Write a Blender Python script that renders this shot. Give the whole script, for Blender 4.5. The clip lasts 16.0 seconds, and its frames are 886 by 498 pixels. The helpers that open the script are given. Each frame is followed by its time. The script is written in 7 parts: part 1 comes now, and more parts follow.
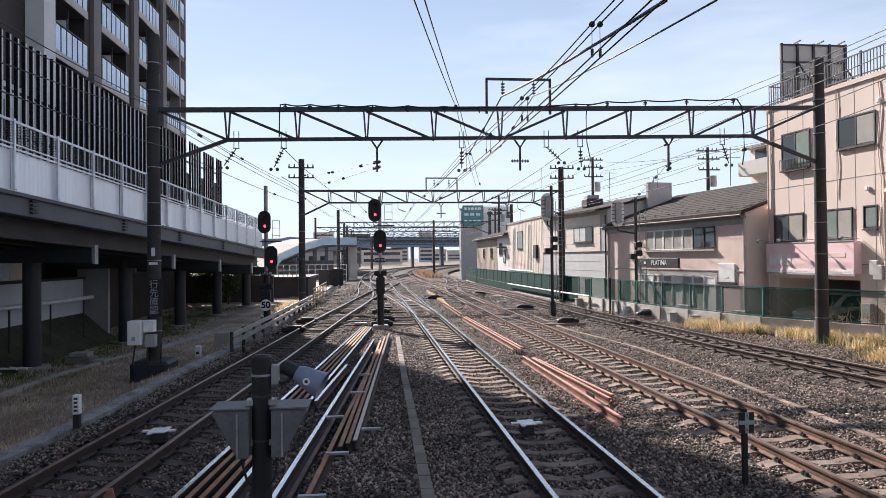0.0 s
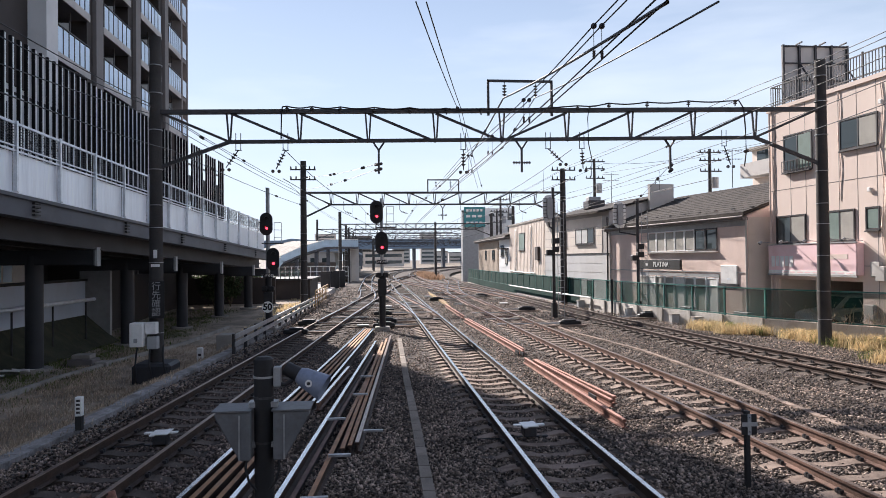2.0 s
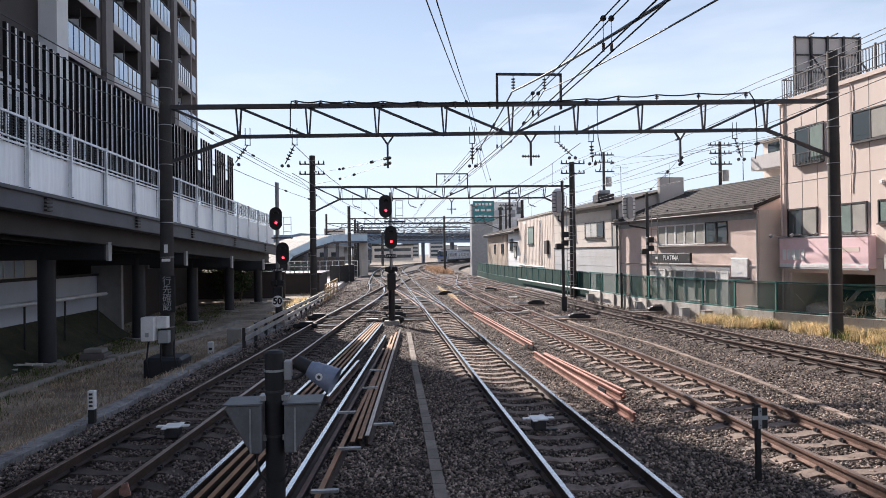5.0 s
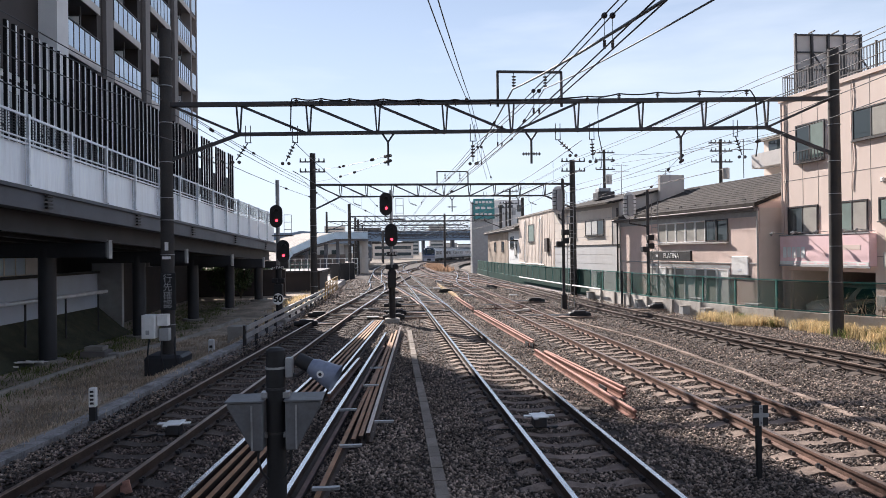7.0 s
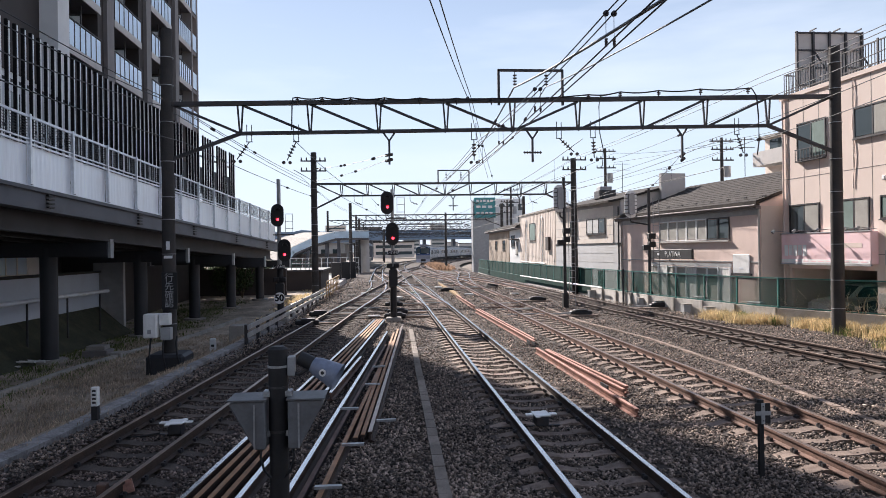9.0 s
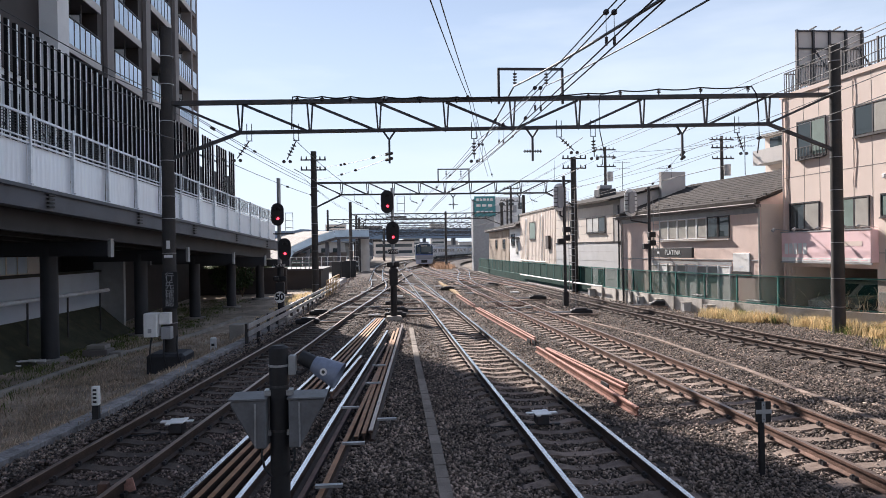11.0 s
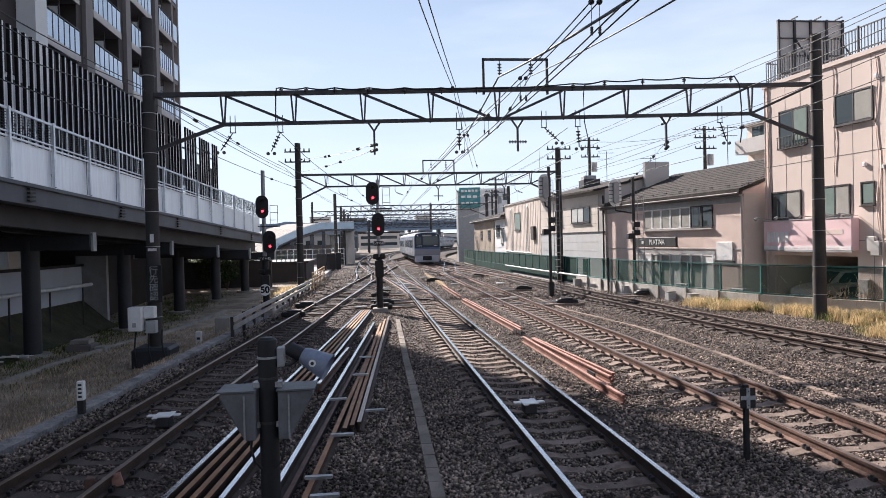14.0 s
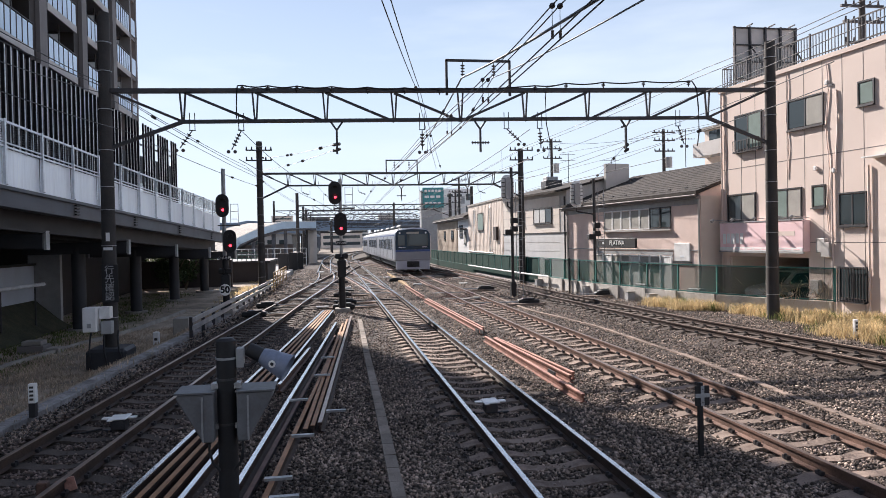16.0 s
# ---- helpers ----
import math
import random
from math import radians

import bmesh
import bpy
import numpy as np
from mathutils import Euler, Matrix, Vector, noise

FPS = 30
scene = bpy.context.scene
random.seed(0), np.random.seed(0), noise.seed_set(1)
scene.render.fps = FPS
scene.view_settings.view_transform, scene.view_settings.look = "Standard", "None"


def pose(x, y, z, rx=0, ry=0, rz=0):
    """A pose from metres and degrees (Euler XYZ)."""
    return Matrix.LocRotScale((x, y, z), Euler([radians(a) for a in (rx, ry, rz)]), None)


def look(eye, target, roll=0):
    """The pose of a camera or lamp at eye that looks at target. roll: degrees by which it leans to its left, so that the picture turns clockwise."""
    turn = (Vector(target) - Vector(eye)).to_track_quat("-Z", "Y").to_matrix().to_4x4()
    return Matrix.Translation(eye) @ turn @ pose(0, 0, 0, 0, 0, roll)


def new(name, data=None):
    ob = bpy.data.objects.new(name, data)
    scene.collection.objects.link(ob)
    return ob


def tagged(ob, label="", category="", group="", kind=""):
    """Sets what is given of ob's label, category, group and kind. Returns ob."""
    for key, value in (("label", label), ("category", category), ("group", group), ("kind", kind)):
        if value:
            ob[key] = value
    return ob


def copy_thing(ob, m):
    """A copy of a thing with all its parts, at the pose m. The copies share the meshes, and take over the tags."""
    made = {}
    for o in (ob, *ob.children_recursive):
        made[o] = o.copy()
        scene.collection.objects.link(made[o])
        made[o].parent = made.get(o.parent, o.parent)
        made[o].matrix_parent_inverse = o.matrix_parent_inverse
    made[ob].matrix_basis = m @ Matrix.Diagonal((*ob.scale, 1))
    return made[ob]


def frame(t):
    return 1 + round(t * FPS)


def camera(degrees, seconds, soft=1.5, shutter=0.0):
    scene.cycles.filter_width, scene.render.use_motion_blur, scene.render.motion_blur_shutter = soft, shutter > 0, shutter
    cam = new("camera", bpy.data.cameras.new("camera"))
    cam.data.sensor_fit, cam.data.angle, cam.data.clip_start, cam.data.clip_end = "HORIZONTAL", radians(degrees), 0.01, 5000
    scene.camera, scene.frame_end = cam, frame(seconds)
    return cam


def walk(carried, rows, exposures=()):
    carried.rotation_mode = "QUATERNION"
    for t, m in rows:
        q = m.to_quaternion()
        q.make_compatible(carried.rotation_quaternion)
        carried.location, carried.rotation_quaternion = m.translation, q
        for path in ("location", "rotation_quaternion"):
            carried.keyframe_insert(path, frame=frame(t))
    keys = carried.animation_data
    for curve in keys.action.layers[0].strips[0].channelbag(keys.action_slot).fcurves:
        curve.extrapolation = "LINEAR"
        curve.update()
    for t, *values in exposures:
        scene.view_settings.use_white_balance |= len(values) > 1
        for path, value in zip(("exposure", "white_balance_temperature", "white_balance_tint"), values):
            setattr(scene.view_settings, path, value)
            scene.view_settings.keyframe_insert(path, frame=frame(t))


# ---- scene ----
EXPOSE = 0.92
cam = camera(64.2, 16.0, soft=0.5)
PATH = [  # seconds, place, tilt, lean, turn
    (0.0, 0.020, 0.004, 2.626, 90.703, 0.562, -5.808),
    (0.5, 0.016, 0.001, 2.625, 90.748, 0.530, -5.972),
    (1.0, 0.014, 0.001, 2.625, 90.780, 0.528, -5.994),
    (1.5, 0.014, 0.002, 2.625, 90.814, 0.554, -5.891),
    (2.0, 0.016, 0.004, 2.627, 90.846, 0.610, -5.672),
    (2.5, 0.018, 0.005, 2.628, 90.827, 0.597, -5.425),
    (3.0, 0.018, 0.001, 2.627, 90.815, 0.625, -5.223),
    (3.5, 0.017, -0.002, 2.626, 90.699, 0.627, -5.100),
    (4.0, 0.014, -0.002, 2.625, 90.587, 0.680, -5.034),
    (6.5, 0.006, 0.000, 2.621, 90.194, 0.777, -4.898),
    (7.0, 0.003, 0.000, 2.620, 90.199, 0.745, -4.923),
    (7.5, 0.005, -0.001, 2.620, 90.196, 0.741, -4.906),
    (8.0, 0.002, -0.001, 2.619, 90.197, 0.748, -4.921),
    (8.5, -0.001, 0.002, 2.616, 90.179, 0.822, -4.862),
    (9.0, -0.007, 0.002, 2.615, 90.113, 0.854, -4.843),
    (11.5, -0.013, -0.002, 2.617, 90.001, 0.961, -4.868),
    (12.0, -0.015, -0.004, 2.617, 89.973, 1.007, -4.990),
    (12.5, -0.017, -0.004, 2.616, 89.919, 1.031, -5.168),
    (13.0, -0.022, -0.001, 2.613, 89.818, 1.138, -5.375),
    (13.5, -0.032, 0.002, 2.611, 89.567, 1.281, -5.644),
    (14.0, -0.041, -0.002, 2.606, 89.305, 1.382, -6.054),
    (14.5, -0.038, -0.009, 2.604, 89.147, 1.381, -6.496),
    (15.0, -0.031, -0.015, 2.606, 89.098, 1.306, -7.254),
    (15.5, -0.026, -0.021, 2.609, 89.156, 1.191, -8.052),
    (16.0, -0.024, -0.036, 2.611, 89.233, 1.145, -9.025),
]
walk(cam, [(row[0], pose(*row[1:])) for row in PATH], exposures=[(0.0, EXPOSE, 6350, 17), (16.0, EXPOSE, 6350, 17)])

# ---- daylight ----
SUN_EL, SUN_AZ = radians(33), radians(23.0)      # height; turned from +Y towards -X
world = bpy.data.worlds.new("sky")
scene.world = world
world.use_nodes = True
wn, wl = world.node_tree.nodes, world.node_tree.links
sky = wn.new("ShaderNodeTexSky")
sky.sky_type, sky.sun_disc = "NISHITA", False
sky.sun_elevation, sky.sun_rotation = SUN_EL, -SUN_AZ
sky.air_density, sky.dust_density, sky.ozone_density = 1.0, 0.1, 2.5
# thin high cloud, soft and uneven
wtc = wn.new("ShaderNodeTexCoord")
wmap = wn.new("ShaderNodeMapping")
wmap.inputs["Scale"].default_value = (1.2, 1.2, 6.0)
wnoise = wn.new("ShaderNodeTexNoise")
wnoise.inputs["Scale"].default_value, wnoise.inputs["Detail"].default_value = 2.2, 6
wramp = wn.new("ShaderNodeValToRGB")
wramp.color_ramp.elements[0].position, wramp.color_ramp.elements[1].position = 0.42, 0.72
wramp.color_ramp.elements[1].color = (0.55, 0.55, 0.55, 1)
wmix = wn.new("ShaderNodeMixRGB")
wmix.inputs[2].default_value = (10.4, 11.2, 12.0, 1)
wl.new(wtc.outputs["Generated"], wmap.inputs["Vector"])
wl.new(wmap.outputs["Vector"], wnoise.inputs["Vector"])
wl.new(wnoise.outputs["Fac"], wramp.inputs["Fac"])
wl.new(wramp.outputs["Color"], wmix.inputs["Fac"])
wl.new(sky.outputs["Color"], wmix.inputs[1])
whaze = wn.new("ShaderNodeMixRGB")            # pale haze towards the horizon
whaze.inputs[2].default_value = (7.9, 9.3, 10.3, 1)
wsep = wn.new("ShaderNodeSeparateXYZ")
whr = wn.new("ShaderNodeMapRange")
whr.inputs["From Min"].default_value, whr.inputs["From Max"].default_value = 0.0, 0.6
whr.inputs["To Min"].default_value, whr.inputs["To Max"].default_value = 0.95, 0.0
wl.new(wtc.outputs["Generated"], wsep.inputs[0])
wl.new(wsep.outputs["Z"], whr.inputs["Value"])
wl.new(whr.outputs["Result"], whaze.inputs["Fac"])
wl.new(wmix.outputs["Color"], whaze.inputs[1])
wl.new(whaze.outputs["Color"], wn["Background"].inputs["Color"])
wn["Background"].inputs["Strength"].default_value = 0.057

sun = new("sun", bpy.data.lights.new("sun", "SUN"))
sun.data.energy, sun.data.angle, sun.data.color = 5.0, radians(0.53), (1.0, 0.93, 0.82)
sun_from = Vector((-math.sin(SUN_AZ) * math.cos(SUN_EL), math.cos(SUN_AZ) * math.cos(SUN_EL), math.sin(SUN_EL)))
sun.matrix_world = look(sun_from * 100, (0, 0, 0))


# ---- materials ----
def mat(name, col, rough=0.75, metal=0.0, var=0.25, scale=3.0, bump=0.2, bscale=40.0, stain=None, amount=0.5,
        local=False, rand=0.0, spec=0.5, stretch=(1, 1, 1)):
    """A surface with broad patches, fine grain, an optional stain colour and a fine relief."""
    m = bpy.data.materials.new(name)
    m.use_nodes = True
    n, l = m.node_tree.nodes, m.node_tree.links
    b = n["Principled BSDF"]
    if local:
        src = n.new("ShaderNodeTexCoord").outputs["Object"]
    else:
        src = n.new("ShaderNodeNewGeometry").outputs["Position"]
    mp = n.new("ShaderNodeMapping")
    mp.inputs["Scale"].default_value = stretch
    l.new(src, mp.inputs["Vector"])
    src = mp.outputs["Vector"]

    def tex(s, d=4):
        t = n.new("ShaderNodeTexNoise")
        t.inputs["Scale"].default_value, t.inputs["Detail"].default_value = s, d
        l.new(src, t.inputs["Vector"])
        return t.outputs["Fac"]

    def ramp(f, a, c):
        r = n.new("ShaderNodeMapRange")
        r.inputs["From Min"].default_value, r.inputs["From Max"].default_value = 0.3, 0.7
        r.inputs["To Min"].default_value, r.inputs["To Max"].default_value = a, c
        l.new(f, r.inputs["Value"])
        return r.outputs["Result"]

    broad, fine = tex(scale), tex(bscale, 3)
    v = n.new("ShaderNodeMath")
    v.operation = "MULTIPLY"
    l.new(ramp(broad, 1 - var, 1 + var), v.inputs[0])
    l.new(ramp(fine, 1 - var * 0.7, 1 + var * 0.7), v.inputs[1])
    val = v.outputs[0]
    if rand:
        oi = n.new("ShaderNodeObjectInfo")
        mr = n.new("ShaderNodeMapRange")
        mr.inputs["To Min"].default_value, mr.inputs["To Max"].default_value = 1 - rand, 1 + rand
        l.new(oi.outputs["Random"], mr.inputs["Value"])
        v2 = n.new("ShaderNodeMath")
        v2.operation = "MULTIPLY"
        l.new(val, v2.inputs[0]), l.new(mr.outputs["Result"], v2.inputs[1])
        val = v2.outputs[0]
    base = n.new("ShaderNodeMixRGB")
    base.blend_type = "MULTIPLY"
    base.inputs["Fac"].default_value = 1
    base.inputs[1].default_value = (*col, 1)
    l.new(val, base.inputs[2])
    out = base.outputs["Color"]
    if stain:
        s = n.new("ShaderNodeMixRGB")
        r = n.new("ShaderNodeMapRange")
        r.inputs["From Min"].default_value, r.inputs["From Max"].default_value = 0.5, 0.75
        r.inputs["To Max"].default_value = amount
        l.new(tex(scale * 2.7, 6), r.inputs["Value"])
        l.new(r.outputs["Result"], s.inputs["Fac"])
        l.new(out, s.inputs[1])
        s.inputs[2].default_value = (*stain, 1)
        out = s.outputs["Color"]
    l.new(out, b.inputs["Base Color"])
    b.inputs["Roughness"].default_value, b.inputs["Metallic"].default_value = rough, metal
    b.inputs["Specular IOR Level"].default_value = spec
    if bump:
        bp = n.new("ShaderNodeBump")
        bp.inputs["Strength"].default_value, bp.inputs["Distance"].default_value = bump, 0.02
        l.new(fine, bp.inputs["Height"])
        l.new(bp.outputs["Normal"], b.inputs["Normal"])
    return m


def glow(name, col, strength):
    m = bpy.data.materials.new(name)
    m.use_nodes = True
    b = m.node_tree.nodes["Principled BSDF"]
    b.inputs["Base Color"].default_value = (*col, 1)
    b.inputs["Emission Color"].default_value = (*col, 1)
    b.inputs["Emission Strength"].default_value = strength
    return m


def glassy(name, col, rough=0.05, trans=0.0, alpha=1.0):
    m = bpy.data.materials.new(name)
    m.use_nodes = True
    b = m.node_tree.nodes["Principled BSDF"]
    b.inputs["Base Color"].default_value = (*col, 1)
    b.inputs["Roughness"].default_value = rough
    b.inputs["Transmission Weight"].default_value = trans
    b.inputs["Alpha"].default_value = alpha
    return m


BALLAST = mat("ballast", (0.06, 0.047, 0.04), 0.95, var=0.5, scale=1.5, bump=1.0, bscale=22, stain=(0.17, 0.13, 0.105), amount=0.6)
STONE = mat("ballast_stone", (0.305, 0.241, 0.2), 0.85, var=0.45, scale=0.7, bump=0.5, bscale=60)
VERGE = mat("dry_turf", (0.33, 0.265, 0.205), 0.95, var=0.45, scale=0.9, bump=0.8, bscale=18, stain=(0.14, 0.13, 0.07), amount=0.6)
EARTH = mat("earth", (0.20, 0.165, 0.13), 0.95, var=0.4, scale=0.4, bump=0.8, bscale=14, stain=(0.10, 0.095, 0.06), amount=0.5)
PAVING = mat("pale_paving", (0.62, 0.57, 0.53), 0.9, var=0.12, scale=0.8, bump=0.2, bscale=30, stain=(0.42, 0.37, 0.33), amount=0.5)
KERBSTONE = mat("worn_kerb", (0.27, 0.26, 0.26), 0.95, var=0.35, scale=2.2, bump=0.9, bscale=26, stain=(0.10, 0.09, 0.08), amount=0.8)
CONCRETE = mat("concrete", (0.33, 0.31, 0.28), 0.9, var=0.2, scale=1.2, bump=0.3, bscale=50, stain=(0.17, 0.15, 0.13), amount=0.6)
SLEEPER = mat("sleeper_concrete", (0.25, 0.19, 0.155), 0.92, var=0.25, scale=2, bump=0.4, bscale=50, stain=(0.09, 0.06, 0.045), amount=0.8, rand=0.25)
SLEEPERDARK = mat("old_sleeper", (0.085, 0.066, 0.055), 0.92, var=0.3, scale=2, bump=0.4, bscale=50, stain=(0.05, 0.038, 0.03), amount=0.8, rand=0.25)
FENCEPOST = mat("pale_galvanised", (0.80, 0.83, 0.87), 0.4, 0.3, var=0.12, scale=3, bump=0.05, stain=(0.5, 0.5, 0.5), amount=0.35)
RUST = mat("rusty_rail", (0.15, 0.088, 0.067), 0.7, 0.3, var=0.3, scale=3, bump=0.3, bscale=60, stain=(0.07, 0.045, 0.035), amount=0.7)
RUSTPINK = mat("fresh_rust", (0.46, 0.25, 0.20), 0.8, 0.1, var=0.25, scale=4, bump=0.3, bscale=60, stain=(0.28, 0.13, 0.10), amount=0.7)
RUSTDARK = mat("dark_rail", (0.05, 0.033, 0.027), 0.7, 0.3, var=0.3, scale=3, bump=0.3, bscale=60, stain=(0.09, 0.05, 0.035), amount=0.5)
HORNGREY = mat("blue_grey_horn", (0.20, 0.235, 0.32), 0.42, var=0.12, scale=6, bump=0.05, stain=(0.14, 0.15, 0.18), amount=0.5)
SPEAKERGREY = mat("dull_grey_enamel", (0.15, 0.155, 0.165), 0.55, var=0.12, scale=6, bump=0.05, stain=(0.10, 0.095, 0.09), amount=0.5)
RAILTOP = mat("polished_rail", (0.62, 0.62, 0.63), 0.22, 1.0, var=0.1, scale=4, bump=0.03, bscale=80)
RAILDULL = mat("brown_rail_head", (0.27, 0.20, 0.165), 0.36, 0.7, var=0.15, scale=4, bump=0.05, bscale=80)
STEELDARK = mat("dark_steel", (0.055, 0.055, 0.06), 0.55, 0.4, var=0.3, scale=2, bump=0.1, bscale=50, stain=(0.10, 0.06, 0.04), amount=0.4)
POLE = mat("dark_concrete_pole", (0.045, 0.042, 0.041), 0.85, var=0.25, scale=1.5, bump=0.2, bscale=40, stain=(0.07, 0.055, 0.045), amount=0.5)
GALV = mat("galvanised_steel", (0.42, 0.43, 0.44), 0.5, 0.6, var=0.2, scale=3, bump=0.08, bscale=50, stain=(0.25, 0.22, 0.2), amount=0.4)
GREYPAINT = mat("grey_paint", (0.36, 0.37, 0.38), 0.55, var=0.12, scale=3, bump=0.08, bscale=60, stain=(0.3, 0.28, 0.26), amount=0.4)
FINBLACK = mat("matt_black_fin", (0.012, 0.011, 0.012), 0.8, var=0.2, scale=4, bump=0.05, spec=0.15)
BEAM = mat("dull_primer_beam", (0.047, 0.045, 0.048), 0.7, var=0.2, scale=1.0, bump=0.1, stain=(0.05, 0.042, 0.04), amount=0.5)
BLACK = mat("black_paint", (0.014, 0.014, 0.016), 0.6, var=0.2, scale=4, bump=0.05)
WHITE = mat("white_paint", (0.84, 0.84, 0.83), 0.5, var=0.06, scale=2, bump=0.05, stain=(0.5, 0.48, 0.45), amount=0.3)
WIRE = mat("wire", (0.03, 0.03, 0.032), 0.5, 0.5, var=0.1, bump=0)
NETCURTAIN = mat("net_curtain", (0.72, 0.72, 0.70), 0.5, var=0.15, scale=5, bump=0.1, stretch=(1, 6, 1))
TAN = mat("tan_wall", (0.42, 0.34, 0.27), 0.85, var=0.08, scale=0.6, bump=0.15, bscale=60, stain=(0.3, 0.24, 0.2), amount=0.5)
LIDMETAL = mat("bright_lid", (0.88, 0.88, 0.87), 0.4, 0.2, var=0.06, scale=4, bump=0.05)
PORCELAIN = mat("insulator", (0.06, 0.05, 0.05), 0.25, var=0.1, bump=0)
PINKWALL = mat("pink_panel_wall", (0.75, 0.63, 0.565), 0.8, var=0.05, scale=0.5, bump=0.1, bscale=70, stain=(0.72, 0.58, 0.52), amount=0.35)
HOUSEWALL = mat("beige_mortar_wall", (0.78, 0.62, 0.555), 0.88, var=0.08, scale=0.7, bump=0.25, bscale=80, stain=(0.64, 0.49, 0.43), amount=0.5)
CREAMWALL = mat("cream_wall", (0.70, 0.61, 0.54), 0.85, var=0.06, scale=0.6, bump=0.15, bscale=60, stain=(0.5, 0.43, 0.35), amount=0.4)
GREYWALL = mat("grey_siding", (0.50, 0.48, 0.46), 0.8, var=0.06, scale=0.6, bump=0.15, bscale=60, stain=(0.36, 0.33, 0.31), amount=0.4)
PALESIDING = mat("pale_cream_siding", (0.84, 0.76, 0.68), 0.8, var=0.06, scale=0.6, bump=0.1, stain=(0.62, 0.54, 0.46), amount=0.35)
WHITEWALL = mat("white_wall", (0.68, 0.68, 0.68), 0.8, var=0.05, scale=0.6, bump=0.1, stain=(0.5, 0.5, 0.5), amount=0.3)
ROOF = mat("slate_roof", (0.036, 0.030, 0.027), 0.95, var=0.25, scale=1.2, bump=0.3, bscale=30, stain=(0.09, 0.075, 0.06), amount=0.5, rand=0.15)
GREENMESH = mat("green_fence", (0.04, 0.16, 0.145), 0.55, 0.1, var=0.2, scale=2, bump=0.05)
TILEBROWN = mat("brown_tile", (0.042, 0.033, 0.031), 0.75, var=0.15, scale=1, bump=0.1)
TILEGREY = mat("grey_tile", (0.185, 0.165, 0.16), 0.7, var=0.1, scale=1, bump=0.1)
PANEL = mat("white_fence_panel", (0.90, 0.93, 0.98), 0.34, 0.25, var=0.06, scale=1.2, bump=0.1, bscale=12, stain=(0.7, 0.7, 0.7), amount=0.35, stretch=(2, 2, 0.2))
PALEBLUE = mat("pale_blue_steel", (0.42, 0.55, 0.66), 0.5, 0.1, var=0.1, scale=0.5, bump=0.05, stain=(0.3, 0.4, 0.48), amount=0.4)
GIRDER = mat("girder_grey", (0.10, 0.107, 0.128), 0.55, 0.1, var=0.12, scale=0.8, bump=0.05, stain=(0.05, 0.05, 0.05), amount=0.4)
COLUMN = mat("bridge_column", (0.032, 0.034, 0.04), 0.6, 0.1, var=0.15, scale=1, bump=0.05)
GLASS = glassy("window_glass", (0.05, 0.065, 0.07), 0.04)
FROST = mat("balcony_glass", (0.62, 0.78, 0.95), 0.12, var=0.08, scale=0.6, bump=0)
CURTAIN = mat("pale_blind", (0.36, 0.35, 0.32), 0.8, var=0.1, scale=3, bump=0.1)
PALEGREEN = mat("green_blind", (0.15, 0.22, 0.20), 0.7, var=0.1, scale=3, bump=0.1)
YELLOW = mat("faded_yellow", (0.40, 0.27, 0.13), 0.7, var=0.2, scale=4, bump=0.1, stain=(0.3, 0.2, 0.1), amount=0.5)
SIGNRED = glow("signal_red", (1.0, 0.03, 0.05), 4.0)
DRYGRASS = mat("dry_grass", (0.60, 0.47, 0.27), 0.9, var=0.3, scale=1.5, bump=0)
GREENGRASS = mat("green_grass", (0.13, 0.16, 0.05), 0.9, var=0.35, scale=1.5, bump=0)
STRAW = mat("grey_straw", (0.50, 0.40, 0.30), 0.9, var=0.3, scale=1.5, bump=0)
LEAF = mat("leaf", (0.05, 0.075, 0.03), 0.7, var=0.4, scale=2, bump=0)
BARK = mat("bark", (0.12, 0.09, 0.06), 0.9, var=0.3, scale=5, bump=0.4)
def per_island(m, low, high, gamma=1.0):
    """Give each separate piece of a joined mesh its own brightness."""
    n, l = m.node_tree.nodes, m.node_tree.links
    b = n["Principled BSDF"]
    old = b.inputs["Base Color"].links[0].from_socket
    g = n.new("ShaderNodeNewGeometry")
    mr = n.new("ShaderNodeMapRange")
    mr.inputs["To Min"].default_value, mr.inputs["To Max"].default_value = low, high
    mx = n.new("ShaderNodeMixRGB")
    mx.blend_type = "MULTIPLY"
    mx.inputs["Fac"].default_value = 1
    pw = n.new("ShaderNodeMath")
    pw.operation = "POWER"
    pw.inputs[1].default_value = gamma
    l.new(g.outputs["Random Per Island"], pw.inputs[0])
    l.new(pw.outputs[0], mr.inputs["Value"])
    l.new(old, mx.inputs[1]), l.new(mr.outputs["Result"], mx.inputs[2])
    l.new(mx.outputs["Color"], b.inputs["Base Color"])


per_island(STONE, 0.14, 1.9, 1.9)
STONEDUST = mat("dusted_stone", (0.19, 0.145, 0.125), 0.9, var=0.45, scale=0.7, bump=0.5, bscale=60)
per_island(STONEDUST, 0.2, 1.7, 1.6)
REDGRASS = mat("reddish_dry_grass", (0.36, 0.24, 0.165), 0.9, var=0.3, scale=1.5, bump=0)


def see_through_leaf(m, share):
    """Thin leaves pass on part of the sunlight that falls on their far side."""
    n, l = m.node_tree.nodes, m.node_tree.links
    b = n["Principled BSDF"]
    tr = n.new("ShaderNodeBsdfTranslucent")
    mx = n.new("ShaderNodeMixShader")
    mx.inputs["Fac"].default_value = share
    l.new(b.inputs["Base Color"].links[0].from_socket, tr.inputs["Color"])
    l.new(b.outputs["BSDF"], mx.inputs[1]), l.new(tr.outputs["BSDF"], mx.inputs[2])
    l.new(mx.outputs["Shader"], n["Material Output"].inputs["Surface"])


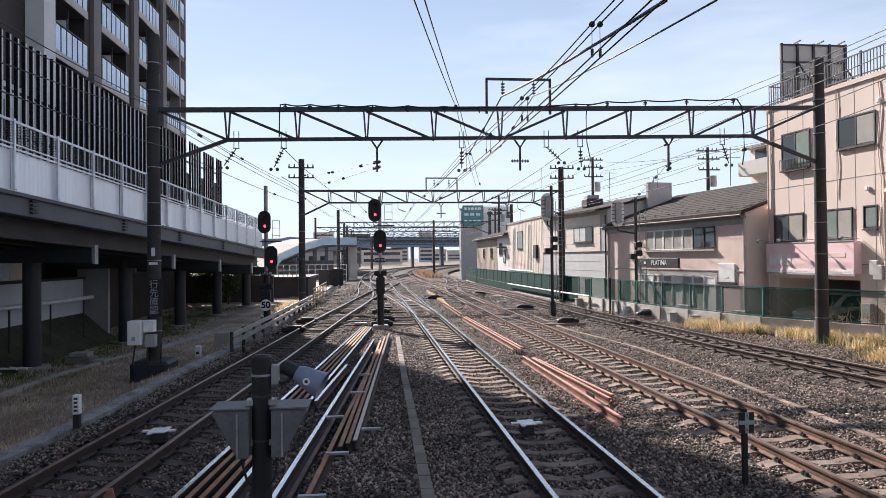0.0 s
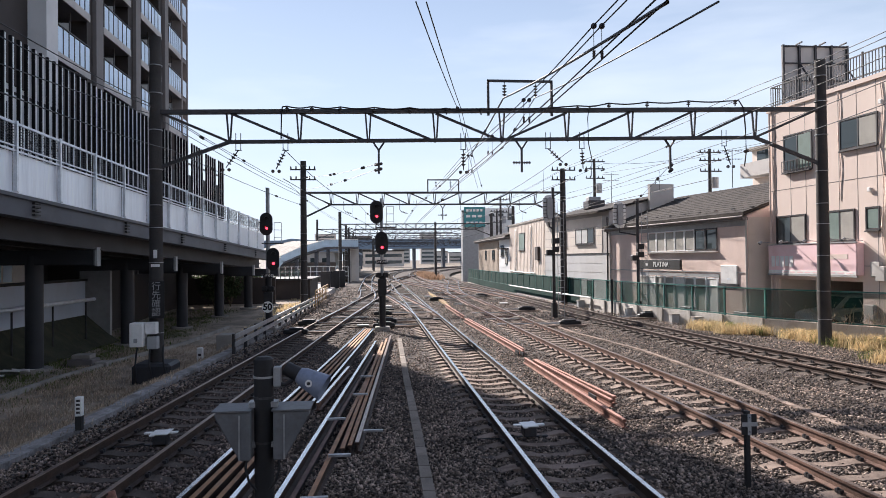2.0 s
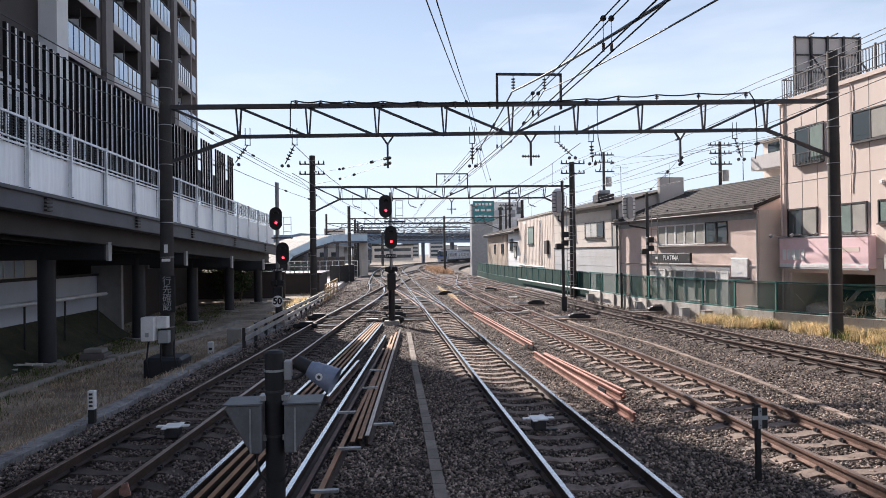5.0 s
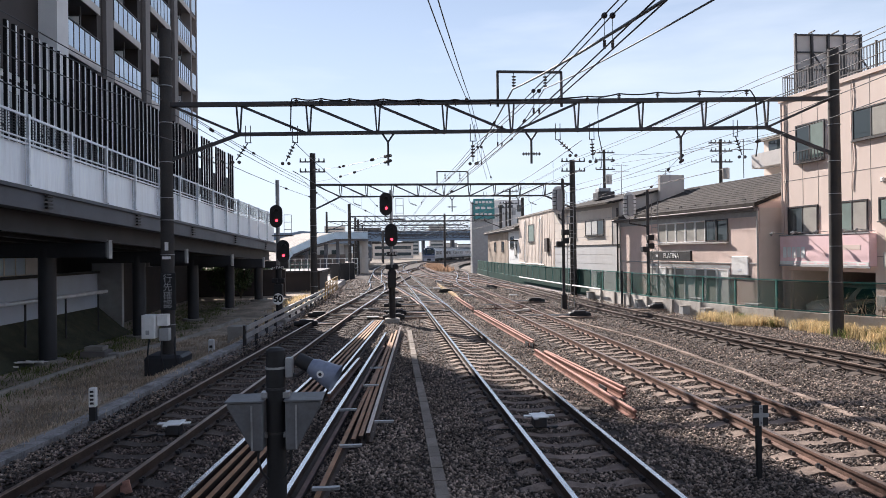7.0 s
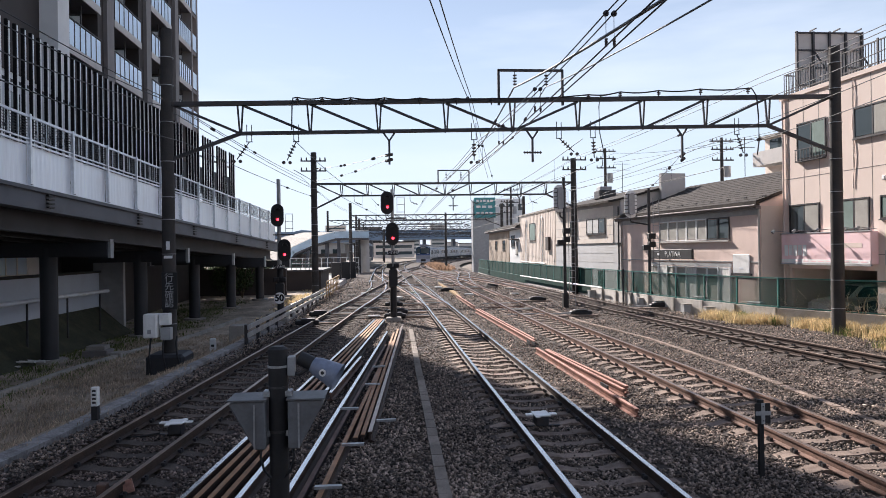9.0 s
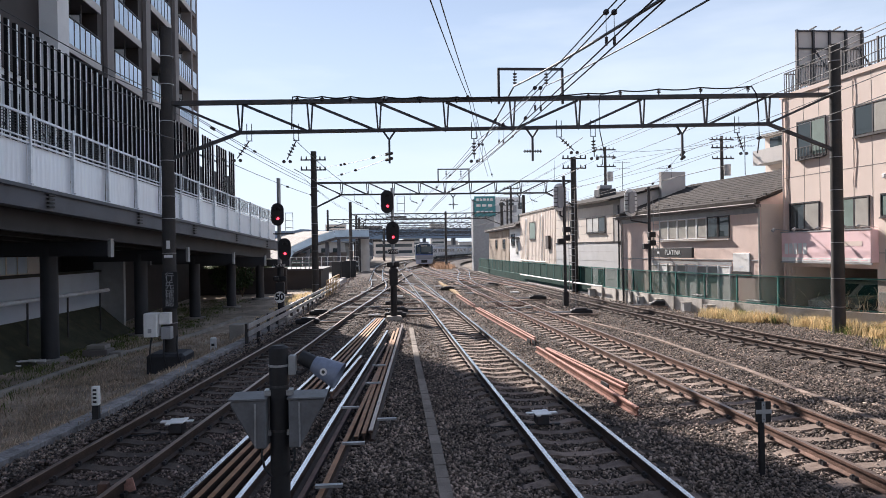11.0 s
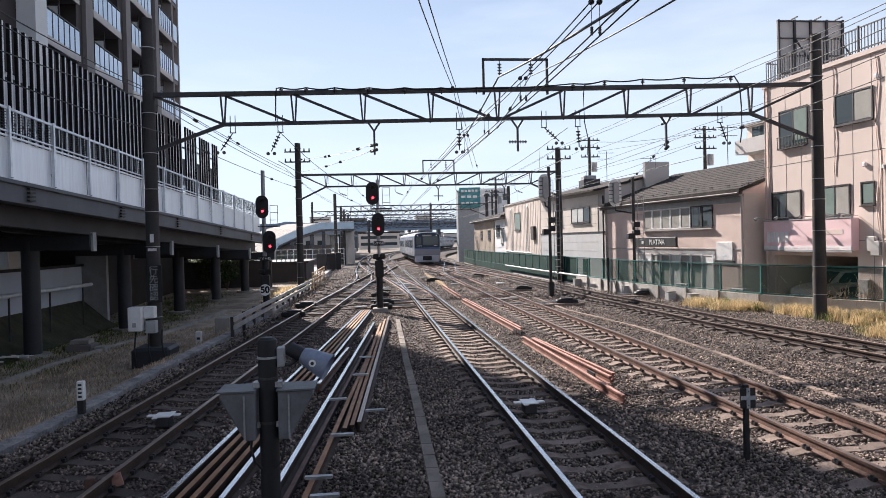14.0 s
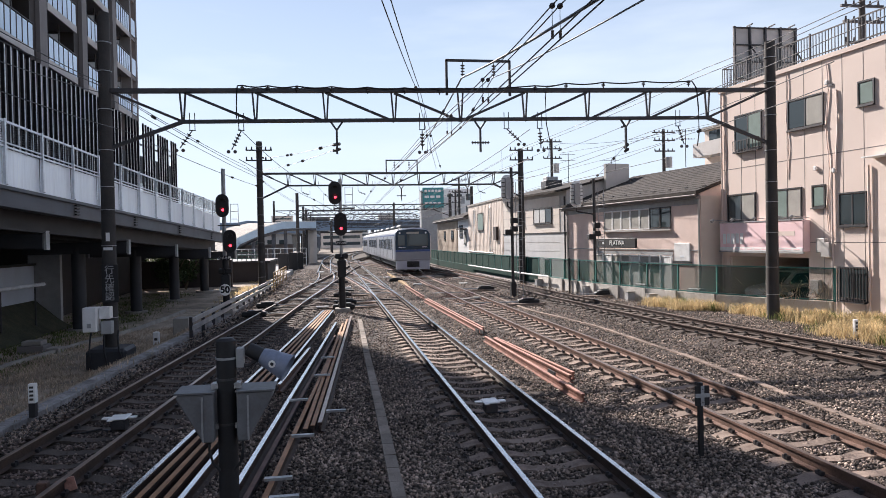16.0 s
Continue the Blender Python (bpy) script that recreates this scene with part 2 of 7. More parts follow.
for _m in (DRYGRASS, GREENGRASS, STRAW, LEAF, REDGRASS):
    per_island(_m, 0.55, 1.35)
    see_through_leaf(_m, 0.5)
BLUESTEEL = mat("blue_grey_bridge", (0.20, 0.27, 0.36), 0.6, 0.1, var=0.12, scale=0.3, bump=0.05)
TEAL = mat("teal_sign", (0.05, 0.26, 0.28), 0.5, var=0.08, scale=0.5, bump=0)
PINKSIGN = mat("pink_sign", (0.92, 0.66, 0.68), 0.5, var=0.05, scale=0.6, bump=0.03, stain=(0.75, 0.45, 0.38), amount=0.5)


# ---- mesh helpers ----
def box(bm, x0, x1, y0, y1, z0, z1, m=None):
    vs = [bm.verts.new(((m @ Vector(p)) if m else p)) for p in
          ((x0, y0, z0), (x1, y0, z0), (x1, y1, z0), (x0, y1, z0), (x0, y0, z1), (x1, y0, z1), (x1, y1, z1), (x0, y1, z1))]
    for f in ((3, 2, 1, 0), (4, 5, 6, 7), (0, 1, 5, 4), (1, 2, 6, 5), (2, 3, 7, 6), (3, 0, 4, 7)):
        bm.faces.new([vs[i] for i in f])


def rod(bm, a, b, r, r2=None, n=8, caps=True):
    a, b = Vector(a), Vector(b)
    r2 = r if r2 is None else r2
    q = (b - a).to_track_quat("Z", "Y")
    rings = []
    for c, rr in ((a, r), (b, r2)):
        rings.append([bm.verts.new(c + q @ Vector((rr * math.cos(2 * math.pi * i / n), rr * math.sin(2 * math.pi * i / n), 0))) for i in range(n)])
    for i in range(n):
        f = bm.faces.new((rings[0][i], rings[0][(i + 1) % n], rings[1][(i + 1) % n], rings[1][i]))
        f.smooth = n > 6
    if caps:
        for f in (bm.faces.new(rings[0][::-1]), bm.faces.new(rings[1])):
            for e in f.edges:
                e.smooth = False


def tube(bm, pts, r, n=5):
    pts = [Vector(p) for p in pts]
    prev = None
    for i, p in enumerate(pts):
        d = (pts[min(i + 1, len(pts) - 1)] - pts[max(i - 1, 0)]).normalized()
        q = d.to_track_quat("Z", "Y")
        ring = [bm.verts.new(p + q @ Vector((r * math.cos(2 * math.pi * k / n), r * math.sin(2 * math.pi * k / n), 0))) for k in range(n)]
        if prev:
            for k in range(n):
                f = bm.faces.new((prev[k], prev[(k + 1) % n], ring[(k + 1) % n], ring[k]))
                f.smooth = True
        prev = ring


def beam(bm, a, b, w, h):
    """A square bar from a to b, w wide and h high."""
    a, b = Vector(a), Vector(b)
    d = b - a
    m = Matrix.Translation(a) @ d.to_track_quat("Y", "Z").to_matrix().to_4x4()
    box(bm, -w / 2, w / 2, 0, d.length, -h / 2, h / 2, m)


def prism(bm, pts, z0, z1):
    """An upright block over a plan outline."""
    lo = [bm.verts.new((x, y, z0)) for x, y in pts]
    hi = [bm.verts.new((x, y, z1)) for x, y in pts]
    n = len(pts)
    bm.faces.new(lo[::-1]), bm.faces.new(hi)
    for i in range(n):
        bm.faces.new((lo[i], lo[(i + 1) % n], hi[(i + 1) % n], hi[i]))


def part(name, bm, material, parent=None, label="", bevel=0.0):
    if bevel:
        bmesh.ops.bevel(bm, geom=bm.edges[:], offset=bevel, segments=1, affect="EDGES")
    bmesh.ops.recalc_face_normals(bm, faces=bm.faces[:])
    me = bpy.data.meshes.new(name)
    bm.to_mesh(me)
    bm.free()
    me.materials.append(material)
    ob = new(name, me)
    if parent:
        ob.parent = parent
    if label:
        ob["label"] = label
    return ob


def B(*boxes):
    bm = bmesh.new()
    for b in boxes:
        box(bm, *b)
    return bm


def thing(name, label, category, at=None, group="", kind=""):
    e = new(name)
    if at is not None:
        e.matrix_basis = at
    return tagged(e, label, category, group, kind)


def sweep(bm, path, profile, closed=True):
    """Sweep a profile of (side, up) points along a path of (x, y, z)."""
    prev = None
    n = len(profile)
    for i, p in enumerate(path):
        p = Vector(p)
        d = Vector(path[min(i + 1, len(path) - 1)]) - Vector(path[max(i - 1, 0)])
        side = Vector((d.y, -d.x, 0)).normalized()
        ring = [bm.verts.new(p + side * s + Vector((0, 0, u))) for s, u in profile]
        if prev:
            for k in range(n if closed else n - 1):
                bm.faces.new((prev[k], prev[(k + 1) % n], ring[(k + 1) % n], ring[k]))
        elif closed:
            bm.faces.new(ring)
        prev = ring
    if closed:
        bm.faces.new(prev[::-1])


def interp(pts, t):
    if t <= pts[0][0]:
        i = 0
    else:
        i = max(k for k in range(len(pts) - 1) if pts[k][0] <= t)
    (a, va), (b, vb) = pts[i], pts[i + 1]
    return va + (vb - va) * (t - a) / (b - a)


def far_bend(y):
    return 1.87e-4 * max(0.0, min(y, 260) - 95) ** 2.35 + max(0, y - 260) * 0.43


def ease(y, a, b):
    u = max(0.0, min(1.0, (y - a) / (b - a)))
    return u * u * (3 - 2 * u)


# ---- ground ----
def track_a(y):
    return 2.57 + far_bend(y)


def track_b(y):
    return 6.05 + 0.42 * ease(y, 20, 62) + far_bend(y)


def track_c(y):
    return interp([(0, 12.2), (14, 11.15), (20, 10.55), (31, 10.12), (45, 9.95), (400, 9.95)], y) + 0.0014 * max(0, y - 100) ** 2 * (1 if y < 250 else 1)


def track_l(y):
    x = -3.64 + 0.0787 * (y - 8.4) + 0.0138 * max(0.0, y - 35)
    return x + (track_a(y) - x) * ease(y, 70, 84)


def track_far_left(y):
    return -0.68 + far_bend(y)


GROUND_Z = -0.95
bm = bmesh.new()
box(bm, -2600, 2600, -400, 4200, GROUND_Z - 1, GROUND_Z)
tagged(part("ground", bm, EARTH), "bare earth ground around the railway", "ground", kind="structure")


def sheet(name, left, right, ys, z, material, label, cat, crown=0.0, thick=0.3):
    """A bed whose edges follow two lines; its top is slightly uneven."""
    bm = bmesh.new()
    rows = []
    nx = 24
    for y in ys:
        a, b = left(y), right(y)
        row = []
        for i in range(nx + 1):
            u = i / nx
            x = a + (b - a) * u
            dz = noise.noise(Vector((x * 0.8, y * 0.8, 0))) * crown
            edge = -thick if i in (0, nx) else 0
            row.append(bm.verts.new((x, y, z + dz + edge)))
        rows.append(row)
    for r0, r1 in zip(rows, rows[1:]):
        for i in range(nx):
            f = bm.faces.new((r0[i], r0[i + 1], r1[i + 1], r1[i]))
            f.smooth = True
    return tagged(part(name, bm, material), label, cat, kind="structure")


KERB = [(-30, -7.6), (9.93, -5.2), (13, -4.88), (16.2, -4.77), (18.7, -4.62), (22.4, -4.33), (30, -3.95), (60, -3.6), (120, -3.6), (400, -3.4)]


def kerb_x(y):
    return interp(KERB, y) + far_bend(y)


FENCE = [(12.0, 20.0), (17.5, 18.2), (19.6, 16.6), (21.8, 15.5), (25.2, 14.05), (32.8, 12.6), (45, 11.95), (60, 11.65), (76, 11.6), (100, 12.4), (140, 17.5)]


def fence_x(y):
    return interp(FENCE, y)


YS = [-60 + i * 4 for i in range(13)] + [-8 + i * 0.8 for i in range(100)] + [72 + i * 6 for i in range(42)]
sheet("ballast_bed", lambda y: kerb_x(y) + 0.05, lambda y: max(fence_x(y) - 0.1, track_c(y) + 2.2) if y < 110 else track_c(y) + 3, YS, -0.205, BALLAST,
      "grey-brown crushed stone ballast under the tracks", "ballast", crown=0.025, thick=0.3)
bm = bmesh.new()
sweep(bm, [(kerb_x(y) - 0.12, y, -0.14) for y in [-60 + 2 * i for i in range(61)]], [(-0.13, -0.3), (0.13, -0.3), (0.13, -0.01), (-0.13, 0.005)])
tagged(part("kerb", bm, KERBSTONE), "weathered concrete edge kerb along the ballast", "kerb", kind="structure")
def verge_z(x, y):
    """The verge falls away from the kerb, less so further on."""
    drop = (0.62 - 0.4 * ease(y, 30, 50)) * ease(kerb_x(y) - 0.28 - x, 0.0, 1.3)
    return -0.16 - drop + 0.04 * noise.noise(Vector((x * 0.9, y * 0.9, 3)))


bm = bmesh.new()
rows = []
for i in range(122):
    y = -60 + i
    e = kerb_x(y) - 0.24
    rows.append([bm.verts.new((e - d, y, verge_z(e - d, y))) for d in (0, 0.2, 0.4, 0.6, 0.8, 1.0, 1.2, 1.5, 2, 2.5, 3, 4, 5, 6, 8, 12, 30)])
for r0, r1 in zip(rows, rows[1:]):
    for i in range(16):
        bm.faces.new((r0[i], r1[i], r1[i + 1], r0[i + 1])).smooth = True
tagged(part("verge", bm, VERGE), "dry grassy earth verge below the walkway", "verge", kind="structure")
bm = bmesh.new()
sweep(bm, [(interp([(0, -10.2), (18, -9.3), (22.5, -9.1), (26, -8.6), (28.4, -7.9), (35, -7.3), (40, -6.4)], y), y, verge_z(-8, y) + 0.13) for y in [2 + 2 * i for i in range(18)]], [(-0.06, -0.3), (0.06, -0.3), (0.06, 0), (-0.06, 0)])
tagged(part("kerb_low", bm, CONCRETE), "narrow old concrete edging in the verge", "kerb", kind="structure")

# ---- tracks ----
RAIL_H = 0.153
FOOT = [(-0.061, -RAIL_H), (0.061, -RAIL_H), (0.061, -RAIL_H + 0.012), (0.012, -RAIL_H + 0.03), (0.010, -0.045), (0.032, -0.036), (0.032, -0.004),
        (-0.032, -0.004), (-0.032, -0.036), (-0.010, -0.045), (-0.012, -RAIL_H + 0.03), (-0.061, -RAIL_H + 0.012)]
HEAD = [(-0.0325, -0.006), (0.0325, -0.006), (0.030, 0.0), (-0.030, 0.0)]


def line_of(fx, side, y0, y1, step=2.0, dz=0.0):
    pts = []
    y = y0
    while y < y1 + step:
        yy = min(y, y1)
        d = (fx(yy + 0.5) - fx(yy - 0.5))
        k = math.hypot(1, d)
        pts.append((fx(yy) + side / k, yy - side * d / k, dz))
        if yy >= y1:
            break
        y += step
    return pts


def rail(parent, pts, web=RUST, top=RAILTOP, label=""):
    bm = bmesh.new()
    sweep(bm, pts, FOOT)
    r = part("rail", bm, web, parent, label)
    bm = bmesh.new()
    sweep(bm, pts, HEAD)
    part("running_surface", bm, top, r, "polished steel rail head" if top is RAILTOP else "")
    return r


def sleeper_mesh(material):
    bm = bmesh.new()
    # tapered prestressed block, lower in the middle
    xs = [(-1.0, -0.07, 0.11), (-0.72, -0.005, 0.12), (-0.35, 0.0, 0.115), (-0.2, -0.03, 0.10), (0.2, -0.03, 0.10), (0.35, 0.0, 0.115), (0.72, -0.005, 0.12), (1.0, -0.07, 0.11)]
    prev = None
    for x, dz, w in xs:
        ring = [bm.verts.new((x, -w - 0.02, -0.2)), bm.verts.new((x, -w, -0.012 + dz)), bm.verts.new((x, w, -0.012 + dz)), bm.verts.new((x, w + 0.02, -0.2))]
        if prev:
            for k in range(3):
                bm.faces.new((prev[k], prev[k + 1], ring[k + 1], ring[k]))
        else:
            bm.faces.new(ring)
        prev = ring
    bm.faces.new(prev[::-1])
    me = bpy.data.meshes.new("sleeper")
    bmesh.ops.recalc_face_normals(bm, faces=bm.faces[:])
    bm.to_mesh(me), bm.free()
    me.materials.append(material)
    return me


SLEEPER_ME, SLEEPER_OLD = sleeper_mesh(SLEEPER), sleeper_mesh(SLEEPERDARK)
bm = bmesh.new()
for sx in (-0.566, 0.566):
    for s in (-1, 1):
        box(bm, sx + s * 0.07 - 0.025, sx + s * 0.07 + 0.025, -0.05, 0.05, -0.15, -0.105)
        rod(bm, (sx + s * 0.085, 0, -0.14), (sx + s * 0.085, 0, -0.085), 0.018, n=6)
CLIP_ME = bpy.data.meshes.new("rail_clips")
bm.to_mesh(CLIP_ME), bm.free()
CLIP_ME.materials.append(STEELDARK)


def sleepers(parent, fx, y0, y1, y_join, gap=0.58, shift=0.0, me=SLEEPER_ME):
    y = y0 + shift
    joined = bmesh.new()
    while y < y1:
        d = fx(y + 0.5) - fx(y - 0.5)
        m = pose(fx(y), y, -0.142 + random.uniform(-0.008, 0.004), 0, 0, -math.degrees(math.atan(d)) + random.uniform(-0.8, 0.8))
        if y < y_join:
            ob = new("sleeper", me)
            ob.parent, ob.matrix_basis = parent, m
            ob = new("rail_clips", CLIP_ME)
            ob.parent, ob.matrix_basis = parent, pose(fx(y), y, 0, 0, 0, -math.degrees(math.atan(d)))
        else:
            box(joined, -0.8, 0.8, -0.11, 0.11, -0.2, -0.02, m)
        y += gap
    if joined.verts:
        tagged(part("sleepers", joined, SLEEPERDARK, parent), kind="stuff")
    else:
        joined.free()


def track(fx, y0, y1, label, top, y_join=42, gap=0.58, shift=0.0, web=RUST, me=SLEEPER_ME):
    t = thing("railway_track", label, "track", group="tracks", kind="structure")
    for s in (-0.566, 0.566):
        rail(t, line_of(fx, s, y0, y1), web, top)
    sleepers(t, fx, max(y0, 3), min(y1, 150), y_join, gap, shift, me)
    return t


track(track_a, -60, 420, "railway track with polished rails on concrete sleepers", RAILTOP, web=RUSTDARK)
track(track_b, -60, 420, "railway track with brown rails on concrete sleepers", RAILDULL, gap=0.6)
track(track_c, -60, 250, "rusty railway track beside the green fence", RAILDULL, gap=0.62, web=RUSTDARK, me=SLEEPER_OLD)
track(track_l, -60, 90, "shaded railway track curving towards the crossover", RAILDULL, gap=0.6, web=RUSTDARK, me=SLEEPER_OLD)


def blend(fa, fb, y0, y1):
    def f(y):
        u = max(0.0, min(1.0, (y - y0) / (y1 - y0)))
        return fa(y) + (fb(y) - fa(y)) * (u * u * (3 - 2 * u) * 0.8 + u * 0.2)
    return f


track(track_far_left, 60, 300, "far railway track leading to the platforms", RAILTOP, y_join=0, web=RUSTDARK)

for fa, fb, y0, y1 in ((track_l, track_far_left, 31, 68), (track_a, track_far_left, 33, 92), (track_b, track_a, 60, 100), (track_c, track_b, 48, 88), (track_b, track_c, 52, 92), (track_a, track_b, 88, 126)):
    t = thing("crossover_track", "crossover rails joining two neighbouring tracks", "track", group="tracks", kind="structure")
    f = blend(fa, fb, y0, y1)
    for s in (-0.566, 0.566):
        rail(t, line_of(f, s, y0, y1, dz=0.004), RUST, RAILTOP)
    sleepers(t, f, y0 + 6, y1 - 6, 0, 0.6, 0.3)


# ---- walkway on columns ----
def deck_x(y):
    return -8.6 + 0.075 * (y - 21)


def deck_z(y):
    """Top of the walkway's girder."""
    return 4.36 - 0.0395 * (y - 17.9)


deck = thing("elevated_walkway", "elevated walkway with dark girder and white panel fence", "walkway")
ys = [6 + 2.0 * i for i in range(21)]
bm = bmesh.new()
sweep(bm, [(deck_x(y), y, deck_z(y)) for y in ys], [(0.0, -0.56), (0.12, -0.54), (0.12, 0.0), (-0.15, 0.0), (-0.15, -0.56)])
part("edge_girder", bm, GIRDER, deck, "dark grey painted steel edge girder")
bm = bmesh.new()
sweep(bm, [(deck_x(y) - 2.2, y, deck_z(y)) for y in ys], [(-2.3, -0.25), (2.0, -0.25), (2.0, -0.05), (-2.3, -0.05)])
part("deck_slab", bm, GIRDER, deck)
for off in (-0.5, -1.7, -2.9, -3.9):
    bm = bmesh.new()
    sweep(bm, [(deck_x(y) + off, y, deck_z(y)) for y in ys], [(-0.14, -1.08), (0.14, -1.08), (0.14, -1.03), (0.02, -1.03), (0.02, -0.26), (-0.02, -0.26), (-0.02, -1.03), (-0.14, -1.03)])
    part("floor_girder", bm, BEAM, deck)
bm = bmesh.new()
sweep(bm, [(deck_x(y) + 0.14, y, deck_z(y)) for y in ys], [(0.0, -0.09), (0.07, -0.09), (0.07, 0.0), (0.0, 0.0)])
part("drip_ledge", bm, GIRDER, deck)
for x, y in ((-10.73, 23.7), (-10.1, 30.4), (-9.45, 36.3), (-8.75, 41.5), (-7.95, 46.3), (-11.4, 17.0)):
    c = part("column", B(), COLUMN, deck)
    bm = bmesh.new()
    rod(bm, (x, y, -0.8), (x, y, deck_z(y) - 1.25), 0.265, n=20)
    bm.to_mesh(c.data), bm.free()
    bm = bmesh.new()
    rod(bm, (x, y, -0.9), (x, y, verge_z(x, y) + 0.1), 0.52, n=20)
    part("footing", bm, CONCRETE, c)
    z = deck_z(y)
    bm = bmesh.new()
    box(bm, x - 2.0, x + 1.9, y - 0.24, y + 0.24, z - 1.55, z - 1.09)
    part("cross_beam", bm, COLUMN, deck)
    bm = bmesh.new()
    box(bm, x + 1.902, x + 1.98, y - 0.14, y + 0.14, z - 1.6, z - 1.0)
    part("bracket_plate", bm, GREYPAINT, deck)
# unseen slab and columns added past the deck end to shade the ground
bm = bmesh.new()
box(bm, -20, -8.0, 46.3, 52.5, 2.9, 3.15)
part("landing_slab", bm, GIRDER, deck)
for x in (-18, -13, -9.5):
    bm = bmesh.new()
    rod(bm, (x, 51.6, -0.9), (x, 51.6, 2.896), 0.28, n=16)
    part("landing_column", bm, COLUMN, deck)
# fence on the walkway: posts, panels, upper mesh and rails
GAP = 2.07
y = 18.36 - 6 * GAP
while y < 45:
    y2 = y + GAP
    za, zb = deck_z(y), deck_z(y2)
    x, x2 = deck_x(y), deck_x(y2)
    p = part("fence_post", B((x + 0.03, x + 0.1, y - 0.01, y + 0.01, za - 0.06, za + 1.82), (x + 0.101, x + 0.115, y - 0.042, y + 0.042, za - 0.06, za + 1.82)), FENCEPOST, deck, "pale galvanised post")
    for zz in (-0.02, 0.06):
        for s in (-0.03, 0.03):
            part("bolt", B((x + 0.116, x + 0.128, y + s - 0.01, y + s + 0.01, za + zz - 0.01, za + zz + 0.01)), STEELDARK, p)
    bm = bmesh.new()
    n, top = 10, 1.05
    prev = None
    for i in range(n * 4 + 1):   # sheet folded in flat ribs
        u = i / (n * 4)
        yy = y + 0.03 + (y2 - y - 0.06) * u
        off = 0.003 if i % 4 in (0, 1) else 0.0
        z0, z1 = deck_z(yy) + 0.07, deck_z(yy) + top
        ring = [bm.verts.new((deck_x(yy) + off, yy, z0)), bm.verts.new((deck_x(yy) + off, yy, z1))]
        if prev:
            bm.faces.new((prev[0], ring[0], ring[1], prev[1]))
        prev = ring
    ex = bmesh.ops.extrude_face_region(bm, geom=bm.faces[:])
    bmesh.ops.translate(bm, vec=(-0.012, 0, 0), verts=[v for v in ex["geom"] if isinstance(v, bmesh.types.BMVert)])
    part("fence_panel", bm, PANEL, deck, "white corrugated panel")
    for zz, h in ((0.03, 0.05), (top + 0.03, 0.045), (top + 0.14, 0.035), (1.76, 0.06)):
        bm = bmesh.new()
        beam(bm, (x + 0.06, y, za + zz), (x2 + 0.06, y2, zb + zz), 0.05, h)
        part("fence_rail", bm, FENCEPOST, deck)
    bm = bmesh.new()
    for k in range(1, 8):
        zz = top + 0.14 + k * 0.07
        beam(bm, (x, y, za + zz), (x2, y2, zb + zz), 0.012, 0.014)
    for k in range(1, 20):
        yy = y + GAP * k / 20
        beam(bm, (deck_x(yy), yy, deck_z(yy) + top + 0.1), (deck_x(yy), yy, deck_z(yy) + 1.74), 0.012, 0.014)
    part("fence_mesh", bm, COLUMN, deck)
    for k in range(1, 5):
        yy = y + GAP * k / 5
        bm = bmesh.new()
        beam(bm, (deck_x(yy) + 0.04, yy, deck_z(yy) + top + 0.14), (deck_x(yy) + 0.04, yy, deck_z(yy) + 1.74), 0.02, 0.022)
        part("baluster", bm, FENCEPOST, deck)
    y = y2
# three-bar marks on the girder
for y in (19.1, 24.6, 30.0, 36.2, 42.5):
    for k in range(4):
        bm = bmesh.new()
        box(bm, deck_x(y) + 0.13, deck_x(y) + 0.2, y - 0.16, y + 0.16, deck_z(y) - 0.16 - 0.1 * k, deck_z(y) - 0.115 - 0.1 * k)
        part("girder_step", bm, BLACK, deck)

# ---- louvre screen of upright fins ----
screen = thing("louvre_screen", "tall screen of dark upright metal fins on a frame", "screen")
y = 11.0
k = 0
while y < 45.5:
    x = -11.1 + 0.075 * (y - 21)
    top = 9.62 - 0.037 * (y - 23) + (0.06 * math.sin((k // 5) * 2.1) if y > 33 else 0.0)
    bm = bmesh.new()
    m = pose(x, y, 0, 0, 0, 8)
    box(bm, -0.045, 0.045, -0.075, 0.075, 4.5, top, m)
    f = part("fin", bm, FINBLACK, screen)
    bm = bmesh.new()
    box(bm, 0.047, 0.06, -0.01, 0.078, 4.6, top - 0.02, m)
    part("fin_strip", bm, WHITE, f, "thin pale edge strip")
    if k % 5 == 4 and y > 33:   # dark closing panels between the groups of fins
        for z0, z1 in ((5.9, 7.3),):
            bm = bmesh.new()
            box(bm, -0.05, 0.0, 0.08, 0.72, z0, z1, pose(x, y, 0, 0, 0, -4.3))
            part("closing_panel", bm, BLACK, screen)
    y += 0.8 if k % 5 == 4 and y > 33 else 0.42
    k += 1
for z in (5.2, 6.6, 8.0):
    bm = bmesh.new()
    beam(bm, (-11.1 + 0.075 * (11 - 21) - 0.25, 11, z), (-11.1 + 0.075 * (45.4 - 21) - 0.25, 45.4, z), 0.06, 0.08)
    part("screen_rail", bm, STEELDARK, screen)


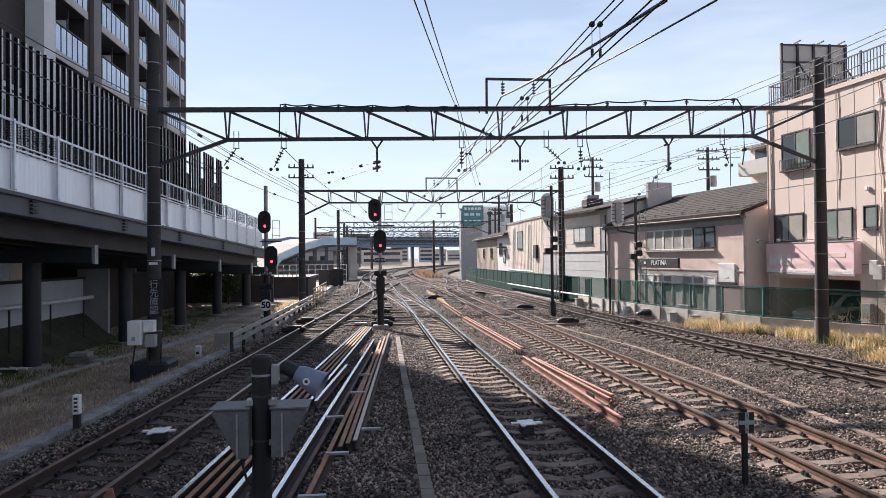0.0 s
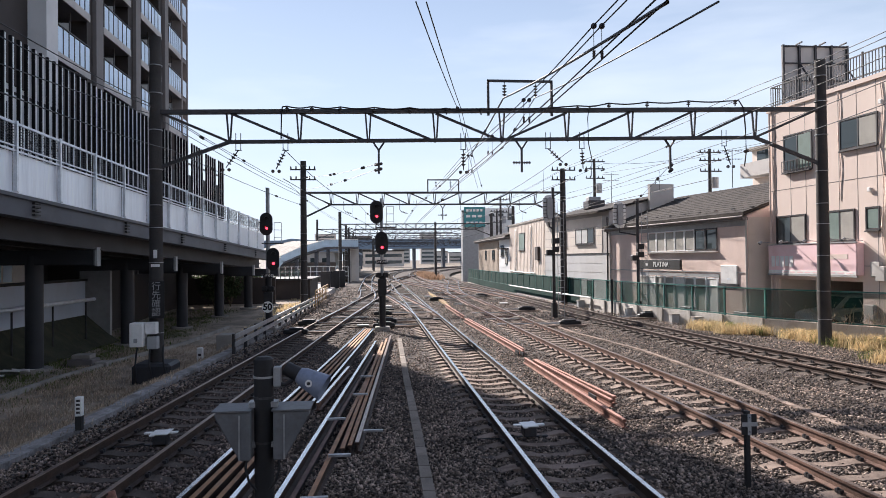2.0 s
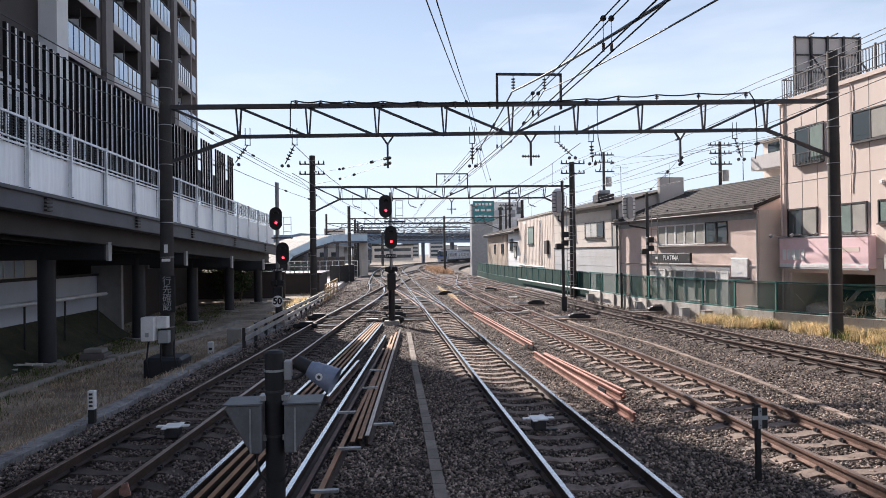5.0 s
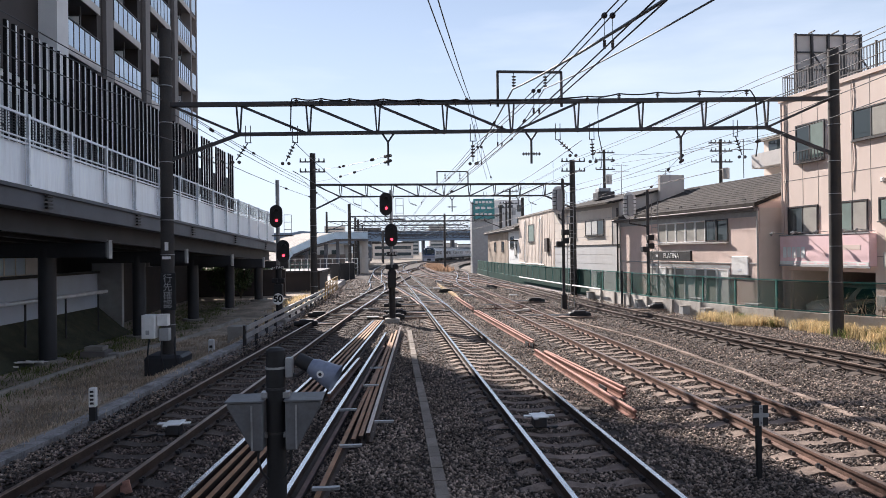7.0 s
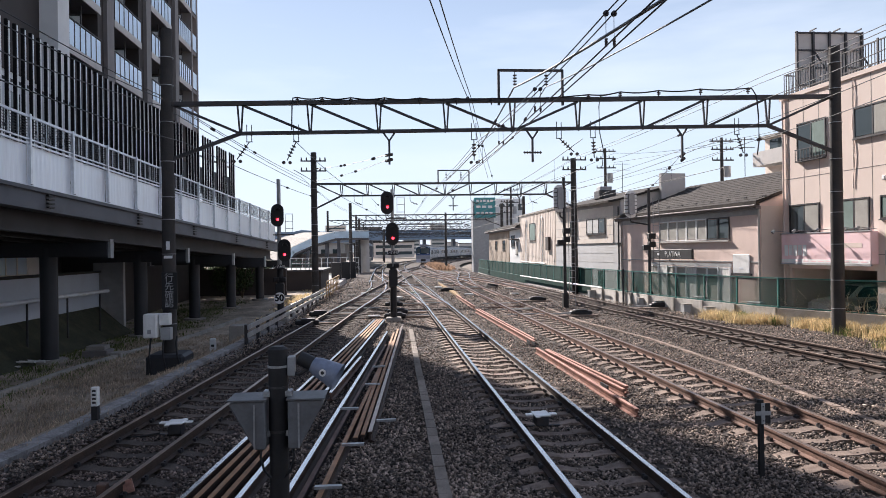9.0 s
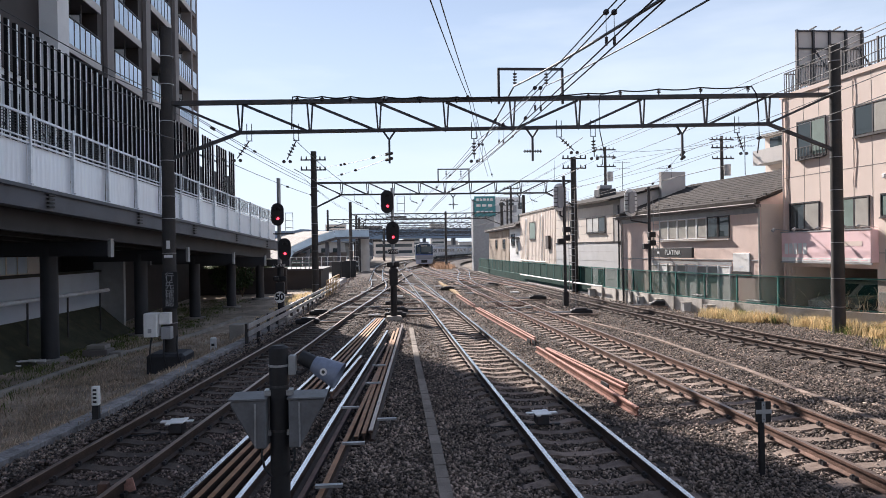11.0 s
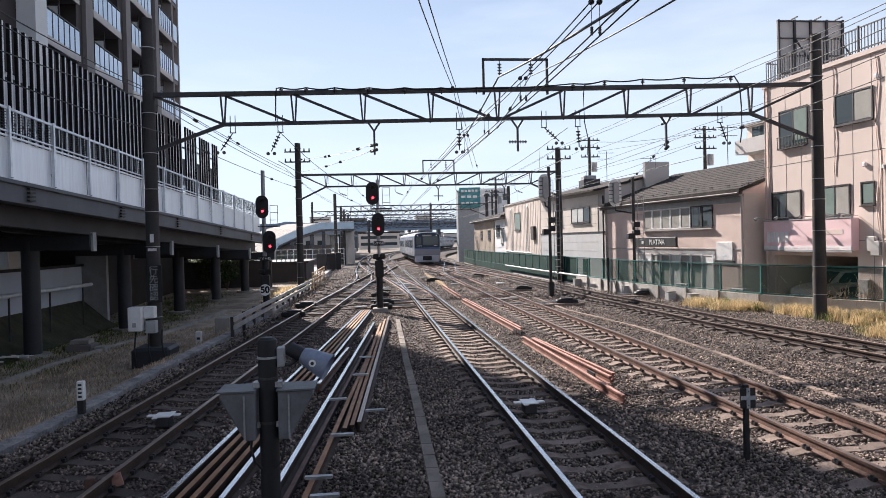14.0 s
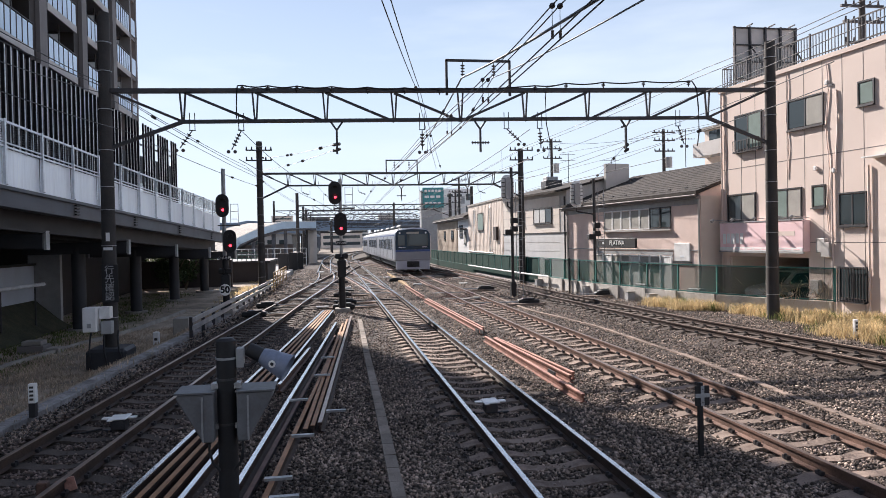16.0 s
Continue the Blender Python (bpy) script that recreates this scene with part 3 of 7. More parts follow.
# ---- apartment tower ----
def apartment_tower():
    t = thing("apartment_tower", "tall grey-brown apartment tower with glass balconies", "apartment building")
    x0, y0, y1, zt = -12.6, 28.9, 48.3, 52.0
    fh = 2.68
    part("wall", B((x0 - 14, x0 - 1.5, y0, y1 - 1.2, -0.4, zt)), TILEBROWN, t)
    part("end_wall", B((x0 - 13.5, x0 - 2.2, y1 - 1.18, y1 - 0.9, -0.4, zt)), TILEGREY, t)
    part("stair_wall", B((x0 - 0.6, x0 + 0.1, y0 - 0.25, y0 + 0.75, 4.3, zt)), WHITEWALL, t, "white rendered pier")
    part("side_wing", B((x0 - 12, x0 - 0.62, 10.0, y0 + 0.7, 9.3, zt)), TILEBROWN, t, "dark tiled wing")
    part("wing_base", B((x0 - 12, x0 - 0.72, 10.0, y0 + 0.6, 5.21, 9.296)), WHITEWALL, t, "pale grey wall behind the fins")
    for k in range(7):
        part("slit_window", B((x0 - 0.718, x0 - 0.69, 12 + 2.4 * k, 12.9 + 2.4 * k, 6.2, 8.6)), GLASS, t)
    part("podium_wall", B((x0 - 12, x0 - 0.02, 2.0, 27.2, -0.4, 4.2)), WHITEWALL, t, "grey podium wall under the walkway")
    for k in range(9):
        ya = 4.0 + k * 2.5
        w = part("podium_window", B((x0 - 0.018, x0 + 0.004, ya, ya + 2.2, 2.0, 3.5)), FROST, t, "frosted podium window")
        for m in (0.0, 0.72, 1.46, 2.16):
            part("mullion", B((x0 + 0.006, x0 + 0.04, ya + m, ya + m + 0.04, 2.0, 3.5)), WHITE, w)
        part("glazing_bar", B((x0 + 0.042, x0 + 0.055, ya, ya + 2.2, 2.68, 2.73)), WHITE, w)
    part("plinth", B((x0 - 14, x0 - 0.2, 32.4, 50, -0.9, 4.0)), TILEBROWN, t)
    bays = [(y0 + 0.8, 33.1), (34.7, 38.5), (40.1, 43.9), (45.4, y1)]
    piers = [(33.75, 34.6), (39.25, 40.0), (44.6, 45.3), (y1, y1 + 0.3)]
    for i, (a, b) in enumerate(bays):
        p0, p1 = piers[i]
        part("pier", B((x0 - 1.48, x0 + 0.06, p0, p1, 2.0, zt)), TILEGREY, t, "beige tiled pier")
        if i < 3:
            part("pier_reveal", B((x0 - 1.48, x0 - 0.12, b + 0.002, p0 - 0.002, 2.0, zt)), TILEBROWN, t)
        z = 11.13
        while z < 32:
            bal = part("balcony", B((x0 - 1.48, x0, a + 0.02, b - 0.02, z - 0.22, z + 0.02)), GIRDER, t)
            part("edge_band", B((x0 + 0.002, x0 + 0.05, a + 0.02, b - 0.02, z - 0.26, z + 0.08)), GREYWALL, bal)
            n = 6
            w = (b - a - 0.1) / n
            for k in range(n):
                part("pane", B((x0 + 0.01, x0 + 0.03, a + 0.05 + w * k + 0.03, a + 0.05 + w * (k + 1) - 0.03, z + 0.1, z + 1.12)), FROST, bal)
                part("baluster", B((x0 + 0.005, x0 + 0.05, a + 0.05 + w * k - 0.028, a + 0.05 + w * k + 0.028, z + 0.09, z + 1.17)), STEELDARK, bal)
            part("handrail", B((x0 + 0.0, x0 + 0.06, a + 0.02, b - 0.02, z + 1.172, z + 1.21)), STEELDARK, bal)
            for c, d in ((a + 0.3, a + (b - a) * 0.42), (a + (b - a) * 0.58, b - 0.35)):
                g = part("window", B((x0 - 1.497, x0 - 1.46, c, d, z + 0.1, z + 2.1)), GLASS, t)
                part("curtain", B((x0 - 1.458, x0 - 1.45, c + (d - c) * 0.5, d - 0.04, z + 0.15, z + 2.05)), CURTAIN, g)
                part("window_frame", B((x0 - 1.458, x0 - 1.42, c - 0.04, c, z + 0.06, z + 2.14), (x0 - 1.458, x0 - 1.42, d, d + 0.04, z + 0.06, z + 2.14), (x0 - 1.458, x0 - 1.42, c, d, z + 2.1, z + 2.14)), STEELDARK, g)
            # pale screen panel in a dark frame between neighbours, and a rain pipe
            py = a + (b - a) * 0.5
            q = part("partition", B((x0 - 1.4, x0 - 0.2, py, py + 0.04, z + 0.35, z + 1.75)), WHITEWALL, bal)
            part("partition_frame", B((x0 - 1.44, x0 - 0.16, py - 0.006, py + 0.046, z + 1.752, z + 1.81), (x0 - 0.198, x0 - 0.15, py - 0.006, py + 0.046, z + 0.03, z + 1.75)), STEELDARK, q)
            bm = bmesh.new()
            rod(bm, (x0 - 0.3, py + 0.4, z + 0.02), (x0 - 0.3, py + 0.4, z + 2.3), 0.035, n=6)
            part("rain_pipe", bm, TILEBROWN, bal)
            part("air_outlet", B((x0 - 1.45, x0 - 1.36, a + (b - a) * 0.47, a + (b - a) * 0.47 + 0.16, z + 1.9, z + 2.05)), GREYWALL, bal)
            # end balconies that wrap the corner
            if i == 3:
                part("end_balcony", B((x0 - 3.0, x0, y1 + 0.32, y1 + 1.4, z - 0.2, z + 0.02)), TILEGREY, t)
                part("end_pane", B((x0 - 0.02, x0 + 0.02, y1 + 0.34, y1 + 1.38, z + 0.1, z + 1.15)), FROST, t)
            z += 2.6
    part("corner_pier", B((x0 - 1.0, x0 + 0.05, y1 + 1.42, y1 + 1.7, 2.0, zt)), TILEGREY, t)
    part("base_wall", B((x0 - 1.478, x0 - 0.02, y0 + 0.76, 33.08, 4.01, 10.6), (x0 - 1.478, x0 - 0.02, 34.62, 38.48, 4.01, 10.6), (x0 - 1.478, x0 - 0.02, 40.02, 43.88, 4.01, 10.6)), TILEBROWN, t)
    part("roof", B((x0 - 14.2, x0 + 0.2, y0 - 1.6, y1 + 1.8, zt + 0.01, zt + 0.5)), CONCRETE, t)


apartment_tower()


# ---- buildings along the fence ----
def window(parent, y0, y1, z0, z1, panes=2, x=0.0, blind=None, frame_m=STEELDARK, sill=True, bars=0):
    """A window in a wall that faces -x, in the wall's own space (y along the wall)."""
    w = part("window", B((x - 0.05, x - 0.004, y0 - 0.05, y1 + 0.05, z1, z1 + 0.05), (x - 0.05, x - 0.004, y0 - 0.05, y1 + 0.05, z0 - 0.05, z0),
                         (x - 0.05, x - 0.004, y0 - 0.05, y0, z0, z1), (x - 0.05, x - 0.004, y1, y1 + 0.05, z0, z1)), frame_m, parent)
    pw = (y1 - y0) / panes
    for i in range(panes):
        a, b = y0 + pw * i, y0 + pw * (i + 1)
        mt = blind[i % len(blind)] if blind else GLASS
        part("pane", B((x - 0.03, x - 0.012, a + 0.025, b - 0.025, z0 + 0.025, z1 - 0.025)), mt, w)
        if i:
            part("mullion", B((x - 0.042, x - 0.006, a - 0.024, a + 0.024, z0, z1)), frame_m, w)
    if sill:
        part("sill", B((x - 0.1, x - 0.002, y0 - 0.06, y1 + 0.06, z0 - 0.09, z0 - 0.052)), frame_m, w)
    if bars:
        zb = z0 + 0.34 if z1 > 5 else z1 + 0.02      # upper floors have a low guard only
        for i in range(bars + 1):
            yy = y0 + (y1 - y0) * i / bars
            part("window_bar", B((x - 0.16, x - 0.14, yy - 0.012, yy + 0.012, z0 - 0.1, zb)), STEELDARK, w)
        part("bar_rail", B((x - 0.165, x - 0.002, y0 - 0.02, y1 + 0.02, z0 - 0.13, z0 - 0.1)), STEELDARK, w)
        part("bar_rail", B((x - 0.165, x - 0.135, y0 - 0.02, y1 + 0.02, zb + 0.001, zb + 0.03)), STEELDARK, w)
    return w


# the pink building: local y runs back from the far corner towards the station
PINK = pose(16.25, 27.5, 0, 0, 0, 5)


def pink_building():
    t = thing("pink_building", "three-storey pink panelled building with railed flat roof", "building", PINK)
    D, L, Z = 11.0, 14.0, 8.48
    part("lower_wall", B((0.0, D, -L, -4.9, -0.5, 1.7), (0.0, D, -0.5, 0.0, -0.5, 1.7), (4.6, D, -4.9, -0.5, -0.5, 1.7)), PINKWALL, t)
    part("upper_wall", B((0.0, D, -L, 0.0, 1.7, Z)), PINKWALL, t)
    bm = B((-0.06, D + 0.05, -L - 0.05, 0.06, Z + 0.004, Z + 0.16))
    part("parapet_cap", bm, PINKWALL, t)
    # panel joints
    for k in range(16):
        y = -0.45 - k * 0.86
        part("panel_joint", B((-0.005, -0.001, y - 0.009, y + 0.009, -0.4 if y < -5.2 else 3.1, Z)), TILEGREY, t)
    for z in (2.24, 5.25):
        part("panel_seam", B((-0.0065, -0.001, -L, 0, z, z + 0.022)), TILEGREY, t)
    # windows
    window(t, -2.52, -1.0, 5.98, 7.33, 2, blind=[PALEGREEN, GLASS], bars=9)
    window(t, -5.64, -4.02, 6.36, 7.36, 2, blind=[CURTAIN, GLASS])
    window(t, -2.1, -0.49, 3.15, 4.17, 2, blind=[CURTAIN, GLASS])
    window(t, -4.57, -3.22, 3.13, 4.19, 2, blind=[CURTAIN, PALEGREEN])
    window(t, -5.66, -5.16, 3.5, 4.2, 1, blind=[PALEGREEN])
    window(t, -7.38, -6.34, 2.83, 3.85, 2, blind=[GLASS, GLASS])
    window(t, -7.73, -7.18, 6.67, 7.37, 1, blind=[PALEGREEN])
    window(t, -7.38, -6.32, 0.4, 1.4, 2, bars=9)
    # dark shop opening under the sign
    part("carport_lining", B((4.5, 4.595, -4.88, -0.52, -0.4, 1.68), (0.1, 4.49, -4.895, -4.85, -0.4, 1.68), (0.1, 4.49, -0.55, -0.505, -0.4, 1.68)), CREAMWALL, t, "dim inside of the open carport")
    part("carport_post", B((0.02, 0.3, -2.9, -2.6, -0.4, 1.696)), PINKWALL, t)
    sign = part("signboard", B((-0.32, -0.01, -5.0, -0.3, 1.92, 3.05)), PINKSIGN, t, "faded pink shop signboard", bevel=0.02)
    part("sign_frame", B((-0.34, -0.30, -5.03, -0.27, 1.86, 1.92), (-0.34, -0.30, -5.03, -0.27, 3.05, 3.09)), GREYPAINT, sign)
    for i in range(5):
        part("sign_mark", B((-0.335, -0.322, -0.72 - i * 0.27, -0.52 - i * 0.27, 2.2 + (0.02 * (i % 2)), 2.62)), WHITE, sign)
    part("sign_band", B((-0.334, -0.322, -4.97, -0.33, 1.93, 2.07)), WHITE, sign)
    for i in range(9):
        part("sign_mark", B((-0.34, -0.336, -4.85 + i * 0.42, -4.85 + i * 0.42 + 0.3, 1.98, 2.02)), PINKSIGN, sign)
    bm = bmesh.new()
    box(bm, -0.33, -0.322, -4.6, -3.3, 2.5, 2.66)
    part("sign_swoosh", bm, PINKWALL, sign)
    for y in (-0.45, -1.7, -3.0, -4.3, -4.95):
        bm = bmesh.new()
        rod(bm, (-0.02, y, 3.12), (-0.75, y, 3.2), 0.015, n=6)
        rod(bm, (-0.72, y, 3.2), (-0.82, y, 3.12), 0.05, 0.07, n=8)
        part("sign_lamp", bm, GREYPAINT, t)
    # pipes and cables
    for y, z0, z1 in ((-0.14, -0.4, Z), (-6.05, -0.4, 5.2), (-7.55, -0.4, 4.7)):
        bm = bmesh.new()
        rod(bm, (-0.06, y, z0), (-0.06, y, z1), 0.035, n=10)
        part("drainpipe", bm, PINKWALL, t)
    for yc, w, q, z0, n, r in ((-3.95, 0.05, 3.0, 4.6, 17, 0.016), (-5.85, 0.06, 2.3, 2.6, 24, 0.018), (-6.25, 0.05, 1.7, 4.6, 12, 0.03), (-0.35, 0.02, 4.0, 1.0, 28, 0.014)):
        bm = bmesh.new()
        tube(bm, [(-0.03, yc + w * math.sin(z * q), z) for z in [z0 + 0.25 * i for i in range(n)]], r)
        part("wall_cable", bm, PINKWALL, t)
    for y, z in ((-5.3, 4.75), (-5.85, 7.6), (-6.1, 4.6)):
        bm = bmesh.new()
        box(bm, -0.09, -0.002, y - 0.07, y + 0.07, z, z + 0.15)
        part("vent_cap", bm, WHITE, t, bevel=0.02)
    for y, z in ((-5.6, 1.9), (-5.3, 0.45), (-5.8, 1.75)):
        part("meter_box", B((-0.16, -0.003, y - 0.2, y + 0.2, z, z + 0.5)), GREYWALL, t, bevel=0.02)
    part("awning", B((-0.5, -0.01, -8.6, -7.7, 4.9, 4.94)), WHITE, t)
    # roof railing
    for z in (Z + 0.26, Z + 1.0):
        part("roof_rail", B((0.05, 0.09, -L, -0.1, z, z + 0.04)), STEELDARK, t)
    y = -0.1
    while y > -L:
        bm = bmesh.new()
        big = int(round(-y / 0.14)) % 12 == 0
        r = 0.03 if big else 0.012
        box(bm, 0.07 - r, 0.07 + r, y - r, y + r, Z + 0.15, Z + (1.1 if big else 1.01))
        part("baluster", bm, STEELDARK, t)
        y -= 0.14
    part("roof_rail", B((0.095, 2.0, -0.13, -0.09, Z + 1.0, Z + 1.04)), STEELDARK, t)
    for i in range(14):
        part("baluster", B((0.14 + 0.14 * i, 0.16 + 0.14 * i, -0.12, -0.1, Z + 0.15, Z + 1.0)), STEELDARK, t)


pink_building()

t = thing("roof_hoarding", "dark grey roof hoarding on a steel frame, seen from behind", "hoarding")
part("board", B((16.6, 19.4, 27.0, 27.06, 8.95, 11.15)), GREYWALL, t)
for k in range(5):
    part("frame_post", B((16.57 + 0.69 * k, 16.65 + 0.69 * k, 26.9, 26.996, 8.65, 11.17)), STEELDARK, t)
for z in (9.0, 9.7, 10.4, 11.1):
    part("frame_rail", B((16.57, 19.42, 26.93, 26.998, z, z + 0.05)), STEELDARK, t)
for x in (17.2, 18.2, 19.1):
    part("hoarding_lamp", B((x - 0.03, x + 0.03, 26.6, 27.0, 11.17, 11.21)), STEELDARK, t)
for x in (17.3, 19.2):
    bm = bmesh.new()
    beam(bm, (x, 26.92, 10.4), (x + 0.1, 25.6, 8.66), 0.05, 0.05)
    part("stay", bm, STEELDARK, t)


# the house with the restaurant: local y runs along the front away from the camera
def gable_house(name, label, m, L, D, eave, ridge, wall_m, roof_m, tiles=True):
    t = thing(name, label, "house", m)
    bm = bmesh.new()
    # walls with gable ends
    o = 0.002
    prof = [(0, -0.5), (D, -0.5), (D, eave), (D / 2, ridge), (0, eave)]
    lo = [bm.verts.new((x, 0, z)) for x, z in prof]
    hi = [bm.verts.new((x, L, z)) for x, z in prof]
    bm.faces.new(lo), bm.faces.new(hi[::-1])
    for i in range(5):
        bm.faces.new((lo[i], hi[i], hi[(i + 1) % 5], lo[(i + 1) % 5]))
    part("wall", bm, wall_m, t)
    k = (ridge - eave) / (D / 2)
    eo, go = (0.24, 0.08) if tiles else (0.45, 0.35)   # eave and gable overhang
    for s in (0, 1):
        bm = bmesh.new()
        x0, x1 = (-eo, D / 2) if s == 0 else (D + eo, D / 2)
        z0 = eave - eo * k
        vs = [(x0, -go, z0 + 0.03), (x1, -go, ridge + 0.03), (x1, L + 0.35, ridge + 0.03), (x0, L + 0.35, z0 + 0.03)]
        a = [bm.verts.new(v) for v in vs]
        b = [bm.verts.new((v[0], v[1], v[2] + 0.14)) for v in vs]
        bm.faces.new(a), bm.faces.new(b[::-1])
        for i in range(4):
            bm.faces.new((a[i], b[i], b[(i + 1) % 4], a[(i + 1) % 4]))
        r = part("roof", bm, roof_m, t)
        if s == 0 and tiles:
            nrow, ncol = 14, 18
            for i in range(nrow):
                for j in range(ncol):
                    u0, u1 = i / nrow, (i + 1.12) / nrow
                    v0 = -go + (L + 0.35 + go) * (j + 0.5 * (i % 2)) / (ncol + 0.5)
                    v1 = v0 + (L + 0.35 + go) / (ncol + 0.5) - 0.01
                    bm = bmesh.new()
                    xa, xb = x0 + (x1 - x0) * u0, x0 + (x1 - x0) * min(u1, 1)
                    za, zb = z0 + 0.185 + (ridge - z0) * u0, z0 + 0.178 + (ridge - z0) * min(u1, 1)
                    q = [bm.verts.new(p) for p in ((xa, v0, za + 0.012), (xb, v0, zb), (xb, v1, zb), (xa, v1, za + 0.012),
                                                   (xa, v0, za - 0.02), (xb, v0, zb - 0.02), (xb, v1, zb - 0.02), (xa, v1, za - 0.02))]
                    for f in ((0, 1, 2, 3), (7, 6, 5, 4), (0, 3, 7, 4), (1, 0, 4, 5), (2, 1, 5, 6), (3, 2, 6, 7)):
                        bm.faces.new([q[n] for n in f])
                    part("slate", bm, roof_m, r)
    bm = bmesh.new()
    rod(bm, (-eo - 0.05, -go, eave - eo * k), (-eo - 0.05, L + 0.35, eave - eo * k), 0.045, n=8)
    for i in range(int(L / 1.24)):
        u = 0.11
        xx, zz = -eo + (D / 2 + eo) * u, eave - eo * k + 0.2 + (ridge - eave + eo * k) * u
        part("snow_guard", B((xx - 0.03, xx + 0.03, i * 1.24, i * 1.24 + 0.16, zz - 0.02, zz + 0.05)), STEELDARK, t)
    part("gutter", bm, TILEGREY, t)
    part("fascia", B((-eo + 0.01, -0.002, -go + 0.02, L + 0.3, eave - eo * k - 0.14, eave - eo * k - 0.02)), TILEGREY, t)
    return t


HOUSE = pose(15.4, 27.75, 0, 0, 0, 7.97)


def restaurant():
    t = gable_house("restaurant_house", "beige two-storey house with slate roof and restaurant front", HOUSE, 12.2, 9.46, 4.35, 6.06, HOUSEWALL, ROOF)
    for i in range(7):
        y0 = 2.0 + i * 0.84
        window(t, y0 + 0.06, y0 + 0.78, 2.95, 3.85, 1, blind=[CURTAIN if i > 1 else GLASS], frame_m=WHITE if i > 1 else STEELDARK, sill=False)
    part("window_shelf", B((-0.14, -0.003, 1.95, 8.0, 2.82, 2.88)), GREYWALL, t)
    part("string_course", B((-0.035, -0.003, 0.0, 12.2, 1.92, 1.96)), GREYPAINT, t)
    # grey strip puts the shadow of the eave on the wall
    part("upper_band", B((-0.03, -0.003, 0.0, 12.2, 3.9, 4.28)), GREYPAINT, t, "grey mauve band painted as the eave shadow")
    for i in range(8):
        y0 = 2.0 + i * 0.86
        window(t, y0 + 0.05, y0 + 0.8, -0.2, 1.62, 1, blind=[CURTAIN if i % 3 else NETCURTAIN], frame_m=WHITE, sill=False)
        part("pilaster", B((-0.09, -0.004, y0 - 0.07, y0 - 0.002, -0.3, 1.69)), WHITE, t)
        part("transom", B((-0.055, -0.008, y0 + 0.05, y0 + 0.8, 1.28, 1.33)), WHITE, t)
    part("side_cladding", B((0.03, 9.4, -0.03, -0.002, -0.4, 4.25)), CREAMWALL, t, "cream cladding on the gable wall")
    part("glass_door", B((-0.02, -0.004, 1.9, 8.95, 1.7, 1.84)), GREYPAINT, t)
    s = part("signboard", B((-0.5, -0.38, 4.2, 7.95, 2.02, 2.5)), BLACK, t, "dark restaurant sign with pale lettering", bevel=0.015)
    part("sign_bracket", B((-0.38, -0.004, 5.0, 5.06, 2.15, 2.2), (-0.38, -0.004, 7.2, 7.26, 2.15, 2.2)), STEELDARK, s)
    cu = bpy.data.curves.new("sign_lettering", "FONT")
    cu.body, cu.size, cu.extrude, cu.align_x, cu.align_y = "PLATINA", 0.36, 0.006, "CENTER", "CENTER"
    cu.materials.append(WHITE)
    ob = new("sign_lettering", cu)
    ob.parent = s
    ob.matrix_basis = Matrix(((0, 0, -1, -0.51), (-1, 0, 0, 5.85), (0, 1, 0, 2.26), (0, 0, 0, 1)))
    part("small_mark", B((-0.508, -0.502, 7.05, 7.3, 2.2, 2.32)), WHITE, s)
    w = part("wall_plaque", B((-0.06, -0.004, 0.65, 1.75, 1.45, 2.25)), WHITE, t, "white illuminated wall plaque", bevel=0.015)
    part("plaque_mark", B((-0.068, -0.062, 1.05, 1.3, 1.62, 1.7)), FENCEPOST, w)
    part("plaque_frame", B((-0.07, -0.003, 0.55, 1.85, 1.36, 1.44)), STEELDARK, w)
    bm = bmesh.new()
    rod(bm, (-0.07, -0.02, -0.4), (-0.07, -0.02, 4.2), 0.045, n=8)
    part("drainpipe", bm, GREYWALL, t)


restaurant()


def block(name, label, m, L, D, Z, wall_m, roof_m=CONCRETE):
    t = thing(name, label, "building", m)
    part("wall", B((0, D, 0, L, -0.5, Z)), wall_m, t)
    part("roof_edge", B((-0.08, D + 0.08, -0.08, L + 0.08, Z + 0.003, Z + 0.14)), roof_m, t)
    return t


# grey house with lean-to roof, next along
g = thing("grey_house", "grey and cream sided house with a low sloping roof", "house", pose(13.65, 39.7, 0, 0, 0, 7.97))
bm = bmesh.new()
prof = [(0, -0.5), (4, -0.5), (4, 6.29), (0, 5.35)]
lo = [bm.verts.new((x, 0, z)) for x, z in prof]
hi = [bm.verts.new((x, 9.9, z)) for x, z in prof]
bm.faces.new(lo), bm.faces.new(hi[::-1])
for i in range(4):
    bm.faces.new((lo[i], hi[i], hi[(i + 1) % 4], lo[(i + 1) % 4]))
part("wall", bm, GREYWALL, g)
part("front_panel", B((-0.03, -0.003, 0.9, 9.8, 2.92, 5.1)), PALESIDING, g, "cream upper siding")
part("lower_panel", B((-0.028, -0.003, 0.3, 9.8, -0.4, 2.84)), WHITEWALL, g, "white lower siding")
bm = bmesh.new()
vs = [(-0.4, -0.15, 5.28), (4.1, -0.15, 6.35), (4.1, 10.0, 6.35), (-0.4, 10.0, 5.28)]
a = [bm.verts.new(v) for v in vs]
b = [bm.verts.new((v[0], v[1], v[2] + 0.12)) for v in vs]
bm.faces.new(a), bm.faces.new(b[::-1])
for i in range(4):
    bm.faces.new((a[i], b[i], b[(i + 1) % 4], a[(i + 1) % 4]))
part("roof", bm, ROOF, g)
part("roof_parapet", B((2.4, 3.95, -0.4, -0.16, 5.3, 6.9)), GREYWALL, g)
window(g, 1.95, 4.5, 3.53, 4.4, 3, x=-0.03, blind=[GLASS, NETCURTAIN, NETCURTAIN])
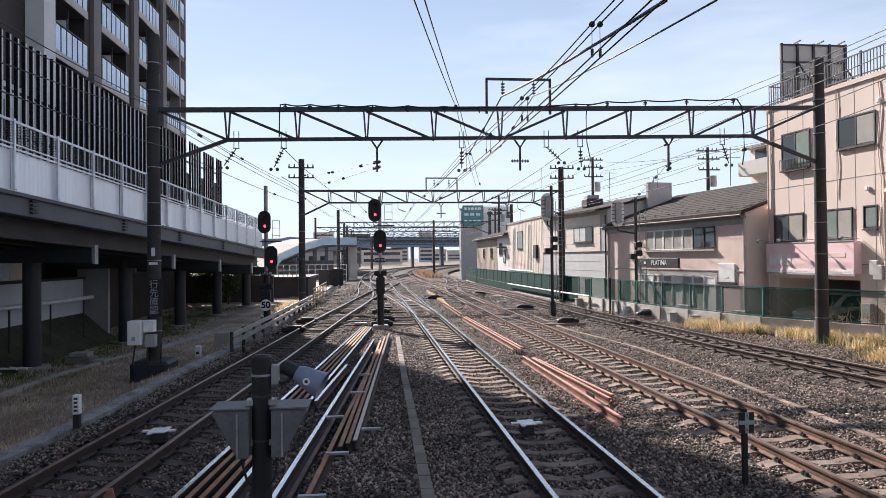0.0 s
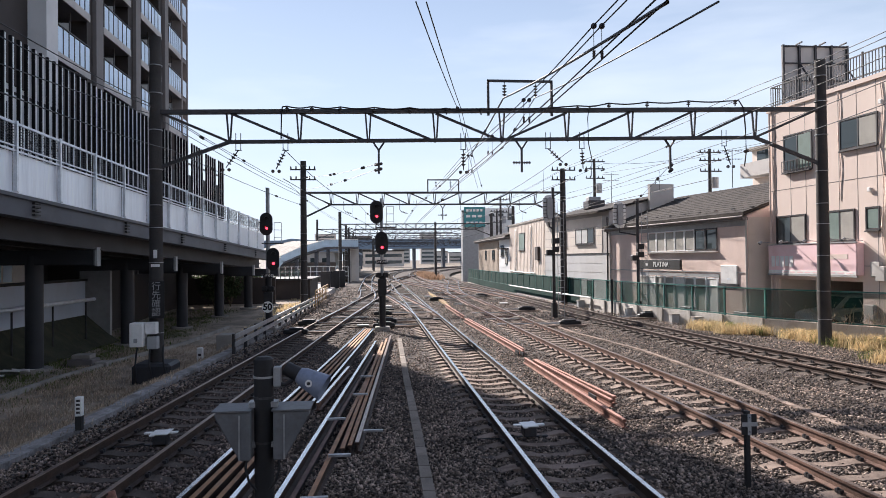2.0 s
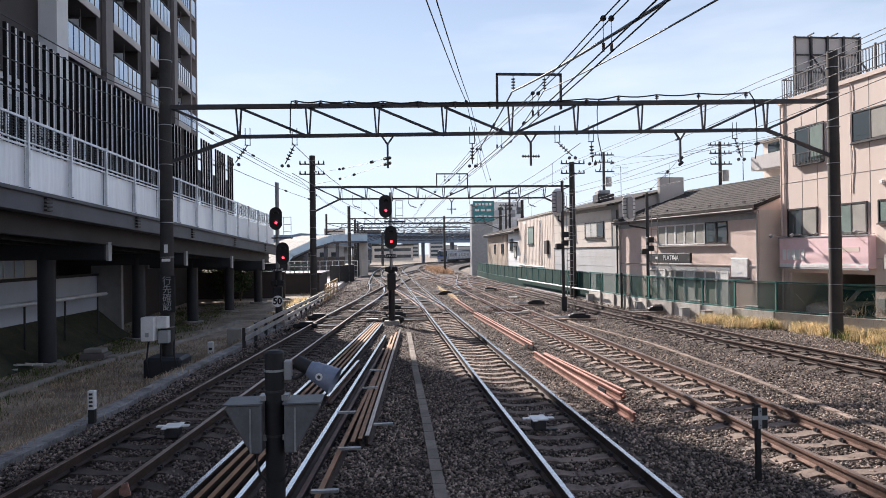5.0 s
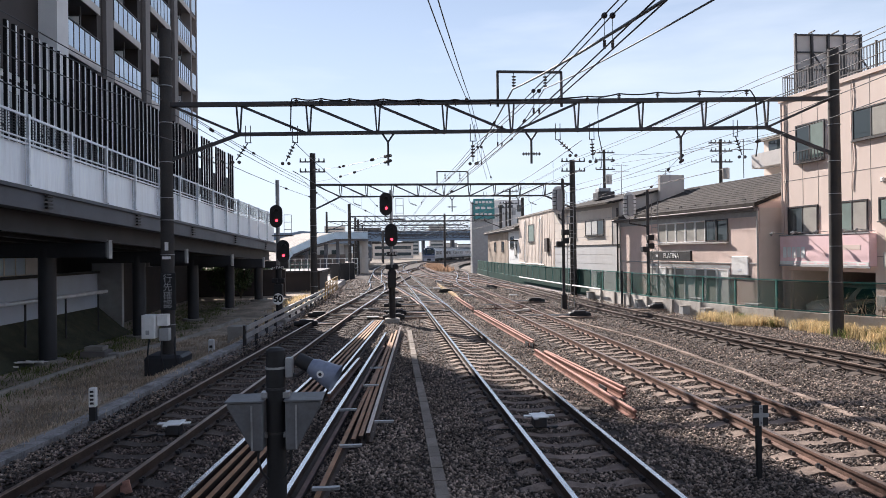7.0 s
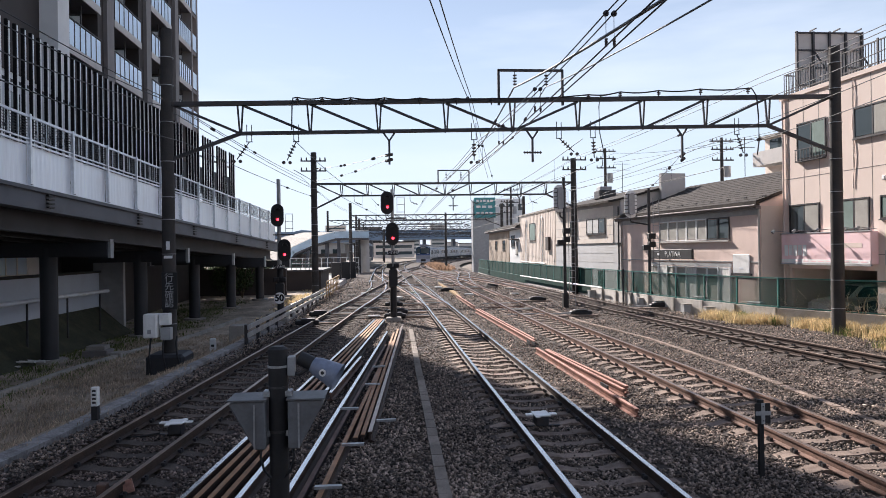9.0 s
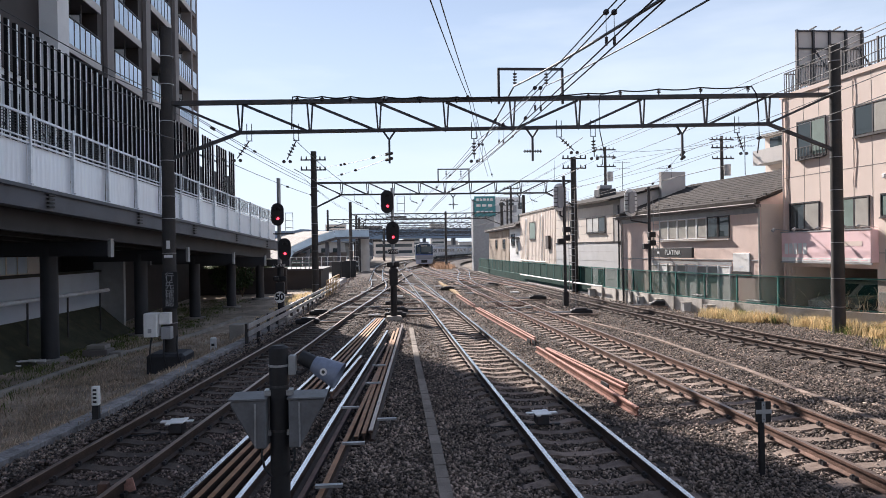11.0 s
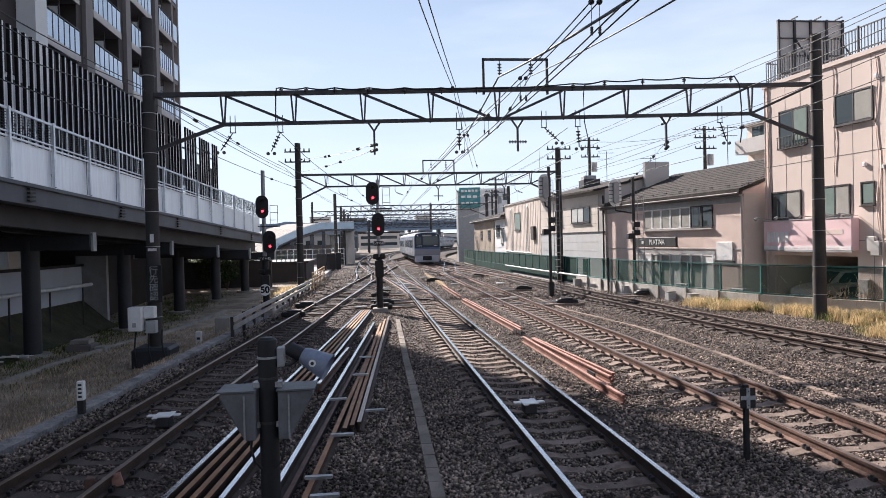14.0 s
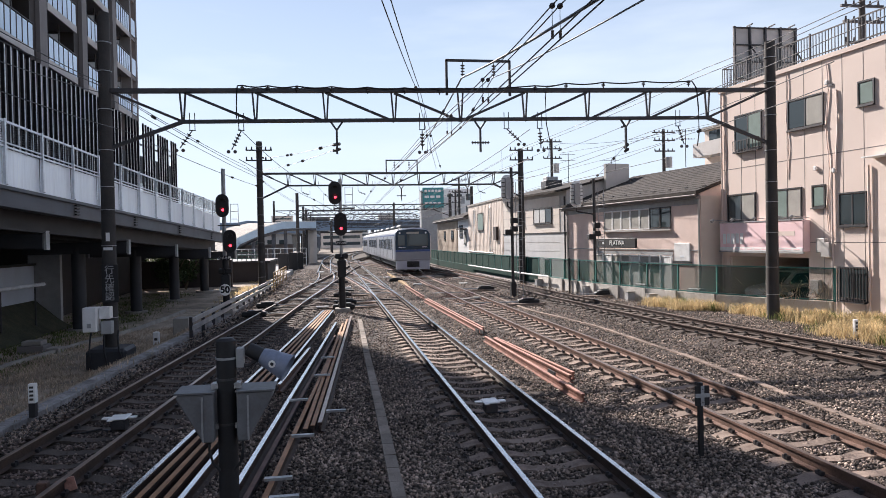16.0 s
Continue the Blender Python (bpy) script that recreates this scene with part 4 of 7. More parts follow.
window(g, 6.1, 7.1, 3.5, 4.35, 1, x=-0.03, blind=[PALEGREEN])
window(g, 2.4, 2.9, 0.4, 1.2, 1, x=-0.03)
part("string_course", B((-0.06, -0.003, 0.0, 9.9, 2.845, 2.915)), STEELDARK, g)
for i in range(9):
    part("siding_line", B((-0.037, -0.0325, 0.9, 9.8, 0.1 + i * 0.55, 0.115 + i * 0.55)), GREYWALL, g)
bm = bmesh.new()
rod(bm, (-0.08, 0.1, -0.4), (-0.08, 0.1, 5.0), 0.05, n=8)
part("drainpipe", bm, STEELDARK, g)

# tall cream block with slit windows
c = block("cream_building", "cream metal-clad building with tall slit window", pose(12.42, 50.3, 0, 0, 0, 0.5), 12.6, 8, 5.5, CREAMWALL)
window(c, 6.4, 8.4, 3.35, 4.7, 1, blind=[PALEGREEN])
for y in (3.7, 9.4):
    bm = bmesh.new()
    tube(bm, [(-0.06, y, 0.9), (-0.06, y, 5.0), (-0.06, y + 0.2, 5.15), (-0.06, y + 0.5, 5.0), (-0.06, y + 0.5, 0.9)], 0.045)
    part("cable_pipe", bm, WHITE, c)
bm = bmesh.new()
tube(bm, [(-0.1, 2.6, 1.5), (-0.1, 9.0, 1.5), (-0.1, 12.0, 1.55)], 0.05)
part("cable_pipe", bm, WHITE, c)
for i in range(24):
    part("cladding_rib", B((-0.02, -0.002, 0.25 + i * 0.52, 0.29 + i * 0.52, -0.3, 5.45)), CREAMWALL, c)
part("meter_box", B((-0.2, -0.004, 1.3, 2.2, 2.5, 3.5)), TILEBROWN, c)
w = gable_house("white_house", "small pale house with dark sloping roof", pose(12.35, 63.1, 0, 0, 0, 0), 5.3, 7, 4.7, 5.6, WHITEWALL, ROOF, False)
window(w, 2.6, 4.2, 2.9, 3.9, 2)
window(w, 1.0, 1.9, 2.2, 3.2, 1, blind=[CURTAIN])
part("porch_roof", B((-0.7, -0.01, 0.4, 2.4, 3.5, 3.6)), ROOF, w)
w = gable_house("brown_house", "narrow tan house with dark roof beside the track", pose(12.35, 68.9, 0, 0, 0, 0), 13.0, 7, 4.7, 5.6, TAN, ROOF, False)
window(w, 2.0, 3.4, 2.6, 3.5, 2)
window(w, 7.0, 8.0, 2.6, 3.5, 1)
for i in range(16):
    part("siding_rib", B((-0.02, -0.002, 0.4 + i * 0.8, 0.45 + i * 0.8, -0.4, 4.5)), TAN, w)

# tower block with the teal sign
t = thing("sign_tower", "narrow grey tower block with a teal sign", "building")
part("wall", B((15.3, 18.6, 98, 112, -0.5, 8.6)), WHITEWALL, t)
part("shaft", B((12.3, 15.2, 96, 97.9, -0.5, 9.4)), GREYPAINT, t)
s = part("signboard", B((12.5, 15.4, 95.7, 95.95, 7.0, 9.75)), TEAL, t, "teal signboard with white writing")
for z, n in ((9.3, 5), (8.5, 3), (7.6, 4)):
    for i in range(n):
        part("sign_mark", B((12.75 + i * 2.4 / n, 12.75 + (i + 0.72) * 2.4 / n, 95.66, 95.69, z - 0.16, z + 0.16)), WHITE, s)
part("annex", B((18.9, 24.0, 118, 126, -0.5, 11.2)), WHITEWALL, t)
for z in (5.2, 7.2, 9.2):
    for x in (19.6, 21.2, 22.8):
        part("annex_window", B((x, x + 0.9, 117.94, 117.99, z, z + 1.1)), GLASS, t)
for z in (1.5, 4.2, 6.4):
    for y in (99, 102, 105, 108):
        part("window", B((15.26, 15.297, y, y + 1.6, z, z + 1.3)), GLASS, t)


# ---- overhead line gantries ----
def gantry(y, xl, xr, zl, zr, ztop, zbot, label, base=-0.4, panels=8, r=0.19, drops=(), frame_at=None, rise=0.0):
    g = thing("line_gantry", label, "gantry", group="overhead line gantries")
    for x, zt in ((xl, zl), (xr, zr)):
        bm = bmesh.new()
        rod(bm, (x, y, base), (x, y, zt), r * 1.12, r * 0.9, n=14)
        p = part("pole", bm, POLE, g, "dark concrete pole")
        z = 0.6
        while z < zt - 0.2:
            bm = bmesh.new()
            rod(bm, (x, y, z), (x, y, z + 0.018), r * 1.1 + 0.004, n=14)
            part("pole_band", bm, GALV, p)
            z += 0.85 + 0.3 * math.sin(z * 5)
    x0, x1 = xl + 0.1, xr - 0.1
    span = x1 - x0
    for z, h in ((ztop, 0.12), (zbot, 0.09)):
        bm = bmesh.new()
        a, b = (x0, x1) if z == ztop else (x0 + span * 0.098, x1 - span * 0.105)
        beam(bm, (a, y, z + rise * ((a - x0) / span) ** 2), (b, y, z + rise * ((b - x0) / span) ** 2), 0.18, h)
        part("chord", bm, STEELDARK, g)
    a0, a1 = x0 + span * 0.098, x1 - span * 0.105
    w = (a1 - a0) / panels
    for i in range(panels + 1):
        x = a0 + w * i
        up, nx = rise * ((x - x0) / span) ** 2, rise * ((x + w - x0) / span) ** 2
        bm = bmesh.new()
        beam(bm, (x - 0.08, y, ztop + up), (x - 0.02, y, zbot + up), 0.04, 0.05)
        beam(bm, (x + 0.08, y, ztop + up), (x + 0.02, y, zbot + up), 0.04, 0.05)
        part("strut", bm, STEELDARK, g)
        if i < panels:
            bm = bmesh.new()
            if i < panels / 2:
                beam(bm, (x, y, ztop + up), (x + w, y, zbot + nx), 0.06, 0.07)
            else:
                beam(bm, (x, y, zbot + up), (x + w, y, ztop + nx), 0.06, 0.07)
            part("diagonal", bm, STEELDARK, g)
    for s, x, e in ((1, xl, a0), (-1, xr, a1)):
        bm = bmesh.new()
        ue, ux = rise * ((e - x0) / span) ** 2, rise * ((x - x0) / span) ** 2
        beam(bm, (x + s * 0.1, y, zbot - 0.75 + ux * 0.6), (e, y, zbot + ue), 0.09, 0.1)
        part("knee_brace", bm, STEELDARK, g)
        bm = bmesh.new()
        beam(bm, (x + s * 0.1, y, ztop + ux), (e, y, zbot + ue), 0.06, 0.07)
        part("end_diagonal", bm, STEELDARK, g)
    for x in drops:
        zd = zbot + rise * ((x - x0) / span) ** 2
        bm = bmesh.new()
        beam(bm, (x - 0.17, y, zd), (x, y, zd - 0.25), 0.05, 0.05)
        beam(bm, (x + 0.17, y, zd), (x, y, zd - 0.25), 0.05, 0.05)
        beam(bm, (x, y, zd - 0.22), (x, y, zd - 0.95), 0.06, 0.06)
        part("drop_arm", bm, STEELDARK, g)
        if x != drops[1]:
            continue
        bm = bmesh.new()
        rod(bm, (x - 0.28, y, zd - 0.66), (x + 0.28, y, zd - 0.66), 0.02, n=6)
        for k in range(-3, 4):
            if k:
                rod(bm, (x + k * 0.08 - 0.012, y, zd - 0.66), (x + k * 0.08 + 0.012, y, zd - 0.66), 0.05, n=8)
        part("insulator", bm, PORCELAIN, g)
    if frame_at:
        xa, xb, zf = frame_at
        bm = bmesh.new()
        beam(bm, (xa, y, ztop), (xa, y, zf), 0.07, 0.07)
        beam(bm, (xb, y, ztop), (xb, y, zf), 0.07, 0.07)
        beam(bm, (xa - 0.03, y, zf), (xb + 0.03, y, zf), 0.07, 0.07)
        part("top_frame", bm, STEELDARK, g)
        for x in (xa + 0.5, xb - 0.5):
            bm = bmesh.new()
            rod(bm, (x, y, zf), (x, y, zf - 0.5), 0.012, n=5)
            for k in range(4):
                rod(bm, (x, y, zf - 0.14 - 0.09 * k), (x, y, zf - 0.17 - 0.09 * k), 0.07, 0.05, n=8)
            part("insulator", bm, PORCELAIN, g)
    return g


G1 = gantry(21.1, -6.2, 14.24, 9.16, 8.85, 6.975, 6.12, "steel truss overhead line gantry on dark concrete poles", drops=(0.22, 4.55, 9.24), frame_at=(3.54, 5.5, 8.03), r=0.18, rise=0.3)
gantry(43, -4.1, 11.83, 8.62, 8.2, 6.72, 6.0, "steel truss overhead line gantry further along the tracks", drops=(0.6, 4.3, 8.4), frame_at=(3.4, 5.3, 7.5), r=0.19)
for y, xl, xr in ((86, -3.9, 14.6), (118, -4.5, 18.0), (150, -5, 21), (190, -3, 28)):
    gantry(y, xl + far_bend(y) * 0.4, xr + far_bend(y) * 0.7, 8.5, 8.3, 7.0, 6.3, "distant steel truss overhead line gantry", panels=12, r=0.2)

# feeder wire with posts along the top of the near gantry
top = thing("feeder_cable", "sagging black feeder cable on small post insulators", "cable")
xs = [-2.45, -1.73, -0.9, 0.1, 1.15, 2.25, 3.3, 6.28, 7.27, 8.48, 9.81, 11.33]
feed_z = lambda x: interp([(-3, 7.17), (3.3, 7.16), (6.28, 7.28), (7.27, 7.37), (9.81, 7.47), (12, 7.53)], x)
pts = []
for a, b in zip(xs, xs[1:]):
    for k in range(6):
        u = k / 6
        x = a + (b - a) * u
        pts.append((x, 21.0, feed_z(x) - 0.05 * math.sin(math.pi * u)))
pts += [(11.45, 21.0, 7.5), (11.61, 21.0, 7.26), (11.66, 21.0, 6.6), (11.67, 21.0, 5.9), (11.6, 21.0, 5.44)]
bm = bmesh.new()
tube(bm, [(-2.62, 20.95, 6.2), (-2.6, 20.95, 7.0), (-2.58, 21.0, 7.15)] + pts, 0.022)
part("cable", bm, WIRE, top)
for x in xs:
    bm = bmesh.new()
    rod(bm, (x, 21.0, feed_z(x) - 0.19), (x, 21.0, feed_z(x)), 0.02, n=6)
    for z in (feed_z(x) - 0.12, feed_z(x) - 0.07, feed_z(x) - 0.02):
        rod(bm, (x, 21.0, z), (x, 21.0, z + 0.02), 0.06, n=8)
    part("insulator", bm, PORCELAIN, top)


RUNS = []


def wire(name, label, runs, r=0.012, group="overhead wires"):
    w = thing(name, label, "wire", group=group)
    for pts in runs:
        RUNS.append([Vector(p) for p in pts])
        bm = bmesh.new()
        tube(bm, pts, r, 5)
        part("strand", bm, WIRE, w)
    return w


def sag(a, b, s, n=8):
    a, b = Vector(a), Vector(b)
    return [a.lerp(b, i / n) - Vector((0, 0, s * 4 * (i / n) * (1 - i / n))) for i in range(n + 1)]


def along(fx, zs, off=0.0, dip=0.0):
    """A wire over a track through the gantries' heights."""
    pts = []
    for (ya, za), (yb, zb) in zip(zs, zs[1:]):
        for i in range(6):
            u = i / 6
            y = ya + (yb - ya) * u
            pts.append((fx(y) + off, y, za + (zb - za) * u - dip * 4 * u * (1 - u)))
    pts.append((fx(zs[-1][0]) + off, zs[-1][0], zs[-1][1]))
    return pts


GY = [21.1, 43, 64, 86, 118, 150, 190]
for nm, fx in (("b", track_b), ("c", track_c), ("l", track_l)):
    off = 0.05
    mess = along(fx, [(y, 5.95) for y in GY], off, 0.28)
    cont = along(fx, [(y, 5.05) for y in GY], off, 0.02)
    w = wire("catenary", "thin catenary and contact wires over a track", [mess, cont], 0.011)
    for m_, c_ in list(zip(mess, cont))[1:40:2]:
        bm = bmesh.new()
        beam(bm, m_, (m_[0], m_[1], c_[2]), 0.008, 0.008)
        part("dropper", bm, WIRE, w)

for nm, pts, r in (
        ("u1", [(0.66, 10.0, 6.3), (2.61, 21.1, 7.16), (6.48, 43.0, 7.01)], 0.011), ("u2", [(0.81, 10.0, 6.3), (2.71, 21.1, 7.16), (6.76, 43.0, 7.01)], 0.011),
        ("a1", [(2.70, 3.0, 5.5), (2.70, 8.4, 5.44), (2.72, 12.2, 5.46), (2.78, 21.1, 5.8), (2.62, 43.0, 5.9), (2.62, 86, 5.9)], 0.009), ("a2", [(2.80, 3.0, 5.5), (2.80, 8.4, 5.44), (2.82, 12.2, 5.46), (2.90, 21.1, 5.8), (2.7, 43.0, 5.9), (2.7, 86, 5.9)], 0.009),
        ("c1", [(2.63, 3.0, 5.05), (2.63, 21.1, 5.05), (2.6, 86.0, 5.05)], 0.01), ("c2", [(2.75, 3.0, 5.05), (2.73, 21.1, 5.05), (2.68, 86.0, 5.05)], 0.01),
        ("b3", [(3.51, 8.0, 5.64), (4.0, 21.1, 7.5), (4.3, 30.0, 7.2), (3.9, 43, 6.9)], 0.026),
        ("b5", [(4.14, 8.0, 5.66), (4.97, 21.1, 7.52), (5.6, 30.0, 7.4), (4.8, 43, 6.9)], 0.015),
        ("p1", [(0.22, 21.1, 5.5), (-4.1, 43.0, 7.65)], 0.008), ("p2", [(0.22, 21.1, 5.35), (-4.1, 43.0, 6.9)], 0.008), ("p3", [(9.24, 21.1, 5.5), (12.6, 33.0, 5.3)], 0.008),
        ("r1", [(12.0, 8.0, 7.9), (12.58, 16.0, 8.1), (13.65, 24.0, 8.69), (12.12, 43.0, 8.35), (12.5, 86, 8.3)], 0.012),
        ("r2", [(12.0, 8.0, 7.7), (12.58, 16.0, 7.96), (13.38, 24.0, 8.36), (11.75, 43.0, 8.07), (12.2, 86, 8.1)], 0.012),
        ("r3", [(10.2, 6.0, 6.7), (11.0, 14.0, 6.89), (11.91, 22.0, 7.19), (14.29, 43.0, 8.08)], 0.012),
        ("r4", [(9.42, 12.0, 5.82), (12.19, 25.0, 6.6), (12.1, 43.0, 6.66)], 0.01),
        ("r5", [(9.41, 12.0, 5.4), (11.89, 22.0, 5.98), (14.85, 60.0, 6.29)], 0.01),
        ("l1", [(-6.4, 6.0, 6.6), (-6.4, 13.0, 6.83), (-6.36, 21.1, 7.22), (-4.88, 43.0, 7.17), (-4.3, 86, 7.6)], 0.012),
        ("l2", [(-6.4, 6.0, 6.4), (-6.4, 13.0, 6.59), (-6.23, 21.1, 7.09), (-4.55, 43.0, 6.83), (-4.2, 86, 7.4)], 0.012),
        ("l3", [(-5.6, 6.0, 5.5), (-5.91, 12.0, 5.85), (-6.36, 21.1, 6.94), (-4.22, 43.0, 6.49)], 0.012),
        ("l4", [(-5.2, 6.0, 5.0), (-5.42, 11.0, 5.16), (-5.76, 21.1, 5.88), (-4.22, 43.0, 5.99)], 0.012)):
    runs = []
    for a, b in zip(pts, pts[1:]):
        runs += sag(a, b, 0.012 * (Vector(b) - Vector(a)).length * 0.4, 6)[:-1]
    wire("overhead_wire", "dark overhead line wire between the gantries", [runs + [Vector(pts[-1])]], r)


def insulator_string(a, b, n=5, r=0.055):
    t = thing("insulator_string", "dark ribbed insulator on an overhead wire", "insulator", group="insulators")
    a, b = Vector(a), Vector(b)
    bm = bmesh.new()
    rod(bm, a, b, 0.012, n=6)
    part("core", bm, STEELDARK, t)
    for i in range(n):
        c = a.lerp(b, (i + 0.5) / n)
        d = (b - a).normalized() * 0.02
        bm = bmesh.new()
        rod(bm, c - d, c + d, r, r * 0.6, n=10)
        part("disc", bm, PORCELAIN, t)
    return t


for x in (2.705, 2.805):     # droppers on the nearest span
    for y in (8.3, 12.3, 16.2, 19.6):
        insulator_string((x, y, 5.44 + 0.012 * max(0, y - 12)), (x, y - 0.05, 5.41 + 0.012 * max(0, y - 12)), 1, 0.04)
        insulator_string((x, y, 5.13), (x, y, 5.04), 3, 0.022)
        t = thing("dropper_rod", "thin dropper rod between two wires", "line fitting", group="dropper rods")
        bm = bmesh.new()
        rod(bm, (x, y, 5.12), (x, y, 5.42 + 0.012 * max(0, y - 12)), 0.004, n=4)
        part("rod", bm, WIRE, t)
for a, b in (((0.3, 21.1, 5.5), (-0.25, 23.9, 5.78)), ((0.3, 21.1, 5.35), (-0.25, 23.9, 5.55)), ((9.3, 21.1, 5.5), (9.9, 23.2, 5.47)), ((9.3, 21.1, 5.35), (9.95, 23.2, 5.4))):
    insulator_string(a, Vector(a).lerp(Vector(b), 0.35), 5, 0.05)
t = thing("feeder_tail", "black cable hanging from the feeder past the truss", "cable")
bm = bmesh.new()
tube(bm, [(6.9, 20.95, 7.27), (6.62, 20.95, 7.22), (6.58, 20.95, 6.9), (6.6, 20.95, 6.1), (6.7, 20.95, 5.6), (6.66, 20.95, 5.1)], 0.016)
part("tail", bm, WIRE, t)
random.seed(5)
for k in range(70):
    run = random.choice(RUNS)
    i = random.randrange(len(run) - 1)
    a, b = run[i], run[i + 1]
    c = a.lerp(b, random.random())
    if not 19 < c.y < 60:
        continue
    d = (b - a).normalized() * 0.2
    insulator_string(c - d, c + d, random.choice((2, 3, 4)), 0.05)
# hangers and steady arms below the gantries
for x, lean in ((-3.85, -0.7), (-2.5, -0.5), (2.75, 0.0), (5.35, 1.1), (6.4, 0.05), (10.95, 0.35)):
    zb = 6.12 + 0.3 * ((x + 6.1) / 20.24) ** 2
    t = thing("line_hanger", "U-bolted hanger with a leaning ribbed insulator under the truss", "line fitting", group="line hangers")
    for k in (-0.07, 0.07):
        bm = bmesh.new()
        rod(bm, (x + k, 21.0, zb + 0.24), (x + k, 21.0, zb - 0.26), 0.012, n=6)
        part("bolt_rod", bm, STEELDARK, t)
    bm = bmesh.new()
    rod(bm, (x - 0.09, 21.0, zb - 0.26), (x + 0.09, 21.0, zb - 0.26), 0.014, n=6)
    part("yoke", bm, STEELDARK, t)
    a = Vector((x, 21.0, zb - 0.26))
    d = Vector((lean, 0, -1)).normalized()
    bm = bmesh.new()
    rod(bm, a, a + d * 0.62, 0.016, n=6)
    part("core", bm, STEELDARK, t)
    for k in range(4):
        bm = bmesh.new()
        rod(bm, a + d * (0.14 + 0.1 * k), a + d * (0.18 + 0.1 * k), 0.075, 0.045, n=10)
        part("disc", bm, PORCELAIN, t)
    for k in (-0.09, 0.09):
        bm = bmesh.new()
        rod(bm, a + d * 0.62 + Vector((k, -0.02, -0.06)), a + d * 0.62 + Vector((k, 0.02, -0.06)), 0.05, n=10)
        part("clamp", bm, PORCELAIN, t)
for gy, zb in ((43, 6.0), (86, 6.3)):
    for fx in (track_l, track_b, track_c, track_a):
        x = fx(gy)
        t = thing("steady_arm", "hooked steel arm with ribbed insulator below the truss", "line fitting", group="steady arms")
        bm = bmesh.new()
        tube(bm, [(x - 0.9, gy, zb + 0.22), (x - 0.9, gy, zb - 0.3), (x - 0.82, gy, zb - 0.42), (x - 0.6, gy, zb - 0.5), (x - 0.42, gy, zb - 0.56)], 0.016)
        part("arm", bm, STEELDARK, t)
        bm = bmesh.new()
        for k in range(4):
            rod(bm, (x - 0.8 + 0.09 * k, gy, zb - 0.425 - 0.035 * k), (x - 0.765 + 0.09 * k, gy, zb - 0.44 - 0.035 * k), 0.055, 0.04, n=8)
        part("insulator", bm, PORCELAIN, t)
        t = thing("messenger_hanger", "hanging insulator with clamp under the truss", "line fitting", group="hangers")
        bm = bmesh.new()
        rod(bm, (x + 0.05, gy, zb), (x + 0.05, gy, 5.95 - 0.02), 0.014, n=6)
        rod(bm, (x - 0.03, gy, zb), (x - 0.03, gy, zb + 0.24), 0.012, n=6)
        rod(bm, (x + 0.13, gy, zb), (x + 0.13, gy, zb + 0.24), 0.012, n=6)
        part("rod", bm, STEELDARK, t)


# ---- signals ----
def oval(bm, w, h, y0, y1, n=10):
    """An upright capsule plate facing -y."""
    pts = []
    for i in range(n + 1):
        a = math.pi * i / n
        pts.append((w / 2 * math.cos(a), h / 2 - w / 2 + w / 2 * math.sin(a)))
    for i in range(n + 1):
        a = math.pi + math.pi * i / n
        pts.append((w / 2 * math.cos(a), -h / 2 + w / 2 + w / 2 * math.sin(a)))
    f = [bm.verts.new((x, y0, z)) for x, z in pts]
    b = [bm.verts.new((x, y1, z)) for x, z in pts]
    bm.faces.new(f), bm.faces.new(b[::-1])
    for i in range(len(pts)):
        bm.faces.new((f[i], b[i], b[(i + 1) % len(pts)], f[(i + 1) % len(pts)]))


def shifted(bm, v):
    bmesh.ops.translate(bm, vec=v, verts=bm.verts[:])
    return bm


def text(parent, s, size, m, material=WHITE, name="lettering", bold=0.0):
    cu = bpy.data.curves.new(name, "FONT")
    cu.body, cu.size, cu.extrude, cu.align_x, cu.align_y = s, size, 0.003, "CENTER", "CENTER"
    cu.offset = bold
    cu.materials.append(material)
    ob = new(name, cu)
    ob.parent, ob.matrix_basis = parent, m
    return ob


FACE = Matrix(((1, 0, 0, 0), (0, 0, -1, 0), (0, 1, 0, 0), (0, 0, 0, 1)))   # text that faces -y


